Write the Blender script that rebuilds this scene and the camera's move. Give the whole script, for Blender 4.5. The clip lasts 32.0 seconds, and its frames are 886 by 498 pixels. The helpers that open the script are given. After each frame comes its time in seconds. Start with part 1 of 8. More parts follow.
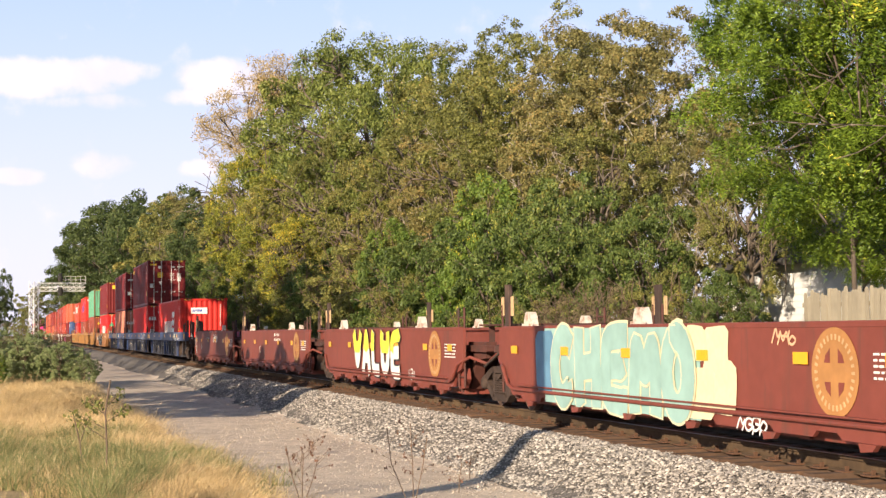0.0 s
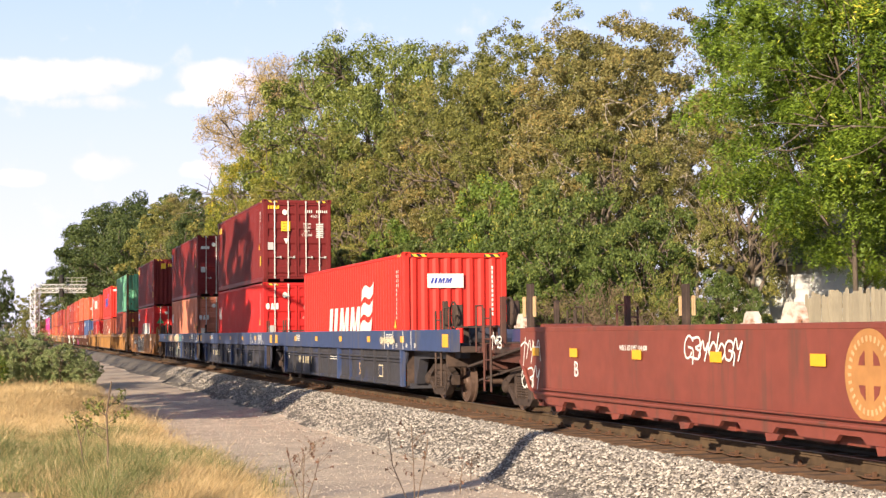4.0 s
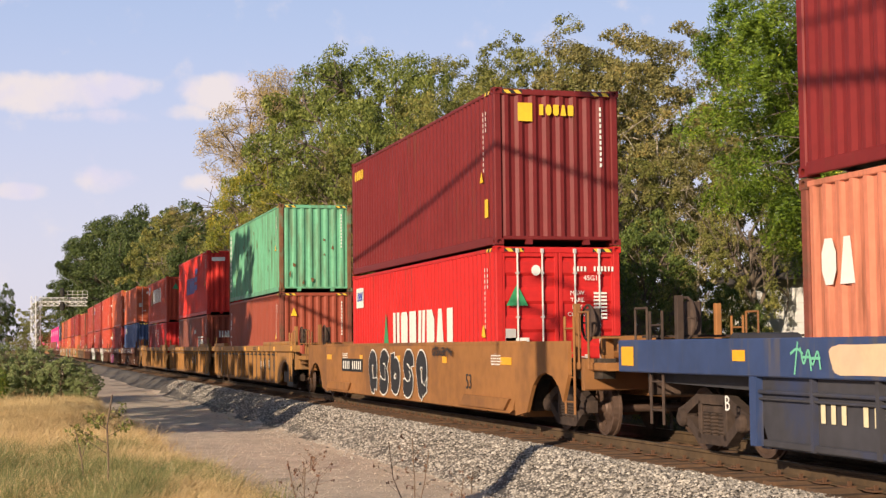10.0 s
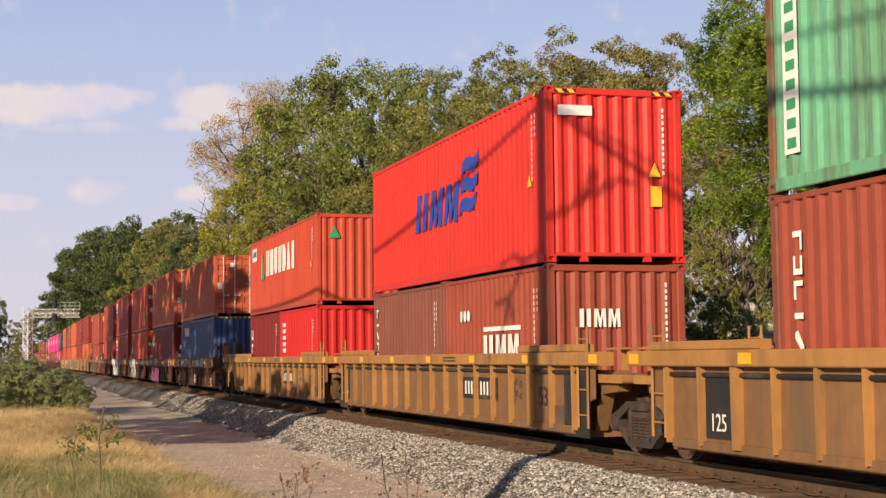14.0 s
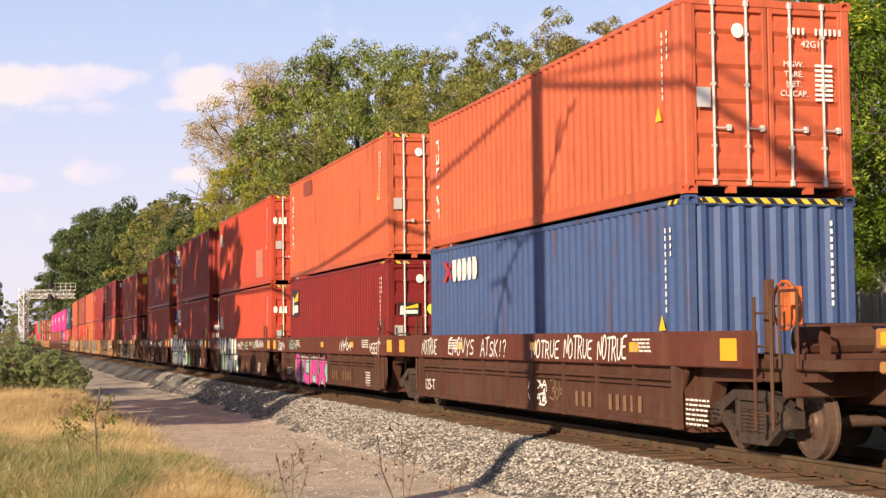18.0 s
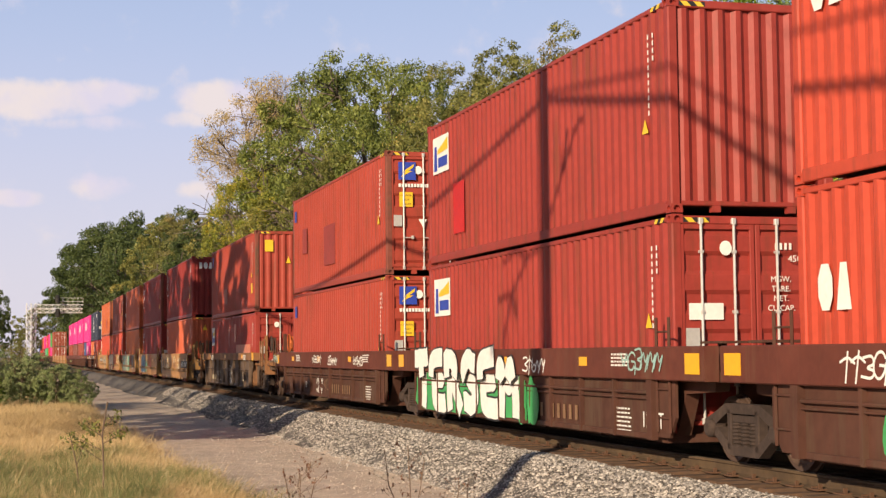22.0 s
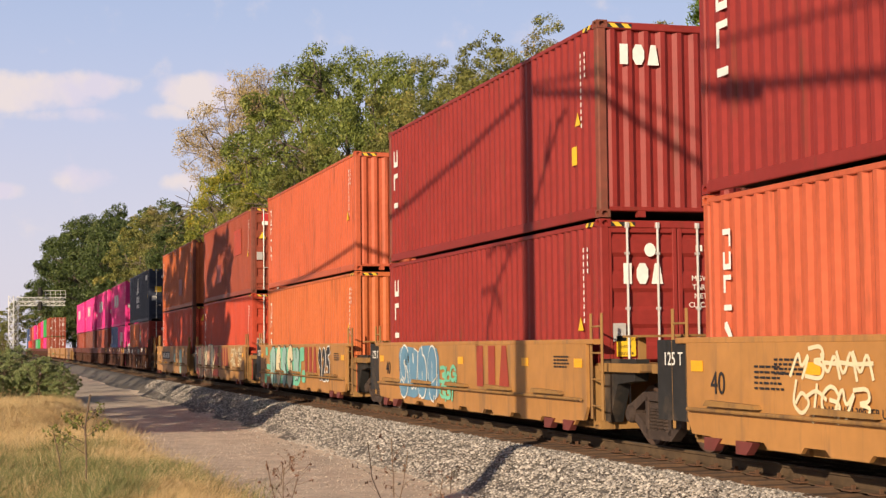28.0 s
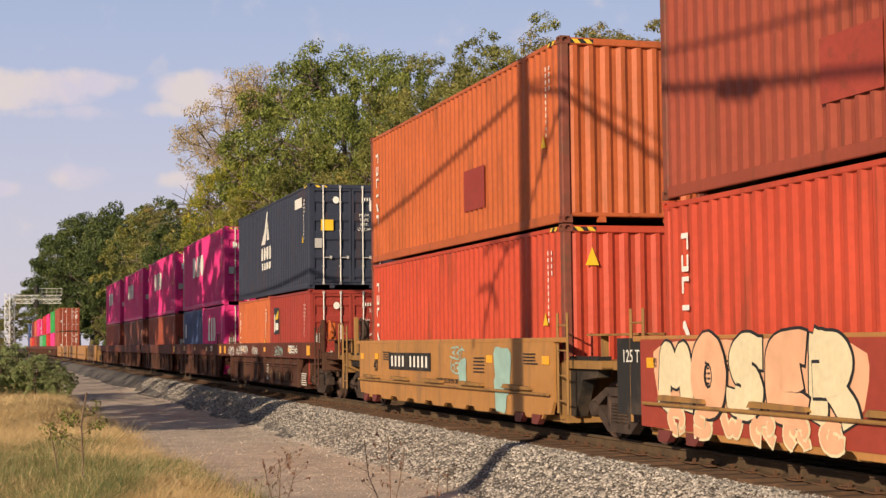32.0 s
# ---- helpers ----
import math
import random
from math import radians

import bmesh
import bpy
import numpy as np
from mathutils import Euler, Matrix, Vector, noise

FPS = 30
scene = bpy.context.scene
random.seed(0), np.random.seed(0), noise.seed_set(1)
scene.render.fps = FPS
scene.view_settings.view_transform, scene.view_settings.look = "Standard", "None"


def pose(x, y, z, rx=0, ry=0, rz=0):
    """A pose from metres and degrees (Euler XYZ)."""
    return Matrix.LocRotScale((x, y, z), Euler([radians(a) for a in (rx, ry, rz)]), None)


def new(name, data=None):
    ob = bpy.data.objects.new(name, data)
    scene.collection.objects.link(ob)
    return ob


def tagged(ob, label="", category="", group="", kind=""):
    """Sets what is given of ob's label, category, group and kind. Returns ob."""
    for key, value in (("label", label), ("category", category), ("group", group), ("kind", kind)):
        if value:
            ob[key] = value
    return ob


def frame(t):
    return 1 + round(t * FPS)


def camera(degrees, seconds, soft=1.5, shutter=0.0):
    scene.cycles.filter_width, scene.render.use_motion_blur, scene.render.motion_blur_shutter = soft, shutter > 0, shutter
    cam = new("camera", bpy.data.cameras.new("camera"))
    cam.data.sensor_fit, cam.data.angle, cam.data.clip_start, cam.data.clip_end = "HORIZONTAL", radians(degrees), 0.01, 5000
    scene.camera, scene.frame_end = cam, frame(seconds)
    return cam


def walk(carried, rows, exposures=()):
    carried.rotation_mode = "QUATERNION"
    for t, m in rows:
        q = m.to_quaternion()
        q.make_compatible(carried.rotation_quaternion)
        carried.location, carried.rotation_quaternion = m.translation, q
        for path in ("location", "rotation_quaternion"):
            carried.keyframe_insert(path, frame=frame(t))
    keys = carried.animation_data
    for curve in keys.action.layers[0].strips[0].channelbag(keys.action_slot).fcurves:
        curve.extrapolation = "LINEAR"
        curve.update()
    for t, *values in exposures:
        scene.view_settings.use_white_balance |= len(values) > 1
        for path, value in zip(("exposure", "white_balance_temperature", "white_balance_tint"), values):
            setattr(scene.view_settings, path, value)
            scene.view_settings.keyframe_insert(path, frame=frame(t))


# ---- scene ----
# The camera stands on a tripod beside the line and is nudged now and then: seconds, tilt, pan.
EYE = (0.0, 0.0, 1.43)
LENS = 32.38
PATH = [(0, 93.044, -15.793), (0.5, 93.044, -15.793), (1, 93.142, -15.857), (1.5, 93.076, -15.859), (2, 93.012, -15.826), (2.5, 93.012, -15.825), (3, 93.078, -15.777), (3.5, 93.077, -15.761), (5.5, 93.208, -15.727), (6, 93.175, -15.728), (6.5, 93.208, -15.793), (7, 93.271, -15.826), (7.5, 93.369, -15.827), (8, 93.581, -15.827), (8.5, 93.728, -15.793), (9, 93.728, -15.793), (9.5, 93.630, -15.727), (10, 93.596, -15.727), (10.5, 93.596, -15.761), (11, 93.564, -15.859), (11.5, 93.646, -15.988), (12, 93.662, -16.152), (12.5, 93.662, -16.247), (13, 93.857, -16.231), (13.5, 93.923, -16.133), (14, 94.020, -16.004), (14.5, 94.052, -15.972), (16.5, 93.305, -16.102), (17, 93.239, -16.231), (17.5, 93.271, -16.215), (18, 93.304, -16.152), (18.5, 93.337, -16.020), (19, 93.369, -15.956), (19.5, 93.369, -15.954), (20, 93.337, -16.053), (20.5, 93.759, -15.988), (21, 93.955, -15.857), (21.5, 93.955, -15.793), (22, 93.857, -15.891), (22.5, 93.808, -16.021), (23, 93.694, -16.086), (23.5, 93.515, -15.988), (24, 93.468, -15.924), (24.5, 93.564, -15.988), (25, 93.630, -16.069), (25.5, 93.630, -16.166), (27.5, 93.564, -16.476), (28, 93.581, -16.508), (28.5, 93.564, -16.540), (29, 93.564, -16.574), (29.5, 93.596, -16.589), (30, 93.564, -16.621), (30.5, 93.468, -16.671), (31, 93.435, -16.735), (31.5, 93.467, -16.702), (32, 93.499, -16.637)]
cam = camera(LENS, 32.0, 1.4)
walk(cam, [(t, pose(*EYE, tilt, 0, pan) @ pose(0, 0, 0, 0, 0, ROLL)) for ROLL in (-0.6,) for t, tilt, pan in PATH],
     [(0, 0.74, 6400, 10), (3.5, 0.86, 6400, 10), (6, 0.6, 6450, 10), (9, 0.38, 6550, 10), (12, 0.24, 6700, 11), (14, 0.22, 6750, 11), (17, 0.34, 6750, 11), (18, 0.55, 6750, 11), (19, 0.45, 6750, 11), (20, 0.36, 6800, 11), (22, 0.3, 6750, 11), (25, 0.46, 6750, 11), (28, 0.26, 6800, 11), (30, 0.12, 6800, 11), (32, 0.08, 6800, 11)])

# ---- world, sun ----
SUN_ELEVATION, SUN_HEADING = 18.5, 45.0  # light travels towards +x, +y
sun_data = bpy.data.lights.new("sun", "SUN")
sun_data.energy, sun_data.angle, sun_data.color = 5.0, radians(0.6), (1.0, 0.825, 0.62)
sun = new("sun", sun_data)
away = Vector((math.cos(radians(SUN_HEADING)), math.sin(radians(SUN_HEADING)), -math.tan(radians(SUN_ELEVATION))))
sun.matrix_world = Matrix.Translation((-30, -30, 40)) @ away.to_track_quat("-Z", "Y").to_matrix().to_4x4()

world = bpy.data.worlds.new("sky")
scene.world = world
world.use_nodes = True


def make_sky():
    t = world.node_tree
    t.nodes.clear()
    n, l = t.nodes.new, t.links.new
    out, bg = n("ShaderNodeOutputWorld"), n("ShaderNodeBackground")
    sky = n("ShaderNodeTexSky")
    sky.sky_type, sky.sun_disc = "NISHITA", False
    sky.sun_elevation, sky.sun_rotation = radians(SUN_ELEVATION), radians(225)
    sky.air_density, sky.dust_density, sky.ozone_density = 1.0, 0.6, 2.0
    coord = n("ShaderNodeTexCoord")
    mask = None
    # fair-weather cloud banks: heading from +y towards +x, height, half width, half height in degrees, weight
    banks = [(1.2, 9.3, 2.6, 0.75, 1.0), (3.6, 9.6, 1.5, 0.55, 0.85), (7.6, 9.3, 1.7, 0.8, 1.0), (6.4, 8.7, 1.2, 0.4, 0.8), (0.2, 5.7, 1.1, 0.32, 0.8), (3.3, 6.2, 1.3, 0.5, 0.62), (6.8, 6.1, 0.8, 0.4, 0.6), (2.6, 8.5, 2.0, 0.35, 0.55),
             (-6, 10, 4, 1.2, 1.0), (-25, 14, 8, 2, 1.0), (60, 12, 9, 2, 0.9), (120, 18, 12, 3, 0.9), (200, 15, 10, 3, 0.9), (260, 20, 14, 3, 0.9)]
    noise_tex = n("ShaderNodeTexNoise")
    noise_tex.inputs["Scale"].default_value, noise_tex.inputs["Detail"].default_value = 34.0, 8.0
    noise_tex.inputs["Roughness"].default_value = 0.58
    l(coord.outputs["Generated"], noise_tex.inputs["Vector"])
    for heading, height, hw, hh, weight in banks:
        d = Vector((math.sin(radians(heading)) * math.cos(radians(height)), math.cos(radians(heading)) * math.cos(radians(height)), math.sin(radians(height))))
        right = Vector((math.cos(radians(heading)), -math.sin(radians(heading)), 0))
        up = right.cross(d)
        dots = []
        for axis, size in ((right, hw), (up, hh)):
            sub = n("ShaderNodeVectorMath")
            sub.operation = "DOT_PRODUCT"
            l(coord.outputs["Generated"], sub.inputs[0])
            sub.inputs[1].default_value = axis
            a = n("ShaderNodeMath")
            a.operation = "SUBTRACT"
            l(sub.outputs["Value"], a.inputs[0])
            a.inputs[1].default_value = d.dot(axis)
            b = n("ShaderNodeMath")
            b.operation = "DIVIDE"
            l(a.outputs[0], b.inputs[0])
            b.inputs[1].default_value = math.radians(size)
            c = n("ShaderNodeMath")
            c.operation = "MULTIPLY"
            l(b.outputs[0], c.inputs[0])
            l(b.outputs[0], c.inputs[1])
            dots.append(c)
        s = n("ShaderNodeMath")
        s.operation = "ADD"
        l(dots[0].outputs[0], s.inputs[0])
        l(dots[1].outputs[0], s.inputs[1])
        ramp = n("ShaderNodeMapRange")
        ramp.inputs["From Min"].default_value, ramp.inputs["From Max"].default_value = 1.5, 0.0
        ramp.inputs["To Min"].default_value, ramp.inputs["To Max"].default_value = 0.0, weight
        l(s.outputs[0], ramp.inputs["Value"])
        front = n("ShaderNodeVectorMath")
        front.operation = "DOT_PRODUCT"
        l(coord.outputs["Generated"], front.inputs[0])
        front.inputs[1].default_value = d
        fr = n("ShaderNodeMath")
        fr.operation = "GREATER_THAN"
        l(front.outputs["Value"], fr.inputs[0])
        fr.inputs[1].default_value = 0.5
        m = n("ShaderNodeMath")
        m.operation = "MULTIPLY"
        l(ramp.outputs[0], m.inputs[0])
        l(fr.outputs[0], m.inputs[1])
        if mask is None:
            mask = m
        else:
            mx = n("ShaderNodeMath")
            mx.operation = "MAXIMUM"
            l(mask.outputs[0], mx.inputs[0])
            l(m.outputs[0], mx.inputs[1])
            mask = mx
    add = n("ShaderNodeMath")
    add.operation = "MULTIPLY_ADD"
    l(noise_tex.outputs["Fac"], add.inputs[0])
    add.inputs[1].default_value = 1.7
    l(mask.outputs[0], add.inputs[2])
    soft = n("ShaderNodeMapRange")
    soft.interpolation_type = "SMOOTHSTEP"
    soft.inputs["From Min"].default_value, soft.inputs["From Max"].default_value = 0.95, 1.6
    l(add.outputs[0], soft.inputs["Value"])
    mix = n("ShaderNodeMix")
    mix.data_type = "RGBA"
    l(soft.outputs[0], mix.inputs["Factor"])
    # thin haze: towards the horizon the blue pales to lavender
    part_z = n("ShaderNodeSeparateXYZ")
    l(coord.outputs["Generated"], part_z.inputs[0])
    haze = n("ShaderNodeMapRange")
    haze.interpolation_type = "SMOOTHSTEP"
    haze.inputs["From Min"].default_value, haze.inputs["From Max"].default_value = 0.6, 0.12
    haze.inputs["To Max"].default_value = 0.85
    l(part_z.outputs["Z"], haze.inputs["Value"])
    pale = n("ShaderNodeMix")
    pale.data_type = "RGBA"
    l(haze.outputs[0], pale.inputs["Factor"])
    l(sky.outputs[0], pale.inputs["A"])
    # lavender at the horizon, clear blue higher up
    climb = n("ShaderNodeMapRange")
    climb.interpolation_type = "SMOOTHSTEP"
    climb.inputs["From Min"].default_value, climb.inputs["From Max"].default_value = 0.02, 0.26
    l(part_z.outputs["Z"], climb.inputs["Value"])
    blue = n("ShaderNodeMix")
    blue.data_type = "RGBA"
    l(climb.outputs[0], blue.inputs["Factor"])
    blue.inputs["A"].default_value, blue.inputs["B"].default_value = HAZE, CLEAR
    l(blue.outputs["Result"], pale.inputs["B"])
    l(pale.outputs["Result"], mix.inputs["A"])
    # the banks are sunlit above and lavender grey beneath
    tone = n("ShaderNodeTexNoise")
    tone.inputs["Scale"].default_value, tone.inputs["Detail"].default_value = 26.0, 4.0
    l(coord.outputs["Generated"], tone.inputs["Vector"])
    shade = n("ShaderNodeMapRange")
    shade.inputs["From Min"].default_value, shade.inputs["From Max"].default_value = 0.42, 0.6
    l(tone.outputs["Fac"], shade.inputs["Value"])
    puff = n("ShaderNodeMix")
    puff.data_type = "RGBA"
    l(shade.outputs[0], puff.inputs["Factor"])
    puff.inputs["A"].default_value, puff.inputs["B"].default_value = CLOUD_BASE, CLOUD
    l(puff.outputs["Result"], mix.inputs["B"])
    l(mix.outputs["Result"], bg.inputs["Color"])
    bg.inputs["Strength"].default_value = SKY_STRENGTH
    l(bg.outputs[0], out.inputs["Surface"])


CLOUD = (9.1, 8.25, 8.5, 1)
CLOUD_BASE = (8.0, 7.6, 9.2, 1)
HAZE = (8.1, 7.75, 9.4, 1)
CLEAR = (5.5, 6.7, 10.0, 1)
SKY_STRENGTH = 0.075
make_sky()

# ---- materials ----
SHADERS = {}


def surface(name, colour, rough=0.6, metal=0.0, vary=0.25, grain=6.0, bump=0.15, stain=None, stain_amount=0.0, stain_scale=1.2, per_object=0.0, streaks=False, second=None, island=False, spec=0.4):
    """A worn real surface: base colour with two scales of change, an optional stain colour in patches or run-down streaks."""
    if name in SHADERS:
        return SHADERS[name]
    mat = bpy.data.materials.new(name)
    mat.use_nodes = True
    t = mat.node_tree
    n, l = t.nodes.new, t.links.new
    bsdf = t.nodes["Principled BSDF"]
    bsdf.inputs["Roughness"].default_value, bsdf.inputs["Metallic"].default_value = rough, metal
    bsdf.inputs["Specular IOR Level"].default_value = spec
    coord, info = n("ShaderNodeTexCoord"), n("ShaderNodeObjectInfo")
    fine, wide = n("ShaderNodeTexNoise"), n("ShaderNodeTexNoise")
    for tex, scale, detail in ((fine, grain, 5), (wide, grain * 0.13, 4)):
        tex.inputs["Scale"].default_value, tex.inputs["Detail"].default_value = scale, detail
        l(coord.outputs["Object"], tex.inputs["Vector"])
    total = n("ShaderNodeMath")
    total.operation = "ADD"
    l(fine.outputs["Fac"], total.inputs[0])
    l(wide.outputs["Fac"], total.inputs[1])
    source = total
    if per_object:
        more = n("ShaderNodeMath")
        more.operation = "MULTIPLY_ADD"
        l(info.outputs["Random"], more.inputs[0])
        more.inputs[1].default_value = per_object
        l(total.outputs[0], more.inputs[2])
        source = more
    ramp = n("ShaderNodeMapRange")
    ramp.inputs["From Min"].default_value, ramp.inputs["From Max"].default_value = 0.6, 1.4 + per_object
    l(source.outputs[0], ramp.inputs["Value"])
    mix = n("ShaderNodeMix")
    mix.data_type = "RGBA"
    l(ramp.outputs[0], mix.inputs["Factor"])
    lo = [max(0.0, c * (1 - vary)) for c in colour]
    hi = [min(1.0, c * (1 + vary)) for c in (second or colour)]
    mix.inputs["A"].default_value, mix.inputs["B"].default_value = (*lo, 1), (*hi, 1)
    result = mix.outputs["Result"]
    if island:
        geo = n("ShaderNodeNewGeometry")
        im = n("ShaderNodeMix")
        im.data_type = "RGBA"
        l(geo.outputs["Random Per Island"], im.inputs["Factor"])
        im.inputs["A"].default_value = (*lo, 1)
        im.inputs["B"].default_value = (*hi, 1)
        half = n("ShaderNodeMix")
        half.data_type = "RGBA"
        half.inputs["Factor"].default_value = 0.75
        l(result, half.inputs["A"])
        l(im.outputs["Result"], half.inputs["B"])
        result = half.outputs["Result"]
    if stain:
        spots = n("ShaderNodeTexNoise")
        spots.inputs["Scale"].default_value, spots.inputs["Detail"].default_value, spots.inputs["Roughness"].default_value = stain_scale, 8, 0.65
        mapping = n("ShaderNodeMapping")
        l(coord.outputs["Object"], mapping.inputs["Vector"])
        if streaks:
            mapping.inputs["Scale"].default_value = (3.0, 3.0, 0.35)
        rnd = n("ShaderNodeCombineXYZ")
        by = n("ShaderNodeMath")
        by.operation = "MULTIPLY"
        l(info.outputs["Random"], by.inputs[0])
        by.inputs[1].default_value = 37.0
        l(by.outputs[0], rnd.inputs[1])
        plus = n("ShaderNodeVectorMath")
        l(mapping.outputs[0], plus.inputs[0])
        l(rnd.outputs[0], plus.inputs[1])
        l(plus.outputs[0], spots.inputs["Vector"])
        cut = n("ShaderNodeMapRange")
        cut.inputs["From Min"].default_value, cut.inputs["From Max"].default_value = 0.62 - stain_amount * 0.35, 0.74 - stain_amount * 0.2
        l(spots.outputs["Fac"], cut.inputs["Value"])
        sm = n("ShaderNodeMix")
        sm.data_type = "RGBA"
        l(cut.outputs[0], sm.inputs["Factor"])
        l(result, sm.inputs["A"])
        sm.inputs["B"].default_value = (*stain, 1)
        result = sm.outputs["Result"]
    l(result, bsdf.inputs["Base Color"])
    if bump:
        b = n("ShaderNodeBump")
        b.inputs["Strength"].default_value, b.inputs["Distance"].default_value = bump, 0.02
        l(fine.outputs["Fac"], b.inputs["Height"])
        l(b.outputs["Normal"], bsdf.inputs["Normal"])
    SHADERS[name] = mat
    return mat


RUST = (0.14, 0.06, 0.03)
GRIME = (0.09, 0.065, 0.045)


def paint(name, colour, wear=0.25):
    return surface(name, colour, 0.5, 0.0, 0.16, 9.0, 0.06, tuple(c * 0.45 + r * 0.4 for c, r in zip(colour, RUST)), wear, 1.3, 0.0, True, spec=0.22)


GALV = surface("galvanised_steel", (0.62, 0.6, 0.56), 0.38, 0.35, 0.15, 16, 0.05)
CAST = surface("dusty_cast_iron", (0.046, 0.03, 0.023), 0.9, 0.0, 0.35, 12, 0.3, (0.085, 0.055, 0.04), 0.35, 2.5)
GRIMY = surface("grimy_brown_ironwork", (0.055, 0.036, 0.028), 0.85, 0, 0.35, 9, 0.2, (0.11, 0.07, 0.05), 0.35, 1.5)
BLACK = surface("black_paint", (0.02, 0.019, 0.018), 0.6, 0, 0.3, 10, 0.1, GRIME, 0.3)
WHITE = surface("white_marking_paint", (0.78, 0.76, 0.7), 0.55, 0, 0.1, 12, 0.0)
CREAM = surface("cream_marking_paint", (0.72, 0.62, 0.4), 0.55, 0, 0.12, 12, 0.0)
TAN = surface("faded_tan_marking_paint", (0.5, 0.33, 0.17), 0.6, 0, 0.25, 12, 0.0)
YELLOW = surface("yellow_marking_paint", (0.8, 0.5, 0.03), 0.5, 0, 0.1, 12, 0.0)
REFLECT = surface("orange_reflector_sheet", (0.85, 0.4, 0.02), 0.35, 0, 0.08, 12, 0.0)
GREENM = surface("green_marking_paint", (0.04, 0.28, 0.11), 0.5, 0, 0.15, 12, 0.0)
BLUEM = surface("blue_marking_paint", (0.03, 0.06, 0.36), 0.5, 0, 0.15, 12, 0.0)
REDM = surface("red_marking_paint", (0.5, 0.03, 0.03), 0.5, 0, 0.15, 12, 0.0)
PINKM = surface("magenta_spray_paint", (0.65, 0.05, 0.28), 0.5, 0, 0.2, 8, 0.0)
TEALM = surface("pale_teal_spray_paint", (0.3, 0.47, 0.42), 0.55, 0, 0.2, 3, 0.0)
MINTM = surface("mint_spray_paint", (0.16, 0.5, 0.33), 0.55, 0, 0.2, 4, 0.0)
LIMEM = surface("bright_yellow_spray_paint", (0.72, 0.7, 0.06), 0.5, 0, 0.15, 4, 0.0)
PEACHM = surface("peach_spray_paint", (0.75, 0.42, 0.25), 0.55, 0, 0.2, 3, 0.0)
BLUEG = surface("steel_blue_spray_paint", (0.12, 0.26, 0.38), 0.55, 0, 0.25, 3, 0.0)
DARKM = surface("black_spray_paint", (0.02, 0.02, 0.022), 0.5, 0, 0.2, 6, 0.0)


def hazard():
    mat = bpy.data.materials.new("yellow_black_hazard_stripe")
    mat.use_nodes = True
    t = mat.node_tree
    coord, wave, ramp = t.nodes.new("ShaderNodeTexCoord"), t.nodes.new("ShaderNodeTexWave"), t.nodes.new("ShaderNodeValToRGB")
    wave.bands_direction, wave.inputs["Scale"].default_value = "DIAGONAL", 3.2
    ramp.color_ramp.interpolation = "CONSTANT"
    ramp.color_ramp.elements[0].color, ramp.color_ramp.elements[1].color = (0.02, 0.02, 0.02, 1), (0.75, 0.5, 0.04, 1)
    ramp.color_ramp.elements[1].position = 0.5
    t.links.new(coord.outputs["Object"], wave.inputs["Vector"])
    t.links.new(wave.outputs["Fac"], ramp.inputs[0])
    t.links.new(ramp.outputs[0], t.nodes["Principled BSDF"].inputs["Base Color"])
    return mat


HAZARD = hazard()


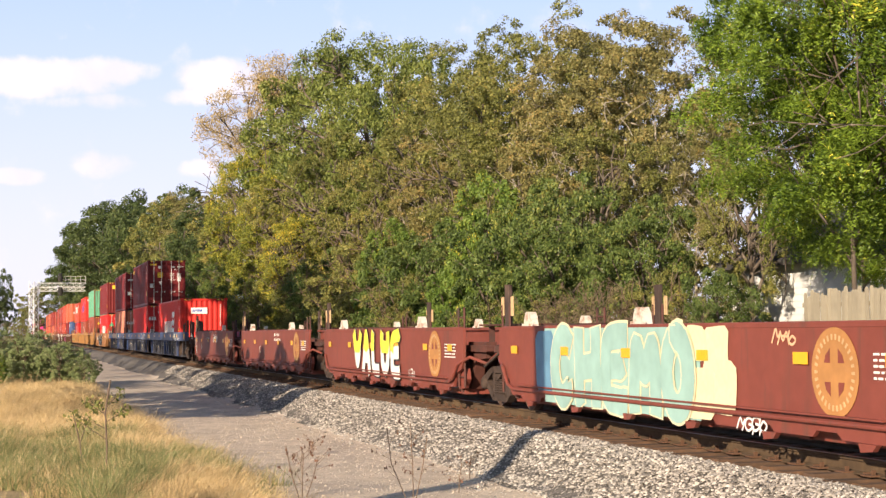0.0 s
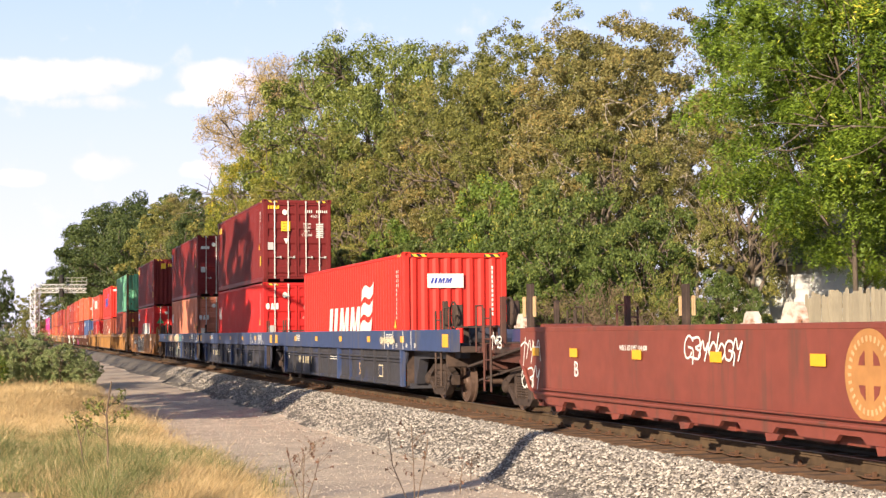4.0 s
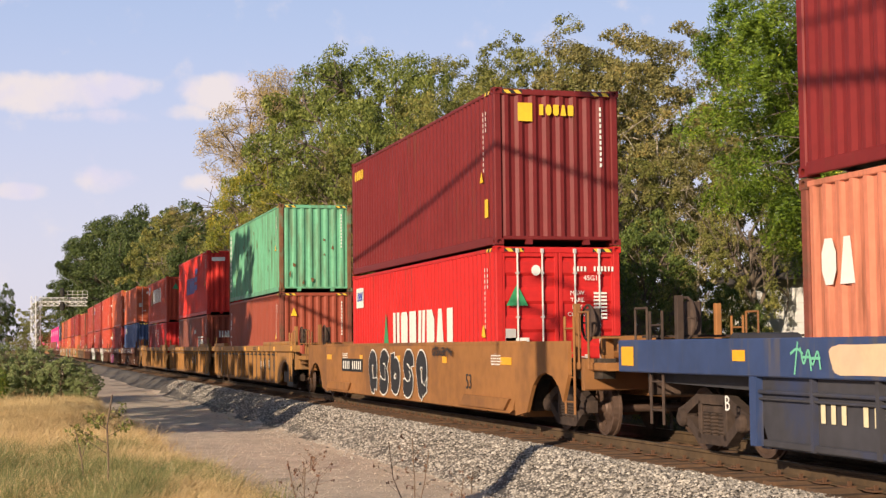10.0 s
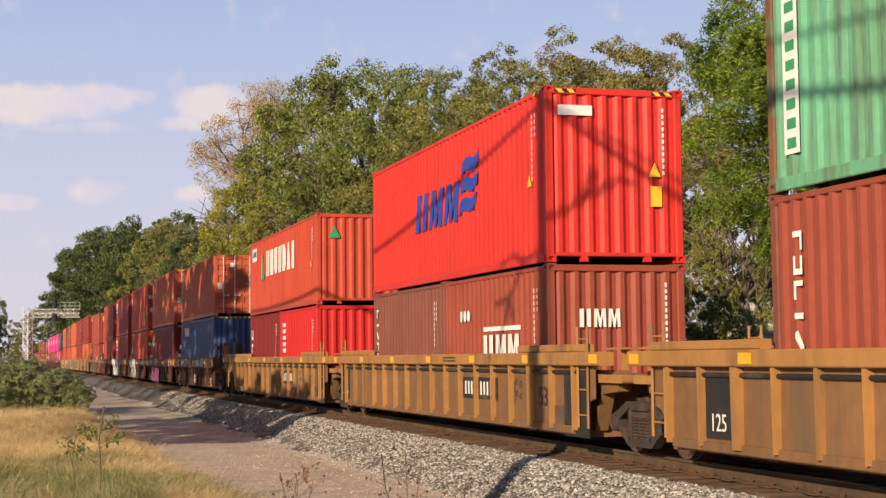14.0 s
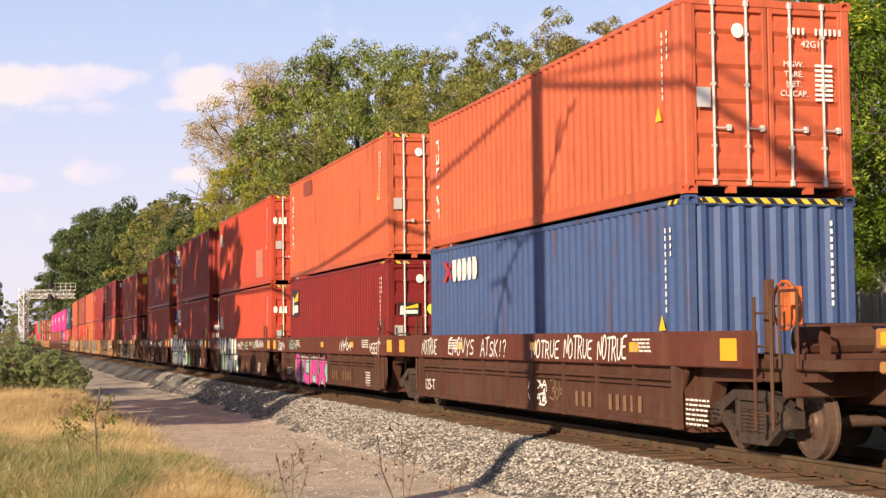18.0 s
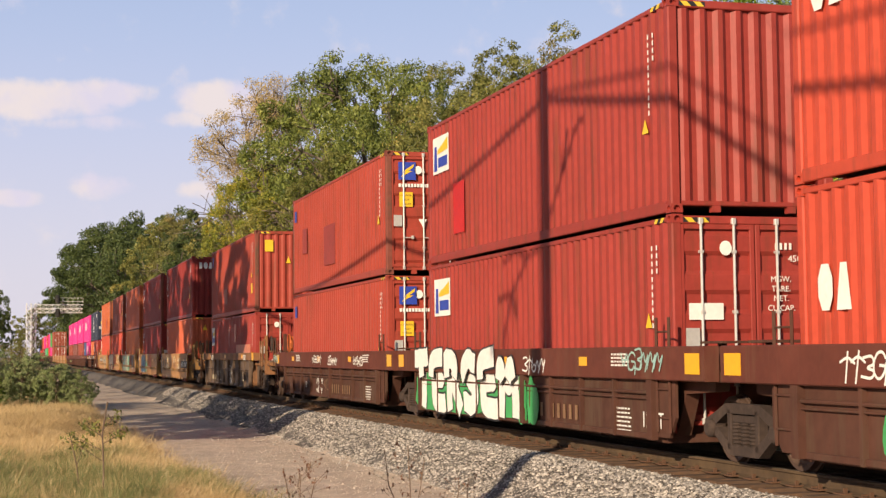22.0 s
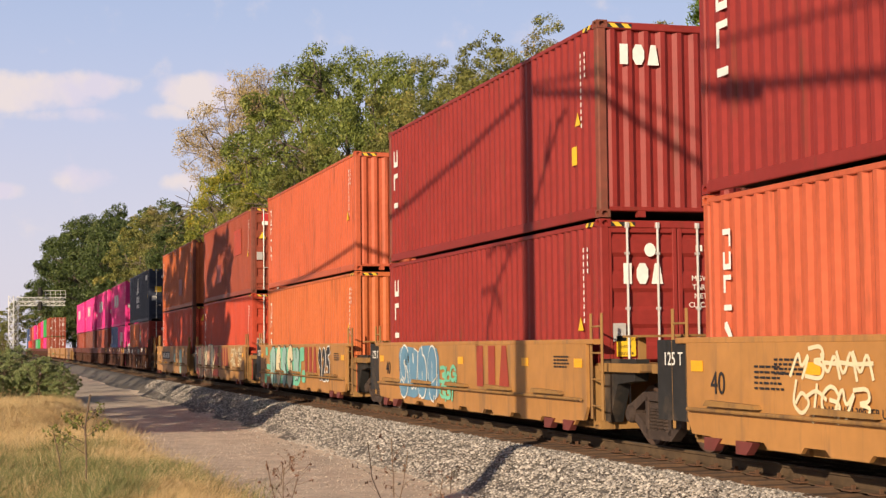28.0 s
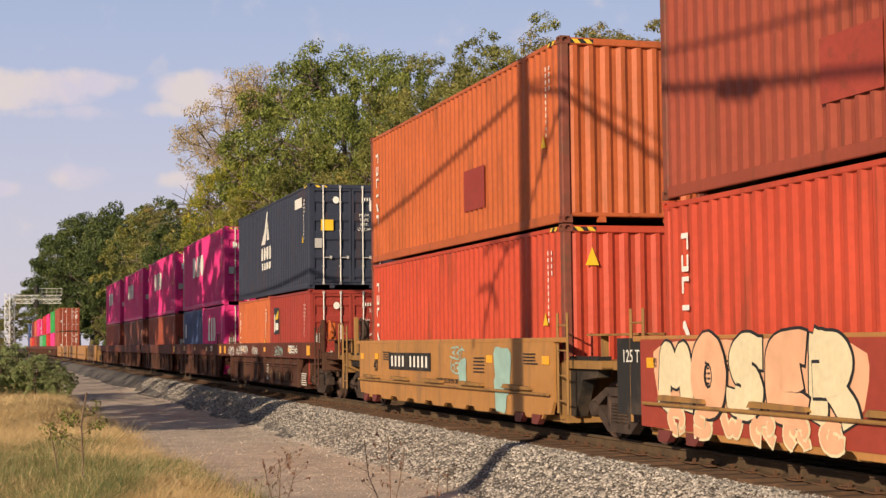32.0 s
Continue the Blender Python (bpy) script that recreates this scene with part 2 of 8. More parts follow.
# ---- mesh helpers ----
class Geo:
    """A growing list of corners and faces."""

    def __init__(self):
        self.v, self.f = [], []

    def add(self, verts, faces):
        k = len(self.v)
        self.v += [tuple(p) for p in verts]
        self.f += [tuple(i + k for i in f) for f in faces]
        return self

    def box(self, x0, x1, y0, y1, z0, z1, c=0.0):
        """A box; c chamfers its four long edges that run along its longest side."""
        if not c:
            return self.add([(x, y, z) for x in (x0, x1) for y in (y0, y1) for z in (z0, z1)],
                            [(0, 1, 3, 2), (4, 6, 7, 5), (0, 4, 5, 1), (2, 3, 7, 6), (0, 2, 6, 4), (1, 5, 7, 3)])
        spans = ((x1 - x0, 0), (y1 - y0, 1), (z1 - z0, 2))
        axis = max(spans)[1]
        lo, hi = (x0, y0, z0), (x1, y1, z1)
        p, q = [i for i in range(3) if i != axis]
        ring = [(lo[p] + c, lo[q]), (hi[p] - c, lo[q]), (hi[p], lo[q] + c), (hi[p], hi[q] - c), (hi[p] - c, hi[q]), (lo[p] + c, hi[q]), (lo[p], hi[q] - c), (lo[p], lo[q] + c)]
        verts = []
        for end in (lo[axis], hi[axis]):
            for a, b in ring:
                pt = [0, 0, 0]
                pt[axis], pt[p], pt[q] = end, a, b
                verts.append(pt)
        faces = [tuple(range(8)), tuple(range(15, 7, -1))] + [(i, (i + 1) % 8, 8 + (i + 1) % 8, 8 + i) for i in range(8)]
        return self.add(verts, faces)

    def prism(self, outline, x0, x1):
        """An outline in (y, z) from x0 to x1."""
        n = len(outline)
        verts = [(x0, y, z) for y, z in outline] + [(x1, y, z) for y, z in outline]
        return self.add(verts, [tuple(range(n)), tuple(range(2 * n - 1, n - 1, -1))] + [(i, i + n, (i + 1) % n + n, (i + 1) % n) for i in range(n)])

    def prism_y(self, outline, y0, y1):
        """An outline in (x, z) from y0 to y1."""
        n = len(outline)
        verts = [(x, y0, z) for x, z in outline] + [(x, y1, z) for x, z in outline]
        return self.add(verts, [tuple(range(n)), tuple(range(2 * n - 1, n - 1, -1))] + [(i, i + n, (i + 1) % n + n, (i + 1) % n) for i in range(n)])

    def tube(self, a, b, r, r2=None, n=8):
        a, b = Vector(a), Vector(b)
        d = (b - a)
        if d.length < 1e-6:
            return self
        side = d.orthogonal().normalized()
        other = d.normalized().cross(side)
        r2 = r if r2 is None else r2
        verts = [c + (side * math.cos(k * math.tau / n) + other * math.sin(k * math.tau / n)) * rad for c, rad in ((a, r), (b, r2)) for k in range(n)]
        return self.add(verts, [tuple(range(n - 1, -1, -1)), tuple(range(n, 2 * n))] + [(i, (i + 1) % n, (i + 1) % n + n, i + n) for i in range(n)])

    def path(self, pts, r, n=6):
        for a, b in zip(pts, pts[1:]):
            self.tube(a, b, r, n=n)
        return self

    def lathe_x(self, profile, n=24):
        """A profile of (x, r) turned about the x axis."""
        verts = [(x, r * math.cos(k * math.tau / n), r * math.sin(k * math.tau / n)) for x, r in profile for k in range(n)]
        m = len(profile)
        faces = [(i * n + k, i * n + (k + 1) % n, (i + 1) * n + (k + 1) % n, (i + 1) * n + k) for i in range(m - 1) for k in range(n)]
        faces += [tuple(range(n - 1, -1, -1)), tuple(range((m - 1) * n, m * n))]
        return self.add(verts, faces)

    def mesh(self, name, mat=None, smooth=False):
        me = bpy.data.meshes.new(name)
        me.from_pydata(self.v, [], self.f)
        if smooth:
            me.polygons.foreach_set("use_smooth", [True] * len(me.polygons))
        if mat:
            me.materials.append(mat)
        bm = bmesh.new()
        bm.from_mesh(me)
        bmesh.ops.recalc_face_normals(bm, faces=bm.faces)
        bm.to_mesh(me)
        bm.free()
        return me


def part(name, geo, mat, parent, label="", at=None):
    """Links a Geo or a mesh as one object under a thing or part."""
    me = geo.mesh(name, mat) if isinstance(geo, Geo) else geo
    ob = new(name, me)
    ob.parent = parent
    if at is not None:
        ob.matrix_basis = at
    if label:
        ob["label"] = label
    return ob


def thing(name, label, category, m=None, group="", kind=""):
    ob = new(name)
    ob.empty_display_size = 0.2
    if m is not None:
        ob.matrix_basis = m
    return tagged(ob, label, category, group, kind)


CACHE = {}


def cached(key, build, mat):
    if (key, mat.name) not in CACHE:
        CACHE[key, mat.name] = build().mesh(key[0], mat)
    return CACHE[key, mat.name]


FONT_MESH = {}


def letters(text, size, mat):
    """A flat mesh of the built-in font, in its own x, y, centred on its height."""
    key = (text, size, mat.name)
    if key not in FONT_MESH:
        cu = bpy.data.curves.new("lettering", "FONT")
        cu.body, cu.size, cu.align_x, cu.extrude = text, size, "CENTER", 0.0015
        cu.resolution_u = 3
        ob = bpy.data.objects.new("lettering", cu)
        me = bpy.data.meshes.new_from_object(ob)
        bpy.data.objects.remove(ob)
        me.materials.clear()
        me.materials.append(mat)
        FONT_MESH[key] = me
    return FONT_MESH[key]


# text that lies on the side that faces -x, or on the end that faces -y
SIDE_TURN = Matrix(((0, 0, -1, 0), (-1, 0, 0, 0), (0, 1, 0, 0), (0, 0, 0, 1)))
END_TURN = Matrix(((1, 0, 0, 0), (0, 0, -1, 0), (0, 1, 0, 0), (0, 0, 0, 1)))

# ---- the plan: the line runs along y at x = CX, rail tops at z = 0 ----
CX = 9.654
GAUGE_HALF = 0.755


def smooth(a, b, x):
    t = min(1.0, max(0.0, (x - a) / (b - a)))
    return t * t * (3 - 2 * t)


def lump(x, y, s, k=0.0):
    return noise.noise(Vector((x * s, y * s, k)))


def ground_z(x, y):
    """Height of the ground: verge, gravel track, ballast bed, bank behind."""
    z = -0.8 + 0.05 * lump(x, y, 0.35) + 0.02 * lump(x, y, 1.7, 3)
    z += (0.14 + 0.12 * lump(x, y, 0.12, 7)) * (1 - smooth(1.8, 3.6, x))
    z += 0.62 * (1 - smooth(5.0, 13.0, math.hypot(x, y)))
    toe = 6.85 + 0.2 * lump(x, y, 0.25, 11)
    z += (-0.23 - z) * smooth(toe, 8.05, x) - 0.06 * smooth(8.3, 8.6, x) if x < CX else 0
    if x >= CX:
        z = -0.275 - 0.62 * smooth(11.3, 13.2, x) + 0.7 * smooth(14.5, 19, x) + 0.1 * lump(x, y, 0.2) * smooth(11.3, 14, x)
    z += 0.2 * smooth(0.2, 0.9, lump(x * 0.9, y * 0.5, 0.16, 21)) * smooth(4.2, 5.6, x) * (1 - smooth(6.4, 7.4, x)) * smooth(38, 48, y)
    return z


GRASS_SOIL = surface("dry_grass_soil", (0.3, 0.22, 0.11), 0.95, 0, 0.35, 5, 0.6, (0.09, 0.1, 0.03), 0.45, 0.5)
ROAD = surface("packed_gravel", (0.55, 0.445, 0.345), 0.95, 0, 0.3, 22, 0.7, (0.42, 0.34, 0.27), 0.35, 0.9)
BED = surface("ballast_bed", (0.13, 0.115, 0.1), 0.95, 0, 0.55, 26, 1.0, (0.06, 0.05, 0.04), 0.3, 3.0)
FOREST = surface("leaf_litter", (0.1, 0.075, 0.04), 0.95, 0, 0.4, 7, 0.8, (0.05, 0.06, 0.02), 0.4, 0.8)


def build_ground():
    xs = [-2000, -600, -200, -80, -40, -20, -12] + [-8 + 0.8 * i for i in range(10)] + [0 + 0.3 * i for i in range(50)] + [15.5, 17, 19, 22, 26, 32, 45, 80, 200, 600, 2000]
    ys = [-800, -200, -60, -20, -8, 0, 4, 8] + [10 + 0.4 * i for i in range(150)] + [70 + 2 * i for i in range(60)] + [192, 205, 220, 240, 270, 310, 360, 450, 600, 900, 1500, 3500]
    verts, faces, mats = [], [], []
    for y in ys:
        for x in xs:
            wx = x + (0.35 * lump(x, y, 0.5, 5) + 0.2 * lump(x, y, 1.6, 9) if 2 < x < 4.5 or 6 < x < 7.4 else 0)
            verts.append((wx, y, ground_z(wx, y)))
    w = len(xs)
    for j in range(len(ys) - 1):
        for i in range(w - 1):
            faces.append((j * w + i, j * w + i + 1, (j + 1) * w + i + 1, (j + 1) * w + i))
            x, y = (xs[i] + xs[i + 1]) / 2, (ys[j] + ys[j + 1]) / 2
            edge = 3.3 if y < 70 else 3.3 + (y - 70) * 0.01
            mats.append(0 if x < edge else 1 if x < 7.0 else 2 if x < 12.4 else 3)
    me = bpy.data.meshes.new("ground")
    me.from_pydata(verts, [], faces)
    for m in (GRASS_SOIL, ROAD, BED, FOREST):
        me.materials.append(m)
    me.polygons.foreach_set("material_index", mats)
    me.polygons.foreach_set("use_smooth", [True] * len(faces))
    tagged(new("ground", me), "dry grass verge, packed gravel track and ballast bed", "ground", kind="structure")


build_ground()

RAIL_TOP = surface("polished_rail_steel", (0.3, 0.26, 0.23), 0.35, 0.8, 0.15, 20, 0.05)
RAIL_SIDE = surface("rusted_rail", (0.08, 0.05, 0.027), 0.9, 0, 0.3, 10, 0.3, (0.12, 0.075, 0.038), 0.4, 2)
TIE_WOOD = surface("weathered_tie_timber", (0.095, 0.056, 0.034), 0.95, 0, 0.4, 9, 0.6, (0.16, 0.085, 0.045), 0.35, 3, 0.6)
PLATE = surface("rusty_plate", (0.11, 0.055, 0.03), 0.9, 0, 0.3, 14, 0.3)


def build_track():
    track = thing("railway_track", "rusty steel rails on weathered timber ties in pale ballast", "railway track", pose(CX, 0, 0))
    web = [(-0.075, -0.18), (0.075, -0.18), (0.075, -0.165), (0.012, -0.14), (0.012, -0.045), (0.036, -0.035), (0.036, -0.006), (0.028, 0), (-0.028, 0), (-0.036, -0.006), (-0.036, -0.035), (-0.012, -0.045), (-0.012, -0.14), (-0.075, -0.165)]
    for side in (-1, 1):
        g = Geo().prism_y([(x + side * GAUGE_HALF, z) for x, z in web], -60, 900)
        part("rail", g, RAIL_SIDE, track)
        part("rail_head", Geo().box(side * GAUGE_HALF - 0.026, side * GAUGE_HALF + 0.026, -60, 900, -0.003, 0.001), RAIL_TOP, track, "polished running surface")
    rng = random.Random(5)
    shapes = []
    for k in range(4):
        e = 1.3 + 0.03 * k
        shapes.append(Geo().box(-e, e - 0.02 * k, -0.115, 0.115, -0.33, -0.165 - 0.006 * k, 0.02).mesh("tie", TIE_WOOD))
    plates = Geo().box(-0.18, 0.18, -0.1, 0.1, -0.17, -0.152).box(-0.13, -0.09, -0.06, -0.03, -0.16, -0.1).box(0.09, 0.13, 0.03, 0.06, -0.16, -0.1).mesh("tie_plate", PLATE)
    anchor = Geo().box(-0.1, 0.1, -0.02, 0.02, -0.21, -0.16, 0.008).mesh("rail_anchor", PLATE)
    far = Geo()
    for i in range(290):
        y = 7 + i * 0.533
        m = pose(rng.uniform(-0.05, 0.05), y + rng.uniform(-0.02, 0.02), rng.uniform(-0.012, 0.006), 0, 0, rng.uniform(-0.8, 0.8))
        part("tie", rng.choice(shapes), None, track, at=m)
        if y < 80:
            part("tie_plate", plates, None, track, at=pose(-GAUGE_HALF, y, 0.0))
            if i % 2 == 0 and y < 60:
                part("rail_anchor", anchor, None, track, at=pose(-GAUGE_HALF, y + 0.16, 0.02))
    for i in range(290, 700):
        y = 7 + i * 0.533
        far.box(-1.3, 1.3, y - 0.115, y + 0.115, -0.33, -0.17)
    tagged(part("distant_ties", far, TIE_WOOD, track), kind="stuff")


build_track()

STONE = surface("crushed_limestone", (0.38, 0.34, 0.295), 0.9, 0, 0.8, 9, 0.3, None, 0, 1, 0, False, None, True)
STONE_OILY = surface("oil_stained_stone", (0.14, 0.11, 0.085), 0.9, 0, 0.6, 9, 0.3, None, 0, 1, 0, False, None, True)
STONE_DARK = surface("small_gravel", (0.52, 0.44, 0.36), 0.95, 0, 0.5, 9, 0.3, None, 0, 1, 0, False, None, True)


def scatter(name, label, mat, count, place, size, seed, flat=0.7):
    """Many crushed stones in one mesh: skewed eight-faced lumps."""
    rng = np.random.default_rng(seed)
    pts = []
    while len(pts) < count:
        q = place(rng)
        if q is None:
            continue
        x, y = q
        pts.append((x, y, ground_z(x, y)))
    pts = np.array(pts)
    base = np.array([(1, 0, 0), (0, 1, 0), (-1, 0, 0), (0, -1, 0), (0.3, 0.2, 1), (-0.2, -0.3, -1), (0.7, 0.7, 0.4), (-0.6, -0.7, 0.5)], float)
    tris = np.array([(0, 6, 4), (6, 1, 4), (1, 2, 4), (2, 7, 4), (7, 3, 4), (3, 0, 4), (0, 1, 6), (2, 3, 7)])
    k = len(base)
    s = rng.uniform(size[0], size[1], (count, 1, 1)) * rng.uniform(0.6, 1.25, (count, k, 1))
    a = rng.uniform(0, math.tau, count)
    b = rng.normal(0, 0.5, count)
    ca, sa, cb, sb = np.cos(a), np.sin(a), np.cos(b), np.sin(b)
    rot = np.zeros((count, 3, 3))
    rot[:, 0, 0], rot[:, 0, 1], rot[:, 1, 0], rot[:, 1, 1], rot[:, 2, 2] = ca, -sa, sa, ca, 1
    tilt = np.zeros((count, 3, 3))
    tilt[:, 0, 0], tilt[:, 1, 1], tilt[:, 1, 2], tilt[:, 2, 1], tilt[:, 2, 2] = 1, cb, -sb, sb, cb
    shape = base[None] * s * np.array([1, 0.75, flat])
    v = np.einsum("nij,nkj->nki", rot @ tilt, shape) + pts[:, None] + np.array([0, 0, 0.3]) * s[:, :1]
    faces = (tris[None] + (np.arange(count) * k)[:, None, None]).reshape(-1, 3)
    add_mesh(name, v.reshape(-1, 3), faces, mat, label)


def add_mesh(name, verts, faces, mat, label, parent=None, category="stones"):
    me = bpy.data.meshes.new(name)
    me.vertices.add(len(verts))
    me.vertices.foreach_set("co", np.ascontiguousarray(verts, dtype=np.float32).ravel())
    n = faces.shape[1]
    me.loops.add(faces.size)
    me.loops.foreach_set("vertex_index", np.ascontiguousarray(faces, dtype=np.int32).ravel())
    me.polygons.add(len(faces))
    me.polygons.foreach_set("loop_start", np.arange(0, faces.size, n, dtype=np.int32))
    me.update(calc_edges=True)
    me.materials.append(mat)
    ob = new(name, me)
    if parent:
        ob.parent = parent
    elif label:
        tagged(ob, label, category, kind="stuff")
    return ob


def near_y(rng, lo, hi):
    """More pieces close by than far off."""
    u = rng.uniform()
    return lo * (hi / lo) ** u


def shoulder(r):
    y = near_y(r, 11, 78)
    x = r.uniform(6.75, 8.62) if r.uniform() < 0.95 else r.uniform(6.2, 6.9)
    if x < 6.8 + 0.2 * lump(x, y, 0.25, 11) + 0.012 * max(0.0, y - 30) and r.uniform() < 0.85:
        return None
    if x > 8.36 + 0.14 * lump(x, y, 1.3, 15) and (((y - 7 + 0.16) % 0.533) < 0.32 or r.uniform() < 0.5):
        return None
    return x, y


def crib(r):
    y = near_y(r, 9, 60)
    if ((y - 7 + 0.16) % 0.533) < 0.32:
        return None
    return r.uniform(8.3, 11.0), y


scatter("ballast_stones", "pale crushed limestone ballast on the track shoulder", STONE, 46000, shoulder, (0.014, 0.042), 3)
scatter("crib_stones", "oil-stained ballast between the ties", STONE_OILY, 8000, crib, (0.014, 0.03), 4)
scatter("road_gravel", "loose gravel scattered on the track road", STONE_DARK, 14000, lambda r: (r.uniform(3.0, 7.0), near_y(r, 14, 60)), (0.006, 0.02), 6)

# ---- containers ----
W2 = 1.219


def corrugated(length, z0, z1, depth, pitch):
    """A folded sheet along y, its outer folds at x = 0, inner folds at x = depth, thickness 3 mm."""
    g = Geo()
    n = max(1, round(length / pitch))
    p = length / n
    line = []
    for i in range(n):
        y = -length / 2 + i * p
        line += [(depth, y), (depth, y + 0.26 * p), (0, y + 0.5 * p), (0, y + 0.76 * p)]
    line.append((depth, length / 2))
    k = len(line)
    verts = [(x, y, z) for z in (z0, z1) for x, y in line] + [(x + 0.004, y, z) for z in (z0, z1) for x, y in line]
    faces = [(i, i + 1, i + 1 + k, i + k) for i in range(k - 1)] + [(2 * k + i, 3 * k + i, 3 * k + i + 1, 2 * k + i + 1) for i in range(k - 1)]
    return g.add(verts, faces)


def turned(g, angle):
    c, s = math.cos(radians(angle)), math.sin(radians(angle))
    g.v = [(x * c - y * s, x * s + y * c, z) for x, y, z in g.v]
    return g


def shifted(g, dx, dy, dz):
    g.v = [(x + dx, y + dy, z + dz) for x, y, z in g.v]
    return g


def corner_casting():
    """A cast corner with an oval hole sunk into its outer side and its near end."""
    w, l, h = 0.165, 0.178, 0.118
    g = Geo().add([(x, y, z) for x in (0, w) for y in (0, l) for z in (0, h)], [(4, 6, 7, 5), (2, 3, 7, 6), (0, 2, 6, 4), (1, 5, 7, 3)])

    def pierced(place, a, b):
        rim = [(0, 0), (a / 2, 0), (a, 0), (a, b / 2), (a, b), (a / 2, b), (0, b), (0, b / 2)]
        oval = [(a / 2 + 0.3 * a * math.cos(radians(225 + 45 * k)), b / 2 + 0.34 * b * math.sin(radians(225 + 45 * k))) for k in range(8)]
        verts = [place(u, v, 0) for u, v in rim] + [place(u, v, 0) for u, v in oval] + [place(u, v, 0.045) for u, v in oval]
        g.add(verts, [(k, (k + 1) % 8, 8 + (k + 1) % 8, 8 + k) for k in range(8)] + [(8 + k, 8 + (k + 1) % 8, 16 + (k + 1) % 8, 16 + k) for k in range(8)] + [tuple(range(16, 24))])

    pierced(lambda u, v, d: (d, u, v), l, h)
    pierced(lambda u, v, d: (u, d, v), w, h)
    return g


def door_leaf(h):
    """A ribbed door with a frame and five flat pressed bands, facing -y, its hinge side at x = 0."""
    g = Geo()
    w, z0, z1 = 1.1, 0.17, h - 0.13
    outline = [(0.05, z0)]
    bands = 5
    step = (z1 - z0) / bands
    for i in range(bands):
        b = z0 + i * step
        outline += [(0.05, b + 0.1), (0.012, b + 0.16), (0.012, b + step - 0.16), (0.05, b + step - 0.1)]
    outline.append((0.05, z1))
    k = len(outline)
    verts = [(x, y, z) for x in (0.03, w - 0.03) for y, z in outline]
    g.add(verts, [(i, i + 1, i + 1 + k, i + k) for i in range(k - 1)])
    for x0, x1 in ((0, 0.07), (w - 0.07, w)):
        g.box(x0, x1, 0.0, 0.06, z0, z1, 0.008)
    g.box(0.07, w - 0.07, 0, 0.06, z0, z0 + 0.07, 0.008).box(0.07, w - 0.07, 0, 0.06, z1 - 0.07, z1, 0.008)
    return g


def lock_rod(h):
    g = Geo().tube((0, -0.03, 0.12), (0, -0.03, h - 0.06), 0.019, n=8)
    for z in (0.14, h - 0.1):
        g.box(-0.03, 0.03, -0.055, 0.005, z - 0.03, z + 0.05, 0.008)
    for z in (0.62, h * 0.55, h - 0.5):
        g.box(-0.028, 0.028, -0.052, 0.012, z - 0.02, z + 0.02, 0.006)
    return g.box(-0.02, 0.24, -0.06, -0.042, 0.84, 0.865, 0.006).box(0.18, 0.24, -0.055, 0.012, 0.82, 0.9, 0.008)


def bars(parent, mat, items, name="marking", turn=None, label=""):
    """Flat painted marks as thin slabs, one mesh: (u, v, width, height) in the plane that turn lays out."""
    g = Geo()
    for u, v, w, h in items:
        g.box(u - w / 2, u + w / 2, v - h / 2, v + h / 2, 0, 0.003)
    ob = part(name, g, mat, parent, label, at=turn)
    if len(items) > 3:
        ob["kind"] = "stuff"
    return ob


def shape(parent, mat, outlines, turn, name="emblem", label="", lift=0.003):
    """Flat painted shapes from outlines in (u, v)."""
    g = Geo()
    for o in outlines:
        n = len(o)
        verts = [(u, v, 0) for u, v in o] + [(u, v, lift) for u, v in o]
        g.add(verts, [tuple(range(n)), tuple(range(n, 2 * n))] + [(i, (i + 1) % n, (i + 1) % n + n, i + n) for i in range(n)])
    return part(name, g, mat, parent, label, at=turn)


def side_at(y, z, out=0.004):
    return Matrix.Translation((-W2 - out, y, z)) @ SIDE_TURN


def end_at(x, z, l, out=0.004):
    return Matrix.Translation((x, -l / 2 - out, z)) @ END_TURN


def small_print(rng, rows, w, h, lead):
    """Rows of little bars that stand for fine print."""
    out = []
    for r in range(rows):
        u = 0.0
        while u < w:
            k = rng.uniform(0.05, 0.12)
            out.append((u + k / 2, -r * lead, k, h))
            u += k + rng.uniform(0.02, 0.04)
    return out


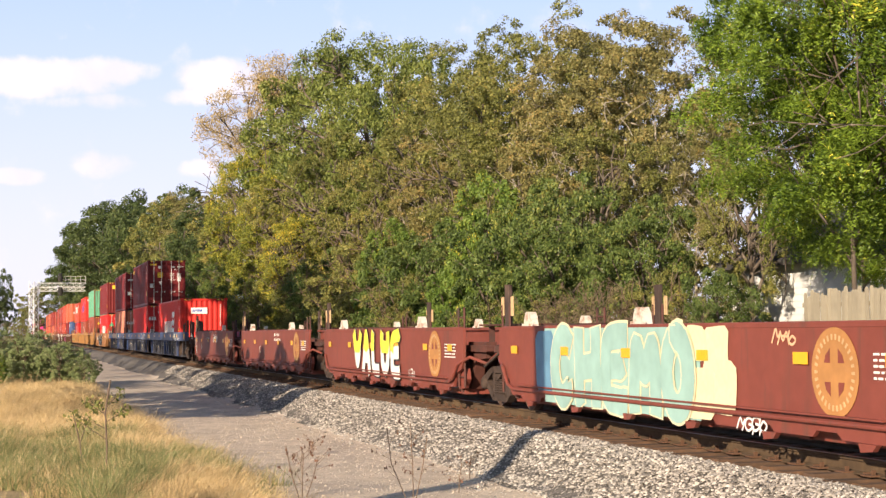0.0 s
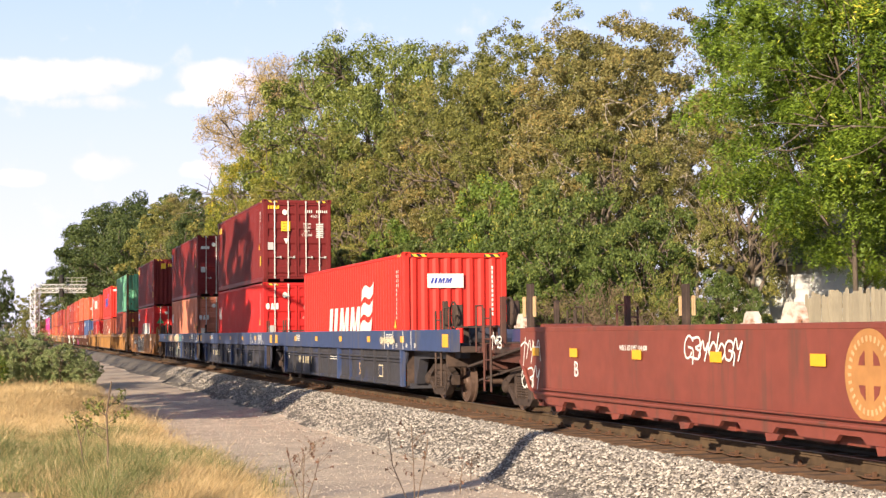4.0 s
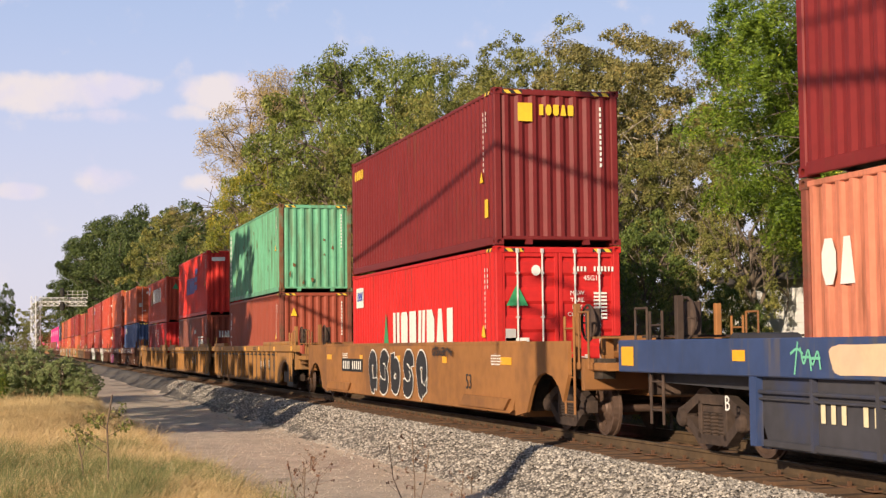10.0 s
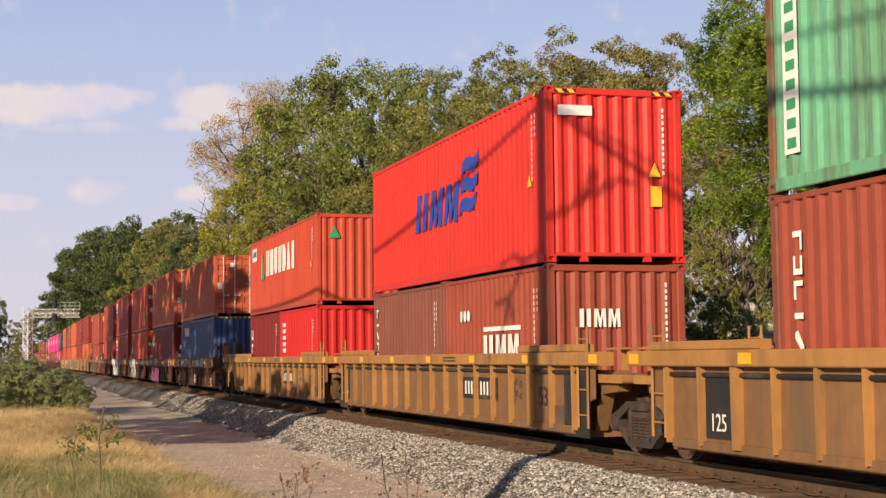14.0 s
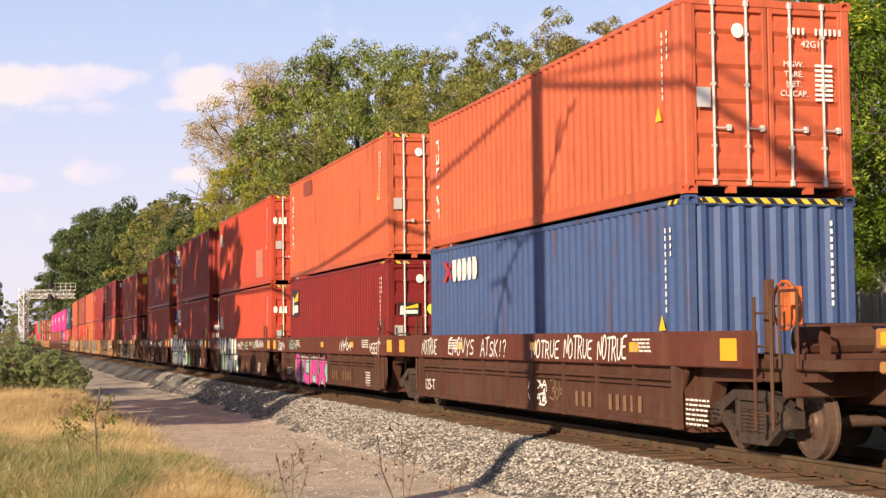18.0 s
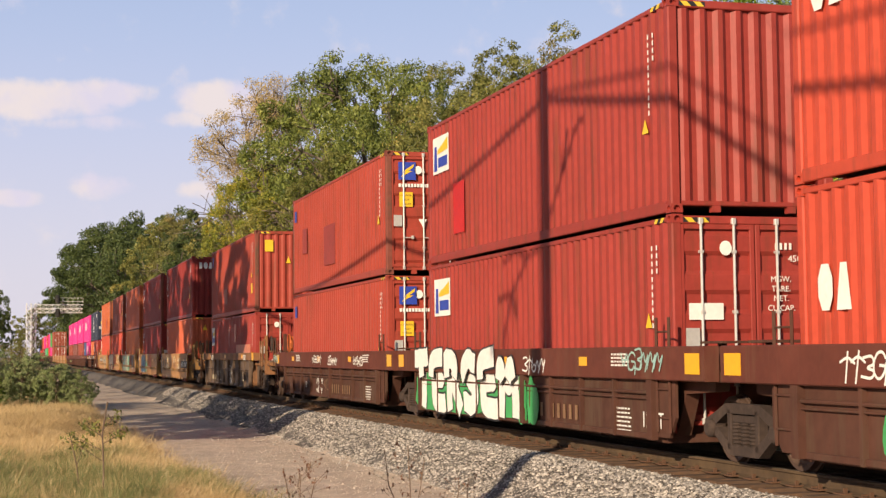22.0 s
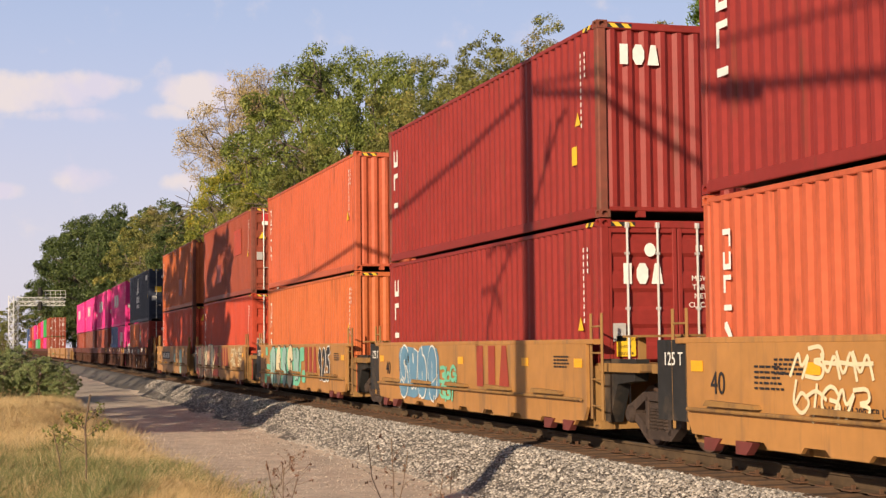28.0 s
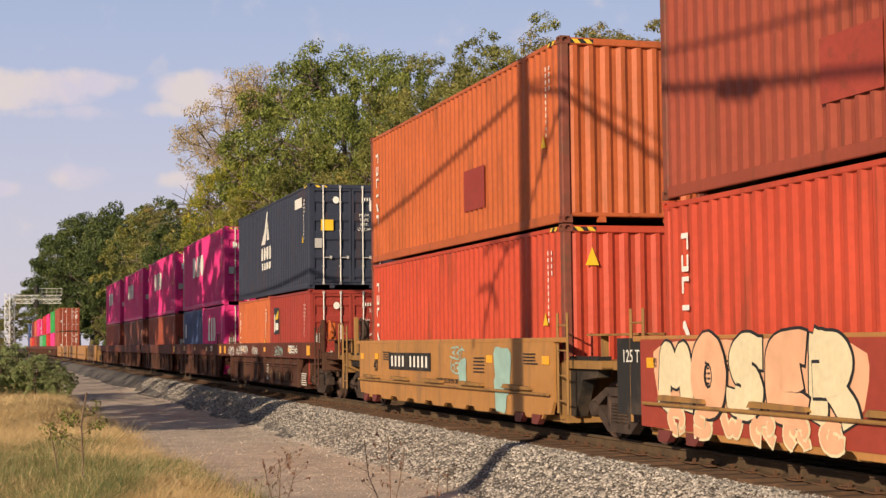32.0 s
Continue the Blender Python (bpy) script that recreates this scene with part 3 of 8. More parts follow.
def container(name, label, paint_mat, length=12.19, h=2.896, end="blank", seed=0, group="", post=None):
    """A corrugated steel box: panels, rails, posts, castings, and at the near end two doors with lock rods or a folded blank wall."""
    rng = random.Random(seed)
    box = thing(name, label, "container", group=group)
    l = length
    for side in (-1, 1):
        def panel(side=side):
            g = corrugated(l - 0.3, 0.15, h - 0.09, 0.036, 0.278)
            if side > 0:
                turned(g, 180)
            return shifted(g, side * (W2 - 0.004), 0, 0)
        part("side_panel", cached(("side_panel", l, h, side), panel, paint_mat), None, box)
        part("bottom_rail", cached(("bottom_rail", l, side), lambda: Geo().box(*sorted((side * W2, side * (W2 - 0.05))), -l / 2 + 0.17, l / 2 - 0.17, 0.01, 0.165, 0.012), paint_mat), None, box)
        part("top_rail", cached(("top_rail", l, h, side), lambda: Geo().box(*sorted((side * W2, side * (W2 - 0.06))), -l / 2 + 0.17, l / 2 - 0.17, h - 0.1, h - 0.03, 0.01), paint_mat), None, box)
    def roof():
        g = Geo()
        n = round(l / 0.4)
        line = []
        for i in range(n):
            y = -l / 2 + 0.1 + i * (l - 0.2) / n
            line += [(y, h - 0.03), (y + 0.1, h - 0.03), (y + 0.15, h - 0.045), (y + 0.32, h - 0.045)]
        line.append((l / 2 - 0.1, h - 0.03))
        k = len(line)
        return g.add([(x, y, z) for x in (-W2 + 0.03, W2 - 0.03) for y, z in line], [(i, i + 1, i + 1 + k, i + k) for i in range(k - 1)])
    part("roof", cached(("roof", l, h), roof, paint_mat), None, box)
    part("floor", cached(("floor", l), lambda: Geo().box(-W2 + 0.05, W2 - 0.05, -l / 2 + 0.05, l / 2 - 0.05, 0.1, 0.15), BLACK), None, box)
    for sx in (-1, 1):
        for sy in (-1, 1):
            x0, x1 = sorted((sx * W2, sx * (W2 - 0.15)))
            y0, y1 = sorted((sy * l / 2, sy * (l / 2 - 0.16)))
            part("corner_post", cached(("corner_post", l, h, sx, sy), lambda: Geo().box(x0 + 0.004, x1 - 0.004, y0 + 0.004, y1 - 0.004, 0.11, h - 0.11, 0.02), post or paint_mat), None, box)
            for z in (0, h - 0.118):
                part("corner_casting", cached(("corner_casting",), corner_casting, post or paint_mat), None, box, at=pose(x0 - 0.002, y0 - 0.004 - (0.012 if sy > 0 else 0), z))
    for sy in (-1, 1):
        y0, y1 = sorted((sy * (l / 2 - 0.002), sy * (l / 2 - 0.1)))
        part("end_header", cached(("end_header", l, h, sy), lambda: Geo().box(-W2 + 0.16, W2 - 0.16, y0, y1, h - 0.13, h - 0.02, 0.012), paint_mat), None, box)
        part("end_sill", cached(("end_sill", l, h, sy), lambda: Geo().box(-W2 + 0.16, W2 - 0.16, y0, y1, 0.095, 0.16, 0.012).box(-0.62, -0.5, y0, y1, 0.01, 0.1).box(0.5, 0.62, y0, y1, 0.01, 0.1), paint_mat), None, box)
        if sy > 0 or end == "blank":
            def wall(sy=sy):
                g = turned(corrugated(2 * W2 - 0.3, 0.16, h - 0.13, 0.046, 0.27), 90 if sy < 0 else -90)
                return shifted(g, 0, sy * (l / 2 - 0.02), 0)
            part("end_panel", cached(("end_panel", l, h, sy), wall, paint_mat), None, box)
        else:
            for k in (-1, 1):
                m = pose(-1.108 if k < 0 else 0.008, -l / 2 + 0.012, 0)
                leaf = part("door", cached(("door", h), lambda: door_leaf(h), paint_mat), None, box, at=m)
                for u in (0.3, 0.78):
                    part("lock_rod", cached(("lock_rod", h), lambda: lock_rod(h), GALV), None, leaf, "galvanised lock rod with handle", at=pose(u, 0, 0))
    # hazard stripes of a tall box
    if h > 2.7:
        for x in (-0.86, 0.86):
            part("hazard_stripe", cached(("hazard_stripe",), lambda: Geo().box(-0.19, 0.19, -0.004, 0, -0.032, 0.032), HAZARD), None, box, "yellow and black hazard stripe", at=pose(x, -l / 2 + 0.001, h - 0.075))
        part("hazard_stripe", cached(("hazard_stripe", 1), lambda: Geo().box(-0.004, 0, -0.16, 0.16, -0.03, 0.03), HAZARD), None, box, "yellow and black hazard stripe", at=pose(-W2 + 0.001, -l / 2 + 0.4, h - 0.065))
    # identification: plain bars for the serial, letters for the size code
    code = "45G1" if h > 2.7 and l > 7 else "42G1" if l > 7 else "22G1"
    if end == "doors":
        bars(box, WHITE, [(0.3 + 0.07 * i + (0.12 if i > 3 else 0), h - 0.42, 0.036, 0.09) for i in range(10)], "serial_mark", end_at(0, 0, l, 0.012))
        part("lettering", letters(code, 0.13, WHITE), None, box, "white size code", at=end_at(0.62, h - 0.63, l, 0.012))
        for i, word in enumerate(("MGW.", "TARE.", "NET.", "CU.CAP.")):
            part("lettering", letters(word, 0.11, WHITE), None, box, "white weight table", at=end_at(0.36, h - 0.9 - 0.13 * i, l, 0.012))
        bars(box, WHITE, [(0.8, h - 0.87 - 0.065 * i, 0.26, 0.035) for i in range(8)], "weight_stencil", end_at(0, 0, l, 0.012))
        bars(box, GALV, [(-0.95, 1.25, 0.2, 0.26)], "data_plate", end_at(0, 0, l, 0.012), "grey metal data plate")
        disc = [(-0.45 + 0.09 * math.cos(a * math.tau / 14), h - 0.45 + 0.1 * math.sin(a * math.tau / 14)) for a in range(14)]
        shape(box, WHITE, [disc], end_at(0, 0, l, 0.012), "round_label")
    else:
        bars(box, WHITE, [(0.86, h - 0.35 - 0.105 * i, 0.036, 0.07) for i in range(11)], "serial_mark", end_at(0, 0, l, 0.006))
    bars(box, WHITE, [(0, -0.105 * i, 0.034, 0.066) for i in range(11 if h > 2.7 else 9)], "serial_mark", side_at(-l / 2 + 0.66, h - 0.42))
    bars(box, WHITE, [(0, -0.105 * i, 0.034, 0.066) for i in range(4)], "size_mark", side_at(-l / 2 + 0.5, h - 0.42))
    shape(box, YELLOW, [[(-0.11, 0), (0.11, 0), (0, 0.2)]], side_at(-l / 2 + 0.8, h - 1.45 - 0.3 * rng.random()), "warning_triangle", "yellow warning triangle")
    return box

# ---- railcars ----
WHEEL_R = 0.42


def side_frame():
    """A cast truck side frame as an outline with two windows, facing -x, centred on its bolster."""
    g = Geo()
    top = [(-1.02, 0.36), (-1.02, 0.55), (-0.8, 0.62), (-0.45, 0.76), (0.45, 0.76), (0.8, 0.62), (1.02, 0.55), (1.02, 0.36), (0.78, 0.36), (0.72, 0.5), (0.42, 0.64), (-0.42, 0.64), (-0.72, 0.5), (-0.78, 0.36)]
    g.prism(top, 0, 0.14)
    low = [(-0.82, 0.4), (-0.68, 0.46), (-0.32, 0.25), (0.32, 0.25), (0.68, 0.46), (0.82, 0.4), (0.4, 0.13), (-0.4, 0.13)]
    g.prism(low, 0, 0.14)
    for y in (-0.36, 0.36):
        g.box(0.0, 0.14, y - 0.05, y + 0.05, 0.2, 0.68, 0.015)
    g.box(0.02, 0.16, -0.3, 0.3, 0.52, 0.62, 0.02)
    return g


def coil_spring():
    g = Geo().lathe_x([(0.25, 0.05)] + [(0.265 + 0.0225 * k, 0.078 if k % 2 else 0.052) for k in range(12)] + [(0.53, 0.05)], 10)
    g.v = [(z, y, x) for x, y, z in g.v]
    return g


def wheelset():
    g = Geo()
    for s in (-1, 1):
        prof = [(0.68, 0.12), (0.69, 0.33), (0.685, 0.445), (0.72, 0.442), (0.73, WHEEL_R), (0.81, WHEEL_R - 0.006), (0.815, 0.36), (0.775, 0.33), (0.765, 0.2), (0.8, 0.14), (0.83, 0.12), (0.83, 0.05)]
        g.lathe_x([(s * x, r) for x, r in prof], 28)
    g.lathe_x([(-1.0, 0.07), (1.0, 0.07)], 12)
    for k in range(6):
        a = k * math.tau / 6
        g.box(-0.79, -0.775, 0.24 * math.cos(a) - 0.02, 0.24 * math.cos(a) + 0.02, 0.24 * math.sin(a) - 0.02, 0.24 * math.sin(a) + 0.02)
    return g


def bearing_cap():
    return Geo().lathe_x([(-0.05, 0.07), (-0.035, 0.1), (0.0, 0.12), (0.12, 0.13)], 14)


WHEELS = []
RIM = surface("wheel_steel", (0.12, 0.075, 0.055), 0.6, 0.3, 0.3, 12, 0.1)


def truck(car, y, rolls=True):
    t = part("truck", cached(("truck_bolster",), lambda: Geo().box(-0.95, 0.95, -0.2, 0.2, 0.5, 0.72, 0.03).box(-0.85, 0.85, -0.06, 0.06, 0.35, 0.45), CAST), None, car, "dusty cast-iron bogie", at=pose(0, y, 0))
    for s in (-1, 1):
        m = pose(-1.12, 0, 0) if s < 0 else pose(1.12, 0, 0, 0, 0, 180)
        part("side_frame", cached(("side_frame",), side_frame, CAST), None, t, at=m)
        for dy in (-0.22, 0.0, 0.22):
            part("coil_spring", cached(("coil_spring",), coil_spring, CAST), None, t, at=pose(s * 1.06, dy, 0))
        for dy in (-0.85, 0.85):
            part("bearing_cap", cached(("bearing_cap",), bearing_cap, CAST), None, t, at=pose(s * 1.14, dy, 0.44) @ (pose(0, 0, 0) if s < 0 else pose(0, 0, 0, 0, 0, 180)))
    for dy in (-0.85, 0.85):
        w = part("wheelset", cached(("wheelset",), wheelset, RIM), None, t, at=pose(0, dy, WHEEL_R))
        if rolls:
            WHEELS.append((w, dy))
    return t


def ladder(car, h, n, mat, at):
    """Two uprights with rungs between them."""
    lad = part("ladder", cached(("ladder", h), lambda: Geo().tube((0, -0.2, 0), (0, -0.2, h), 0.022, n=6).tube((0, 0.2, 0), (0, 0.2, h), 0.022, n=6), mat), None, car, at=at)
    for i in range(n):
        part("rung", cached(("rung",), lambda: Geo().tube((0, -0.2, 0), (0, 0.2, 0), 0.014, n=6), mat), None, lad, at=pose(0, 0, h * (i + 0.5) / n))


def grab_loop(h, w):
    return Geo().path([(0, -w / 2, 0), (0, -w / 2, h), (0, w / 2, h), (0, w / 2, 0)], 0.018)


def handbrake():
    g = Geo()
    ring = [(0, 0.28 * math.cos(k * math.tau / 14), 0.28 * math.sin(k * math.tau / 14)) for k in range(15)]
    g.path(ring, 0.02)
    for k in range(4):
        a = k * math.tau / 4
        g.tube((0, 0, 0), (0.02, 0.28 * math.cos(a), 0.28 * math.sin(a)), 0.014, n=6)
    return g.box(0.0, 0.16, -0.16, 0.16, -0.22, 0.22, 0.03)


def coupler():
    g = Geo().box(-0.09, 0.09, -0.55, 0.5, 0.76, 0.94, 0.02)
    return g.prism_y([(-0.16, 0.72), (0.14, 0.72), (0.2, 0.8), (0.2, 0.9), (0.14, 0.98), (-0.16, 0.98)], -0.72, -0.5)


def wedge_guide():
    """A white container guide, a wedge with a bent lip."""
    return Geo().prism([(-0.17, 0), (0.17, 0), (0.13, 0.2), (0.07, 0.3), (-0.07, 0.3), (-0.13, 0.2)], 0, 0.12).box(-0.02, 0.0, -0.2, 0.2, 0, 0.06)


# at a coupler: how far the well stands back from the front or the back end, and how far the chord does
INSET = {"plum": (3.55, 3.0, 1.7), "rusty": (3.62, 3.3, 2.35), "yellow": (3.15, 3.05, 0.5)}


def well_car(style, sa, sb, front="joint", back="joint", label="", seed=0, detail=True, top=1.47):
    """One well unit between its pivots or couplers; local y from the front to the back, z from the rail top."""
    rng = random.Random(seed)
    st = STYLES[style]
    body, low, rib_mat = st["body"], st["low"], st.get("rib", st["low"])
    L = sb - sa
    car = thing("well_car", label, "railcar", group="cars of the train")
    car["s"] = (sa + sb) / 2
    e = L / 2
    f_in = 1.65 if front == "joint" else 3.9
    b_in = 1.65 if back == "joint" else 3.9
    if style in ("blue", "plum", "rusty"):
        f_in, b_in = f_in + 0.25, b_in + 0.25
    if front == "coupler":
        f_in = INSET.get(style, (f_in, b_in, 0))[0]
    if back == "coupler":
        b_in = INSET.get(style, (f_in, b_in, 0))[1]
    short = INSET.get(style, (0, 0, 0.22))[2]
    c0, c1 = -e + (short if front == "coupler" else 0.22), e - (short if back == "coupler" else 0.22)
    cz = st.get("chord_z", 1.03)
    y0, y1 = -e + f_in, e - b_in
    kind = st["kind"]
    XO = 1.5
    iron = {"ribs": body, "rust": body, "rusty": body, "redbrown": P_REDIRON, "plum": low, "yellow": low}.get(style, GRIMY)
    for s in (-1, 1):
        def sx(a, b):
            return sorted((s * a, s * b))
        if kind == "chord":
            part("top_chord", Geo().box(*sx(1.3, XO), c0, c1, cz, top, 0.015), body, car)
            reach = {"blue": 0.7, "plum": 0.6}.get(style, 0.4)
            slope = [(y0 - reach, cz), (y0 - reach, 0.55), (y0 - reach + 0.2, 0.28)] if front == "joint" else [(y0 - 0.15, cz), (y0 - 0.15, 0.95), (y0 + 0.25, 0.28)]
            slope += [(y1 + reach - 0.2, 0.28), (y1 + reach, 0.55), (y1 + reach, cz)] if back == "joint" else [(y1 - 0.25, 0.28), (y1 + 0.15, 0.95), (y1 + 0.15, cz)]
            part("side_sheet", Geo().prism(slope, *sx(1.36, 1.4)), low, car)
            part("bottom_chord", Geo().box(*sx(1.3, 1.44), y0 + 0.2, y1 - 0.2, 0.24, 0.32, 0.012), low, car)
            for z in (0.86, 0.78):
                part("air_pipe", Geo().tube((s * 1.44, y0 + 0.1, z), (s * 1.44, y1 - 0.1, z), 0.025 if z > 0.8 else 0.015), low, car)
            n = round((y1 - y0) / 1.35)
            for i in range(n + 1):
                y = y0 + 0.05 + i * (y1 - y0 - 0.1) / n
                wide = 0.16 if i in (0, n, n // 2) else 0.065
                part("stiffener", Geo().prism([(y - wide / 2, cz), (y + wide / 2, cz), (y + wide / 2, 0.24), (y - wide / 2, 0.24)], *sx(1.4, 1.49 if wide > 0.1 else 1.465)), rib_mat if wide > 0.1 else low, car)
        elif kind == "ribs":
            part("top_chord", Geo().box(*sx(1.28, XO), -e + 0.5, e - 0.5, 1.27, top, 0.015), body, car)
            ra, rb = (0.6 if end == "joint" else 0.0 for end in (front, back))
            part("side_sheet", Geo().prism([(y0 - ra, 1.27), (y0 - ra, 0.78), (y0 - ra * 0.5, 0.7), (y0, 0.4), (y0 + 0.15, 0.26), (y1 - 0.15, 0.26), (y1, 0.4), (y1 + rb * 0.5, 0.7), (y1 + rb, 0.78), (y1 + rb, 1.27)], *sx(1.34, 1.38)), low, car)
            part("bottom_chord", Geo().box(*sx(1.28, 1.42), y0 + 0.12, y1 - 0.12, 0.24, 0.36, 0.012), low, car)
            part("air_pipe", Geo().tube((s * 1.41, y0, 1.17), (s * 1.41, y1, 1.17), 0.03), BLACK, car)
            n = round((y1 - y0) / 0.98)
            for i in range(n + 1):
                y = y0 + 0.06 + i * (y1 - y0 - 0.12) / n
                wide = 0.18 if i in (2, n - 2) else 0.08
                part("stiffener", Geo().prism([(y - wide / 2, 1.27), (y + wide / 2, 1.27), (y + wide / 2 - 0.02, 0.3), (y - wide / 2 + 0.02, 0.3)], *sx(1.38, 1.47)), rib_mat, car)
            for ya, yb in ((-e + 1.2, y0 + 2.6), (y1 - 2.6, e - 1.2)):
                part("raised_guide", Geo().box(*sx(1.3, 1.46), ya, yb, top, top + 0.12, 0.02), body, car)
        else:
            ph = st.get("bottom", 0.16)
            ov = 0.55 if style == "redbrown" else 0.0
            low_end = ph + 0.25
            outline = [(y0 - ov, top), (y0 - ov, 0.86), (y0 - ov * 0.75, 0.7), (y0, 0.58), (y0 + 0.02, low_end), (y0 + 0.12, ph + 0.06)] if ov else [(y0, top), (y0, low_end), (y0 + 0.12, ph + 0.06)]
            n = round((y1 - y0) / 1.45)
            for i in range(n):
                ya, yb = y0 + 0.3 + i * (y1 - y0 - 0.6) / n, y0 + 0.3 + (i + 1) * (y1 - y0 - 0.6) / n
                outline += [(ya + 0.12, ph + 0.05), (ya + 0.2, ph - 0.02), (yb - 0.4, ph - 0.02), (yb - 0.3, ph + 0.05)] if st.get("notched") else [(ya, ph), (yb, ph)]
            outline += [(y1 - 0.12, ph + 0.06), (y1 - 0.02, low_end), (y1, 0.58), (y1 + ov * 0.75, 0.7), (y1 + ov, 0.86), (y1 + ov, top)] if ov else [(y1 - 0.12, ph + 0.06), (y1, low_end), (y1, top)]
            if st.get("lips"):
                # a pipe along the foot with a deck angle over it, and hoses that dip to the bogies
                part("foot_pipe", Geo().tube((s * 1.51, y0 + 0.3, 0.43), (s * 1.51, y1 - 0.3, 0.43), 0.028), low, car)
                part("foot_angle", Geo().box(*sx(1.47, 1.53), y0 + 0.5, y1 - 0.5, 0.49, 0.51), low, car)
                for yb, d in ((y0, -1), (y1, 1)):
                    part("air_hose", Geo().path([(s * 1.51, yb - d * 0.3, 0.43), (s * 1.52, yb - d * 0.05, 0.5), (s * 1.5, yb + d * 0.25, 0.78), (s * 1.4, yb + d * 0.75, 0.92), (s * 1.2, yb + d * 1.2, 0.8), (s * 1.15, yb + d * 1.6, 0.98)], 0.03, 7), low, car)
                    part("end_gusset", Geo().prism([(yb, 0.58), (yb + d * 0.42, 0.7), (yb + d * 0.5, 0.5), (yb + d * 0.3, 0.32), (yb - d * 0.1, 0.3)], *sx(1.3, 1.38)), low, car)
            if st.get("bulge"):
                for ya, yb in ((y0 + 0.2, y0 + 3.2), (y1 - 3.2, y1 - 0.2)):
                    part("belly_plate", Geo().prism([(ya, 0.5), (yb - 0.3, 0.5), (yb, 0.3), (ya + 0.3, 0.3)], *sx(1.47, 1.52)), low, car)
            part("side_sheet", Geo().prism(outline, *sx(1.42, 1.47)), body, car)
            part("top_chord", Geo().box(*sx(1.34, 1.475), y0 - 0.3, y1 + 0.3, top - 0.06, top + 0.015, 0.012), body, car)
            if st.get("ledge"):
                z = st["ledge"]
                part("grab_rail", Geo().tube((s * 1.52, y0 + 0.1, z), (s * 1.52, y1 - 0.1, z), 0.024), low, car)
                m = round((y1 - y0) / 2.6)
                for i in range(m):
                    y = y0 + 0.3 + (i + 0.25) * (y1 - y0 - 0.4) / m
                    part("ledge", Geo().prism([(y, z + 0.05), (y + 1.3, z + 0.05), (y + 1.22, z + 0.12), (y + 0.05, z + 0.1)], *sx(1.47, 1.56)), rib_mat, car)
            if st.get("lips"):
                m = round((y1 - y0) / 2.2)
                for i in range(m):
                    y = y0 + 0.2 + (i + 0.2) * (y1 - y0) / m
                    part("bottom_lip", Geo().prism([(y, 0.26), (y + 0.34, 0.26), (y + 0.3, 0.17), (y + 0.08, 0.19)], *sx(1.47, 1.53)), low, car)
            if st.get("jacking"):
                for y in (y0 + 0.7, y0 + 1.5, y1 - 1.5, y1 - 0.7):
                    part("jacking_pad", Geo().prism([(y - 0.22, 0.3), (y + 0.2, 0.3), (y + 0.2, 0.15), (y - 0.05, 0.15)], *sx(1.4, 1.5)), JACK, car, "dark red jacking pad")
        # platform and end frame
        for d, inner in ((-1, f_in), (1, b_in)):
            ye = d * e
            part("end_panel", Geo().prism([(ye - d * 0.5, 1.2), (ye - d * inner, 1.2), (ye - d * inner, 0.3), (ye - d * (inner - 0.2), 0.3), (ye - d * (inner - 0.5), 0.85), (ye - d * 0.55, 0.9)], *sx(1.0, 1.2)), iron if style == "redbrown" else BLACK if kind == "plate" else low, car)
    part("floor_frame", wellfloor(y0, y1), low, car)
    for d, inner, how in ((-1, f_in, front), (1, b_in, back)):
        ye = d * e
        a, b = sorted((ye - d * 0.2, ye - d * (inner + 0.1)))
        part("end_platform", Geo().box(-1.28, 1.28, a, b, 1.02, 1.14, 0.02).box(-0.3, 0.3, a, b, 0.62, 1.02, 0.02), iron, car)
        part("bulkhead", Geo().box(-1.36, 1.36, ye - d * inner - 0.03, ye - d * inner + 0.03, 0.26, 1.1), iron, car)
        if how == "coupler":
            part("coupler", coupler(), CAST, car, at=pose(0, ye + d * -0.5, 0) if d < 0 else pose(0, ye - 0.5, 0, 0, 0, 180))
            part("end_beam", Geo().box(-1.35, 1.35, *sorted((ye - d * 0.9, ye - d * 1.05)), 0.72, 1.2, 0.02), iron, car)
            if style in ("ribs", "rust"):
                tz, xa = (1.27, 1.36) if style == "ribs" else (top, 1.41)
                arch = [(ye - d * 2.35 + d * 0.86 * math.cos(k * math.pi / 8), 0.25 + 0.72 * math.sin(k * math.pi / 8)) for k in range(9)]
                sill = [(ye - d * inner, tz), (ye - d * 1.3, tz), (ye - d * 1.3, 0.95)] + [q for q in arch if q[1] > 0.5] + [(ye - d * 3.3, 0.3), (ye - d * inner, 0.22)]
                for s in (-1, 1):
                    part("end_sill", Geo().prism(sill, *sorted((s * xa, s * (xa + 0.06)))), body, car)
        if detail:
            for s in (-1, 1):
                yl = ye - d * (inner - 0.28) if how == "joint" else ye - d * 1.35
                ladder(car, 1.5, 4, iron, pose(s * 1.42, yl, 0.35))
            part("walkway", Geo().box(-1.2, 1.2, *sorted((ye - d * 0.35, ye - d * 0.95)), 1.5, 1.53).box(-1.1, -1.0, *sorted((ye - d * 0.6, ye - d * 0.66)), 1.14, 1.5).box(1.0, 1.1, *sorted((ye - d * 0.6, ye - d * 0.66)), 1.14, 1.5), iron, car)
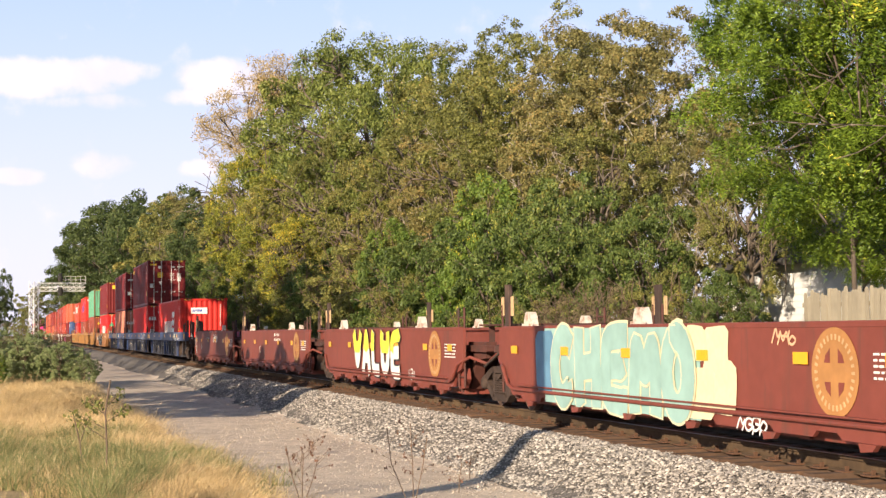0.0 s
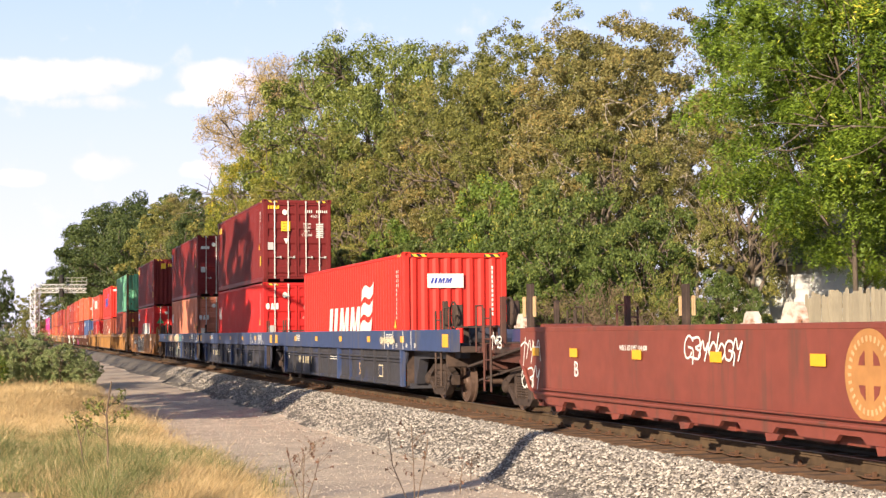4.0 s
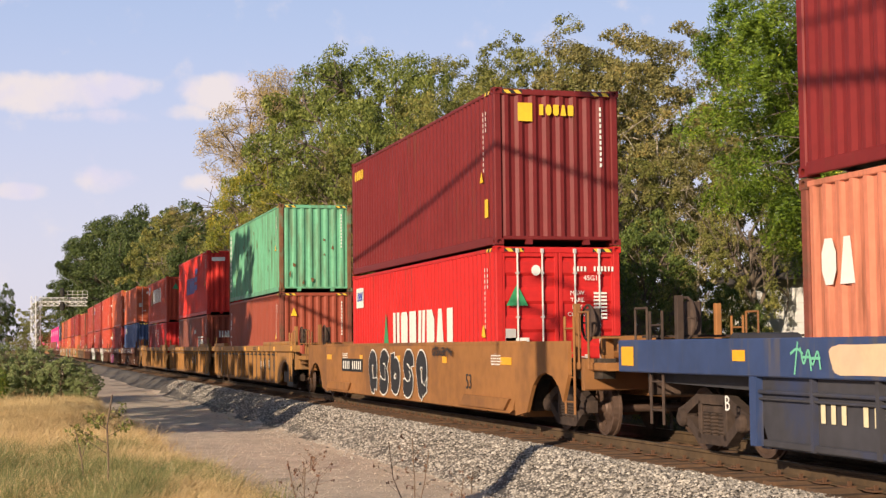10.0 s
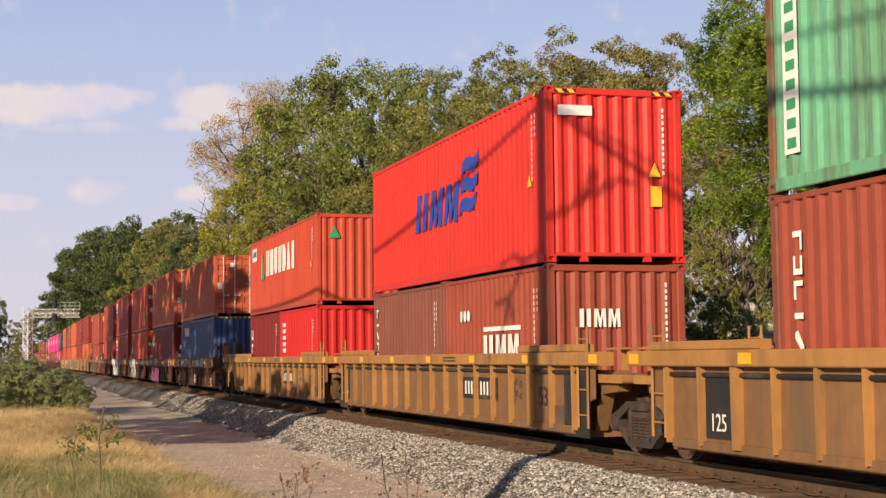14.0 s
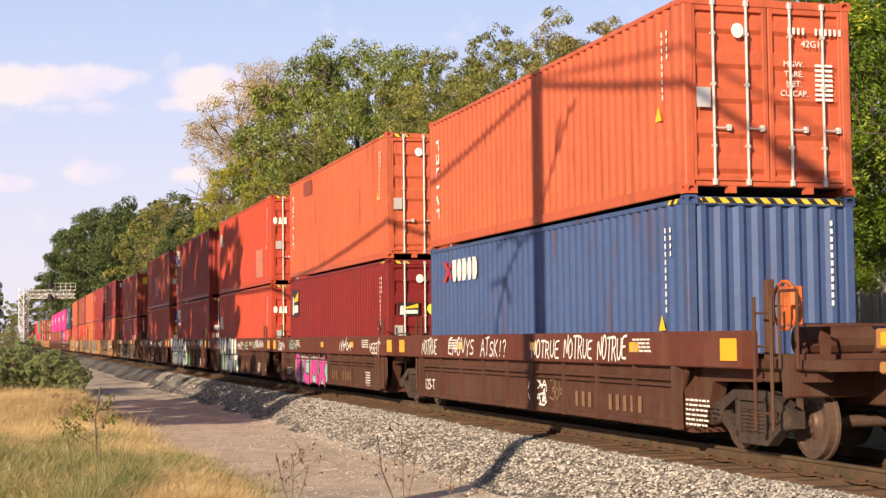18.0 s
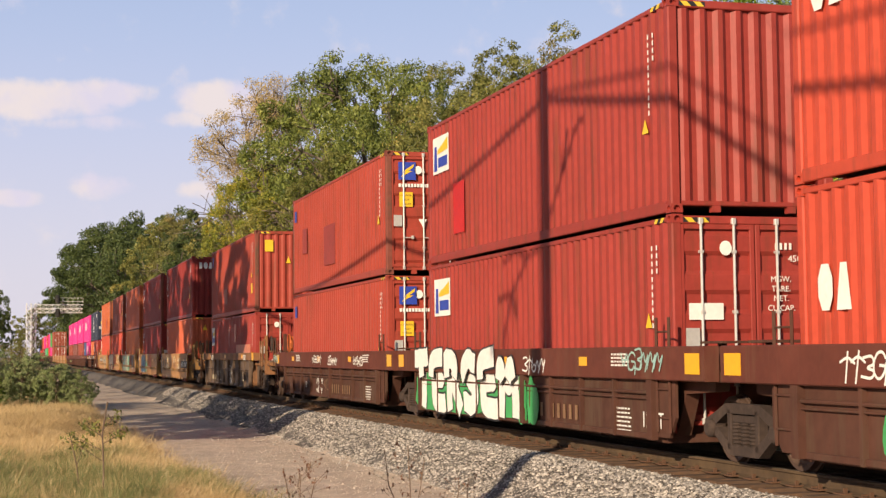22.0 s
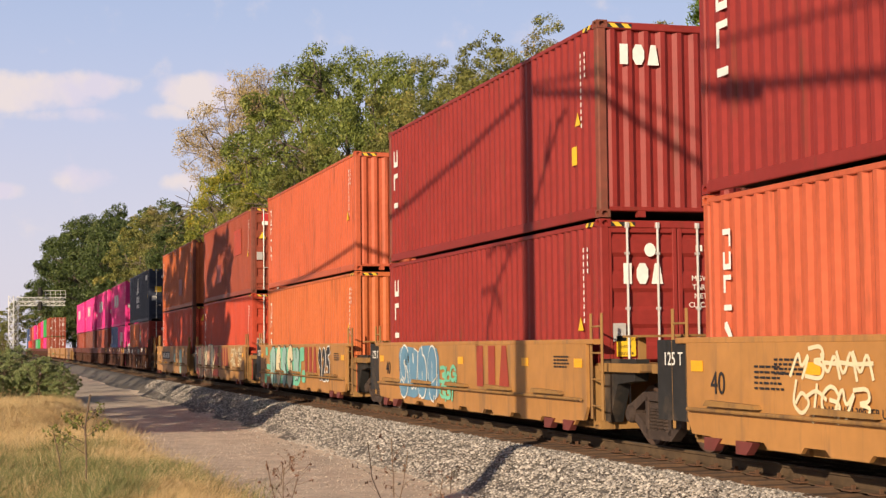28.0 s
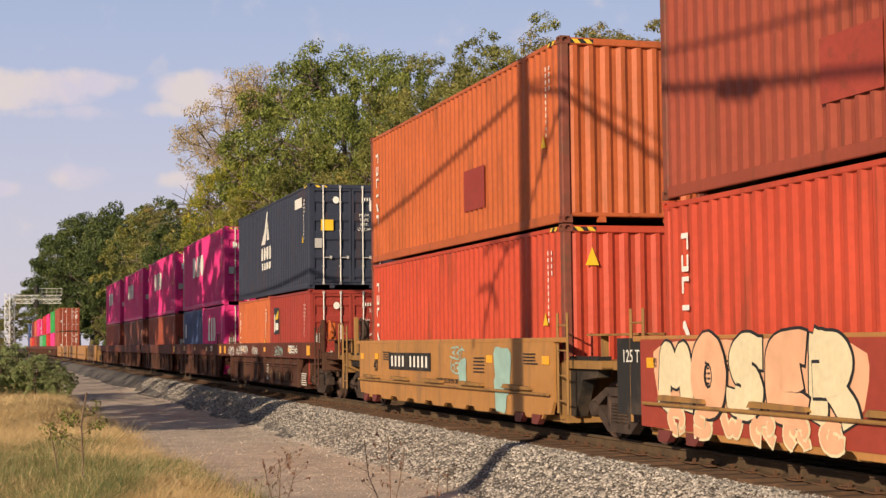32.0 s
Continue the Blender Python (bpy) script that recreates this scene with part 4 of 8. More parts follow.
            if style == "redbrown" and d > 0:
                for s in (-1, 1):
                    part("end_post", Geo().box(s * 1.4 - 0.04, s * 1.4 + 0.04, ye - inner + 0.1, ye - inner + 0.3, 0.3, 2.2, 0.012), GRIMY, car)
                    for q in (-0.06, 0.46):
                        part("grab_iron", cached(("grab", 2), lambda: grab_loop(0.32, 0.08), TAN), None, car, "pale painted grab iron", at=pose(s * 1.42, ye - inner + q, 1.66))
                    part("side_rail", Geo().tube((s * 1.38, ye - inner + 0.2, 1.2), (s * 1.2, ye + 0.6, 0.75), 0.03, n=6).tube((s * 1.3, ye - inner + 0.3, 0.9), (s * 1.1, ye + 0.2, 0.5), 0.022, n=6), GRIMY, car)
            if how == "coupler":
                part("handbrake_wheel", cached(("handbrake",), handbrake, BRAKE if style == "plum" else GRIMY), None, car, at=pose(-1.05, ye - d * 1.5, 1.75))
                for s in (-1, 1):
                    part("end_post", Geo().box(s * 1.2 - 0.05, s * 1.2 + 0.05, ye - d * 1.6 - 0.05, ye - d * 1.6 + 0.05, 1.1, 2.05, 0.01), iron, car)
                    part("grab_iron", cached(("grab", 1), lambda: grab_loop(0.85, 0.4), iron), None, car, at=pose(s * 1.4, ye - d * 0.8, 1.05))
                part("air_reservoir", Geo().tube((-0.6, ye - d * 2.0, 1.35), (0.3, ye - d * 2.0, 1.35), 0.2, n=14), low, car)
    trucks = []
    if front == "joint":
        trucks.append(-e)
    else:
        trucks.append(-e + min(2.35, f_in - 1.3))
    if back != "joint":
        trucks.append(e - min(2.35, b_in - 1.3))
    for y in trucks:
        truck(car, y, detail)
    if detail:
        markings(car, style, st, y0, y1, e, top, rng, c0, c1)
    return car


def wellfloor(y0, y1):
    g = Geo()
    for s in (-1, 1):
        g.box(*sorted((s * 1.25, s * 1.05)), y0, y1, 0.2, 0.3)
    n = round((y1 - y0) / 2.4)
    for i in range(n + 1):
        y = y0 + i * (y1 - y0) / n
        g.box(-1.3, 1.3, y - 0.12, y + 0.12, 0.2, 0.31)
    return g


def car_at(y, z, x=1.5):
    return Matrix.Translation((-x - 0.004, y, z)) @ SIDE_TURN


def markings(car, style, st, y0, y1, e, top, rng, c0, c1):
    """Reflector sheets and stencils that every car of its kind carries."""
    kind = st["kind"]
    x = 1.5 if kind != "plate" else 1.475
    zr = {"chord": top - (0.2 if style != "rusty" else 0.13), "ribs": top - 0.1, "plate": top - 0.33}[kind]
    n = 7 if y1 - y0 > 13 else 5
    if style == "redbrown":
        n, zr = int((2 * e - 2.4) / 2.43) + 1, 1.09
    for i in range(n):
        y = -e + 0.75 + i * (2 * e - 1.5) / (n - 1) if style != "redbrown" else -e + 1.35 + 2.43 * i
        if kind == "chord" and not c0 + 0.75 < y < c1 - 0.75:
            continue
        if kind == "plate" and not y0 < y - 0.2 < y + 0.2 < y1:
            y = min(max(y, y0 + 0.3), y1 - 0.3)
        part("reflector", cached(("reflector", kind), lambda: Geo().box(-0.16, 0.16, -0.065, 0.065, 0, 0.003), REFLECT), None, car, "orange reflector sheet", at=car_at(y, zr, x + (0.017 if style == "redbrown" else 0)))
    if kind == "chord":
        for y in (c0 + 0.33, c1 - 0.33):
            part("end_reflector", cached(("end_reflector",), lambda: Geo().box(-0.21, 0.21, -0.13, 0.13, 0, 0.004), REFLECT), None, car, "large orange reflector sheet", at=car_at(y, top - (0.22 if style != "rusty" else 0.135), x + 0.003))
    ink = st.get("ink", WHITE)
    zt = top - 0.16 if kind == "chord" else top - 0.3
    if kind != "ribs" and style != "redbrown":
        for y in (y0 + 1.3, y1 - 2.2):
            bars(car, ink, small_print(rng, 4, 0.55, 0.025, 0.05), "stencil_block", car_at(y, zt + 0.06, x))


BRAKE = surface("orange_brake_paint", (0.55, 0.13, 0.03), 0.6, 0, 0.2, 6, 0.1, (0.2, 0.08, 0.04), 0.3, 3.0)
JACK = paint("dark_red_pad_paint", (0.16, 0.04, 0.035))
P_REDBROWN = surface("red_brown_car_paint", (0.2, 0.05, 0.034), 0.6, 0, 0.16, 5, 0.08, (0.12, 0.05, 0.035), 0.25, 1.2, 0, True)
P_BLUE = surface("dark_blue_car_paint", (0.035, 0.06, 0.15), 0.5, 0, 0.2, 5, 0.08, (0.1, 0.09, 0.09), 0.3, 1.0, 0, True)
P_BLUELOW = surface("grimy_slate_car_paint", (0.045, 0.043, 0.05), 0.7, 0, 0.3, 5, 0.1, (0.03, 0.045, 0.11), 0.3, 0.5, 0, False)
P_RUST = surface("rusty_brown_car_paint", (0.3, 0.13, 0.04), 0.75, 0, 0.28, 4, 0.12, (0.16, 0.075, 0.034), 0.42, 0.35)
P_OCHRE = surface("ochre_car_paint", (0.36, 0.175, 0.052), 0.65, 0, 0.2, 5, 0.1, (0.2, 0.11, 0.05), 0.35, 0.8, 0, True)
P_OCHRELOW = surface("dirty_ochre_car_paint", (0.2, 0.1, 0.04), 0.75, 0, 0.25, 5, 0.12, (0.14, 0.085, 0.045), 0.4, 0.9, 0, True)
P_PLUM = surface("plum_brown_car_paint", (0.12, 0.036, 0.024), 0.7, 0, 0.25, 5, 0.1, (0.13, 0.058, 0.036), 0.3, 1.0, 0, True, spec=0.2)
P_PLUMLOW = surface("dirty_plum_car_paint", (0.085, 0.036, 0.024), 0.8, 0, 0.3, 5, 0.12, (0.095, 0.055, 0.036), 0.35, 1.0, 0, True, spec=0.2)
P_YELLOW = surface("yellow_ochre_car_paint", (0.42, 0.2, 0.06), 0.55, 0, 0.15, 5, 0.08, (0.26, 0.14, 0.06), 0.28, 1.0, 0, True)
P_YLOW = surface("dusty_yellow_brown_car_paint", (0.3, 0.16, 0.05), 0.7, 0, 0.2, 5, 0.1, (0.15, 0.085, 0.04), 0.35, 1.0, 0, True)
P_MUD = surface("muddy_brown_car_paint", (0.125, 0.08, 0.053), 0.75, 0, 0.25, 5, 0.12, (0.08, 0.055, 0.04), 0.4, 1.0, 0, True)
P_RUSTTOP = surface("orange_rust_car_paint", (0.26, 0.115, 0.045), 0.75, 0, 0.3, 5, 0.12, (0.11, 0.06, 0.035), 0.5, 1.4)
P_REDIRON = surface("grimy_red_brown_ironwork", (0.1, 0.036, 0.026), 0.7, 0, 0.3, 7, 0.15, (0.05, 0.035, 0.028), 0.4, 1.5)
STYLES = {
    "redbrown": dict(kind="plate", body=P_REDBROWN, low=P_REDBROWN, lips=True, notched=True, bottom=0.28, iron=True),
    "blue": dict(kind="chord", body=P_BLUE, low=P_BLUELOW, rib=P_BLUE),
    "rust": dict(kind="plate", body=P_RUST, low=P_RUST, bottom=0.25, bulge=True),
    "ribs": dict(kind="ribs", body=P_OCHRE, low=P_OCHRELOW, rib=P_OCHRE, ink=DARKM),
    "plum": dict(kind="chord", body=P_PLUM, low=P_PLUMLOW),
    "rusty": dict(kind="chord", body=P_RUSTTOP, low=P_MUD, chord_z=1.2),
    "yellow": dict(kind="plate", body=P_YELLOW, low=P_YLOW, ledge=0.62, jacking=True, bottom=0.26, notched=True, ink=DARKM),
}

# colour of the boxes
C = {k: paint(k + "_container_paint", c, w) for k, c, w in (
    ("signal_red", (0.6, 0.036, 0.026), 0.12), ("maroon", (0.16, 0.02, 0.02), 0.12), ("bright_red", (0.5, 0.023, 0.022), 0.1), ("salmon", (0.58, 0.2, 0.12), 0.34),
    ("dark_red", (0.18, 0.019, 0.019), 0.14), ("sea_green", (0.14, 0.4, 0.235), 0.46), ("brick", (0.29, 0.065, 0.038), 0.25), ("orange_red", (0.47, 0.066, 0.035), 0.2),
    ("orange", (0.5, 0.11, 0.052), 0.2), ("rust_orange", (0.45, 0.11, 0.038), 0.22), ("tex_maroon", (0.25, 0.03, 0.025), 0.15), ("slate_blue", (0.055, 0.09, 0.2), 0.2), ("navy", (0.035, 0.042, 0.065), 0.15),
    ("magenta", (0.72, 0.04, 0.22), 0.08), ("brick_red", (0.3, 0.044, 0.033), 0.28), ("florens_red", (0.34, 0.056, 0.036), 0.26), ("light_orange", (0.5, 0.13, 0.046), 0.2), ("green", (0.03, 0.3, 0.07), 0.15), ("box_brown", (0.2, 0.07, 0.05), 0.25))}

FLOOR = 0.33
POSTS = {k: surface("worn_post_paint", (0.2, 0.055, 0.035), 0.75, 0, 0.3, 8, 0.15, (0.12, 0.06, 0.035), 0.35, 2.0) for k in ("eciu", "triton_h", "triton_g", "tex_c", "tal", "florens_b", "triton_brick", "cai_salmon")}
POSTS = {**POSTS, "green_top": surface("rusted_post_paint", (0.16, 0.075, 0.035), 0.8, 0, 0.35, 8, 0.2, (0.1, 0.2, 0.12), 0.3, 2.0)}
TRAIN = []  # (thing, position along the line when the clip starts, height)

# front pivot, back pivot, ends, style, label
CARS = [
    (11.0, 26.5, "joint", "joint", "redbrown", "red-brown empty well car covered in pale teal graffiti"),
    (26.5, 42.0, "joint", "joint", "redbrown", "red-brown empty well car with yellow bubble graffiti"),
    (42.0, 57.6, "joint", "joint", "redbrown", "plain red-brown empty well car with white stencils"),
    (57.6, 74.6, "joint", "coupler", "redbrown", "red-brown empty well car with scrawled tags"),
    (75.2, 96.2, "coupler", "joint", "blue", "dark blue and slate well car carrying one red box"),
    (96.2, 116.6, "joint", "joint", "blue", "dark blue and slate well car with a double stack"),
    (116.6, 137.0, "joint", "coupler", "blue", "dark blue well car with orange and white graffiti"),
    (137.6, 161.6, "coupler", "coupler", "rust", "rusty brown single well car with black graffiti"),
    (162.2, 183.0, "coupler", "joint", "ribs", "dirty ochre well car with many side ribs"),
    (183.0, 202.4, "joint", "joint", "ribs", "dirty ochre well car with many side ribs"),
    (202.4, 223.4, "joint", "coupler", "ribs", "dirty ochre well car with many side ribs"),
    (224.0, 241.7, "coupler", "joint", "plum", "plum-brown well car with white tags along its top chord"),
    (241.7, 257.4, "joint", "joint", "plum", "plum-brown well car with magenta graffiti"),
    (257.4, 273.0, "joint", "joint", "plum", "plum-brown well car with green and white graffiti"),
    (273.0, 288.7, "joint", "joint", "plum", "plum-brown well car with large white graffiti letters"),
    (288.7, 305.9, "joint", "coupler", "plum", "plum-brown well car with faded tags"),
    (306.4, 325.8, "coupler", "coupler", "rusty", "rust-streaked brown single well car"),
    (326.5, 343.65, "coupler", "joint", "yellow", "yellow-ochre well car with smooth sides"),
    (343.65, 359.15, "joint", "joint", "yellow", "yellow-ochre well car with a blue graffiti tag"),
    (359.15, 374.5, "joint", "joint", "yellow", "yellow-ochre well car with mint graffiti"),
    (374.5, 390.1, "joint", "joint", "yellow", "yellow-ochre well car with large peach graffiti"),
    (390.1, 407.3, "joint", "coupler", "yellow", "yellow-ochre well car with a black number panel"),
    (407.9, 425.3, "coupler", "joint", "plum", "plum-brown well car with pale scrawls"),
    (425.3, 440.8, "joint", "joint", "plum", "plum-brown well car under magenta boxes"),
    (440.8, 456.4, "joint", "joint", "plum", "plum-brown well car under magenta boxes"),
    (456.4, 472, "joint", "joint", "plum", "plum-brown well car under magenta boxes"),
    (472, 489.3, "joint", "coupler", "plum", "plum-brown well car under magenta boxes"),
] + [(489.9 + 15 * i, 504.9 + 15 * i, "coupler" if i == 0 else "joint", "coupler" if i == 4 else "joint", "yellow", "empty yellow-ochre well car in the distance") for i in range(5)] \
  + [(561.6 + 15.2 * i, 576.8 + 15.2 * i, "coupler" if i == 0 else "joint", "joint", "plum", "plum-brown well car in the distance") for i in range(10)]

UNITS = {}
for i, (sa, sb, fr, bk, style, label) in enumerate(CARS):
    unit = well_car(style, sa, sb, fr, bk, label, i, sa < 430)
    TRAIN.append((unit, (sa + sb) / 2, 0.0))
    UNITS[i] = unit

# front edge, length, height, colour, near end, label; a second row of the same stack stands on the first
BOXES = [
    ("hmm", 80.12, 12.19, 2.896, "signal_red", "blank", 0, "signal red shipping container with white slanted lettering shapes"),
    ("cai_red", 100.1, 12.19, 2.896, "bright_red", "doors", 0, "bright red shipping container with white lock rods"),
    ("touax", 100.1, 12.19, 2.896, "maroon", "doors", 1, "maroon shipping container with yellow marks"),
    ("cai_salmon", 119.9, 12.19, 2.896, "salmon", "doors", 0, "faded salmon shipping container with rust streaks"),
    ("bsiu", 119.9, 12.19, 2.896, "dark_red", "doors", 1, "dark red shipping container with a small blue badge"),
    ("hyundai_low", 143.27, 12.19, 2.896, "bright_red", "doors", 0, "bright red shipping container with white lettering shapes"),
    ("touax_blank", 143.27, 12.19, 2.896, "maroon", "blank", 1, "maroon shipping container with a folded blank end"),
    ("triton_brick", 166.7, 12.19, 2.896, "brick", "blank", 0, "plain brick red shipping container"),
    ("green_top", 166.7, 12.19, 2.896, "sea_green", "blank", 1, "sea green shipping container with rust stains"),
    ("twenty_a", 186.4, 6.06, 2.591, "brick", "blank", 0, "short brick-red steel shipping container"),
    ("twenty_b", 192.53, 6.06, 2.591, "box_brown", "blank", 0, "short brown steel shipping container"),
    ("hmm_blue", 186.4, 12.19, 2.896, "signal_red", "blank", 1, "signal red shipping container with blue slanted marks"),
    ("twenty_c", 205.5, 6.06, 2.591, "bright_red", "blank", 0, "short crimson steel shipping container"),
    ("twenty_d", 211.63, 6.06, 2.591, "dark_red", "blank", 0, "short dark red shipping container"),
    ("hyundai_top", 205.5, 12.19, 2.591, "orange_red", "blank", 1, "red shipping container with large white lettering shapes"),
    ("seaco", 227.7, 12.19, 2.896, "slate_blue", "blank", 0, "slate blue shipping container with a white wordmark shape"),
    ("triton_a", 227.7, 12.19, 2.591, "orange", "doors", 1, "orange-red shipping container with white lettering shapes"),
    ("beacon", 243.55, 12.19, 2.896, "dark_red", "doors", 0, "dark red shipping container with a lighthouse badge"),
    ("triton_b", 243.55, 12.19, 2.896, "orange", "doors", 1, "orange-red shipping container with faded patches"),
    ("cai_a", 259.2, 12.19, 2.896, "orange_red", "doors", 0, "plain orange-red shipping container"),
    ("cai_b", 259.2, 12.19, 2.896, "orange_red", "doors", 1, "orange-red shipping container with a pale patch"),
    ("beacon_a", 274.7, 12.19, 2.896, "brick_red", "doors", 0, "brick red shipping container with a white badge"),
    ("beacon_b", 274.7, 12.19, 2.896, "brick_red", "blank", 1, "brick red shipping container with a white badge"),
    ("florens_a", 290.55, 12.19, 2.896, "florens_red", "doors", 0, "faded red shipping container with a blue badge"),
    ("florens_b", 290.55, 12.19, 2.896, "florens_red", "doors", 1, "faded red shipping container with darker repair patches"),
    ("twenty_e", 310.29, 6.06, 2.591, "brick_red", "doors", 0, "short red shipping container with a pink repaint"),
    ("twenty_f", 316.42, 6.06, 2.591, "brick_red", "blank", 0, "short red shipping container with a lighthouse badge"),
    ("eciu", 310.29, 12.19, 2.896, "florens_red", "blank", 1, "brick red shipping container with yellow warning signs"),
    ("triton_c", 329.80, 12.19, 2.896, "orange", "blank", 0, "plain orange steel shipping container"),
    ("tex_a", 329.80, 12.19, 2.896, "tex_maroon", "blank", 1, "maroon-red shipping container with white lettering shapes"),
    ("tex_b", 345.30, 12.19, 2.896, "tex_maroon", "doors", 0, "maroon-red shipping container with white lettering shapes"),
    ("tex_c", 345.30, 12.19, 2.896, "tex_maroon", "blank", 1, "maroon-red shipping container with white lettering shapes"),
    ("triton_d", 360.75, 12.19, 2.896, "light_orange", "blank", 0, "light orange steel shipping container"),
    ("triton_e", 360.75, 12.19, 2.896, "orange", "blank", 1, "plain orange steel shipping container"),
    ("triton_f", 376.10, 12.19, 2.896, "orange_red", "doors", 0, "faded orange-red steel shipping container"),
    ("tal", 376.10, 12.19, 2.896, "brick", "doors", 1, "brick red shipping container with red touch-up patches"),
    ("triton_g", 391.90, 12.19, 2.896, "orange_red", "blank", 0, "plain orange-red shipping container"),
    ("triton_h", 391.90, 12.19, 2.896, "rust_orange", "blank", 1, "rust orange shipping container with a darker patch"),
    ("twenty_g", 411.20, 6.06, 2.591, "brick_red", "doors", 0, "short red shipping container with a lighthouse badge"),
    ("twenty_h", 417.33, 6.06, 2.591, "light_orange", "blank", 0, "short orange steel shipping container"),
    ("nyk", 411.20, 12.19, 2.896, "navy", "doors", 1, "navy shipping container with a white crest"),
    ("twenty_i", 426.80, 6.06, 2.591, "magenta", "doors", 0, "short magenta shipping container with white marks"),
    ("twenty_j", 432.93, 6.06, 2.591, "slate_blue", "blank", 0, "short blue steel shipping container"),
    ("one_a", 426.80, 12.19, 2.896, "magenta", "doors", 1, "magenta shipping container with white lettering shapes"),
    ("low_a", 442.40, 12.19, 2.591, "brick", "doors", 0, "brick-coloured steel shipping container"),
    ("one_b", 442.40, 12.19, 2.896, "magenta", "doors", 1, "magenta shipping container with white lettering shapes"),
    ("low_b", 458.00, 12.19, 2.591, "box_brown", "blank", 0, "plain dark brown shipping container"),
    ("one_c", 458.00, 12.19, 2.896, "magenta", "doors", 1, "magenta shipping container with white lettering shapes"),
    ("low_c", 473.60, 12.19, 2.591, "brick", "blank", 0, "brick-coloured steel shipping container"),
    ("one_d", 473.60, 12.19, 2.896, "magenta", "doors", 1, "magenta shipping container with white lettering shapes"),
]
far_colours = ["brick", "green", "magenta", "bright_red", "sea_green", "magenta", "orange", "maroon", "bright_red", "slate_blue"]
for i in range(10):
    s = 563.1 + 15.2 * i
    BOXES.append(("far_low", s, 12.19, 2.896, "brick" if i == 0 else far_colours[(i * 3 + 2) % 10], "doors", 0, "shipping container far down the train"))
    if i not in (4, 8):
        BOXES.append(("far_top", s, 12.19, 2.896, far_colours[i], "doors", 1, "shipping container far down the train"))

STACK = {}
LOAD = {}
for i, (key, s, length, h, colour, end, level, label) in enumerate(BOXES):
    z = FLOOR
    if level:
        z = STACK[round(s, 2)] + 0.02
    STACK[round(s, 2)] = z + h
    ob = container("shipping_container", label, C[colour], length, h, end, i, "containers on the train", POSTS.get(key))
    TRAIN.append((ob, s + length / 2, z))
    LOAD[key] = (ob, length, h)


# ---- plants ----
def leaf_shader(name, dark, light, accent, share, gloss=0.5):
    """Leaves: every leaf its own tint between two greens, a share of them in an autumn tint, some light let through."""
    mat = bpy.data.materials.new(name)
    mat.use_nodes = True
    t = mat.node_tree
    n, l = t.nodes.new, t.links.new
    bsdf, out = t.nodes["Principled BSDF"], t.nodes["Material Output"]
    geo, coord, wide, info = n("ShaderNodeNewGeometry"), n("ShaderNodeTexCoord"), n("ShaderNodeTexNoise"), n("ShaderNodeObjectInfo")
    wide.inputs["Scale"].default_value, wide.inputs["Detail"].default_value = 0.8, 3
    l(coord.outputs["Object"], wide.inputs["Vector"])
    ramp = n("ShaderNodeValToRGB")
    el = ramp.color_ramp.elements
    el[0].color, el[1].color = (*dark, 1), (*accent, 1)
    mid = el.new(1 - share)
    mid.color = (*light, 1)
    s = n("ShaderNodeMath")
    s.operation = "MULTIPLY_ADD"
    l(wide.outputs["Fac"], s.inputs[0])
    s.inputs[1].default_value = 1.1
    s.inputs[2].default_value = -0.38
    a = n("ShaderNodeMath")
    a.operation = "MULTIPLY_ADD"
    l(geo.outputs["Random Per Island"], a.inputs[0])
    a.inputs[1].default_value = 0.7
    l(s.outputs[0], a.inputs[2])
    b = n("ShaderNodeMath")
    b.operation = "MULTIPLY_ADD"
    l(info.outputs["Random"], b.inputs[0])
    b.inputs[1].default_value = 0.24
    l(a.outputs[0], b.inputs[2])
    c = n("ShaderNodeMath")
    c.operation = "SUBTRACT"
    l(b.outputs[0], c.inputs[0])
    c.inputs[1].default_value = 0.12
    l(c.outputs[0], ramp.inputs[0])
    l(ramp.outputs[0], bsdf.inputs["Base Color"])
    bsdf.inputs["Roughness"].default_value, bsdf.inputs["Specular IOR Level"].default_value = gloss, 0.3
    tr, mix = n("ShaderNodeBsdfTranslucent"), n("ShaderNodeMixShader")
    l(ramp.outputs[0], tr.inputs["Color"])
    mix.inputs[0].default_value = 0.2
    l(bsdf.outputs[0], mix.inputs[1])
    l(tr.outputs[0], mix.inputs[2])
    l(mix.outputs[0], out.inputs["Surface"])
    return mat


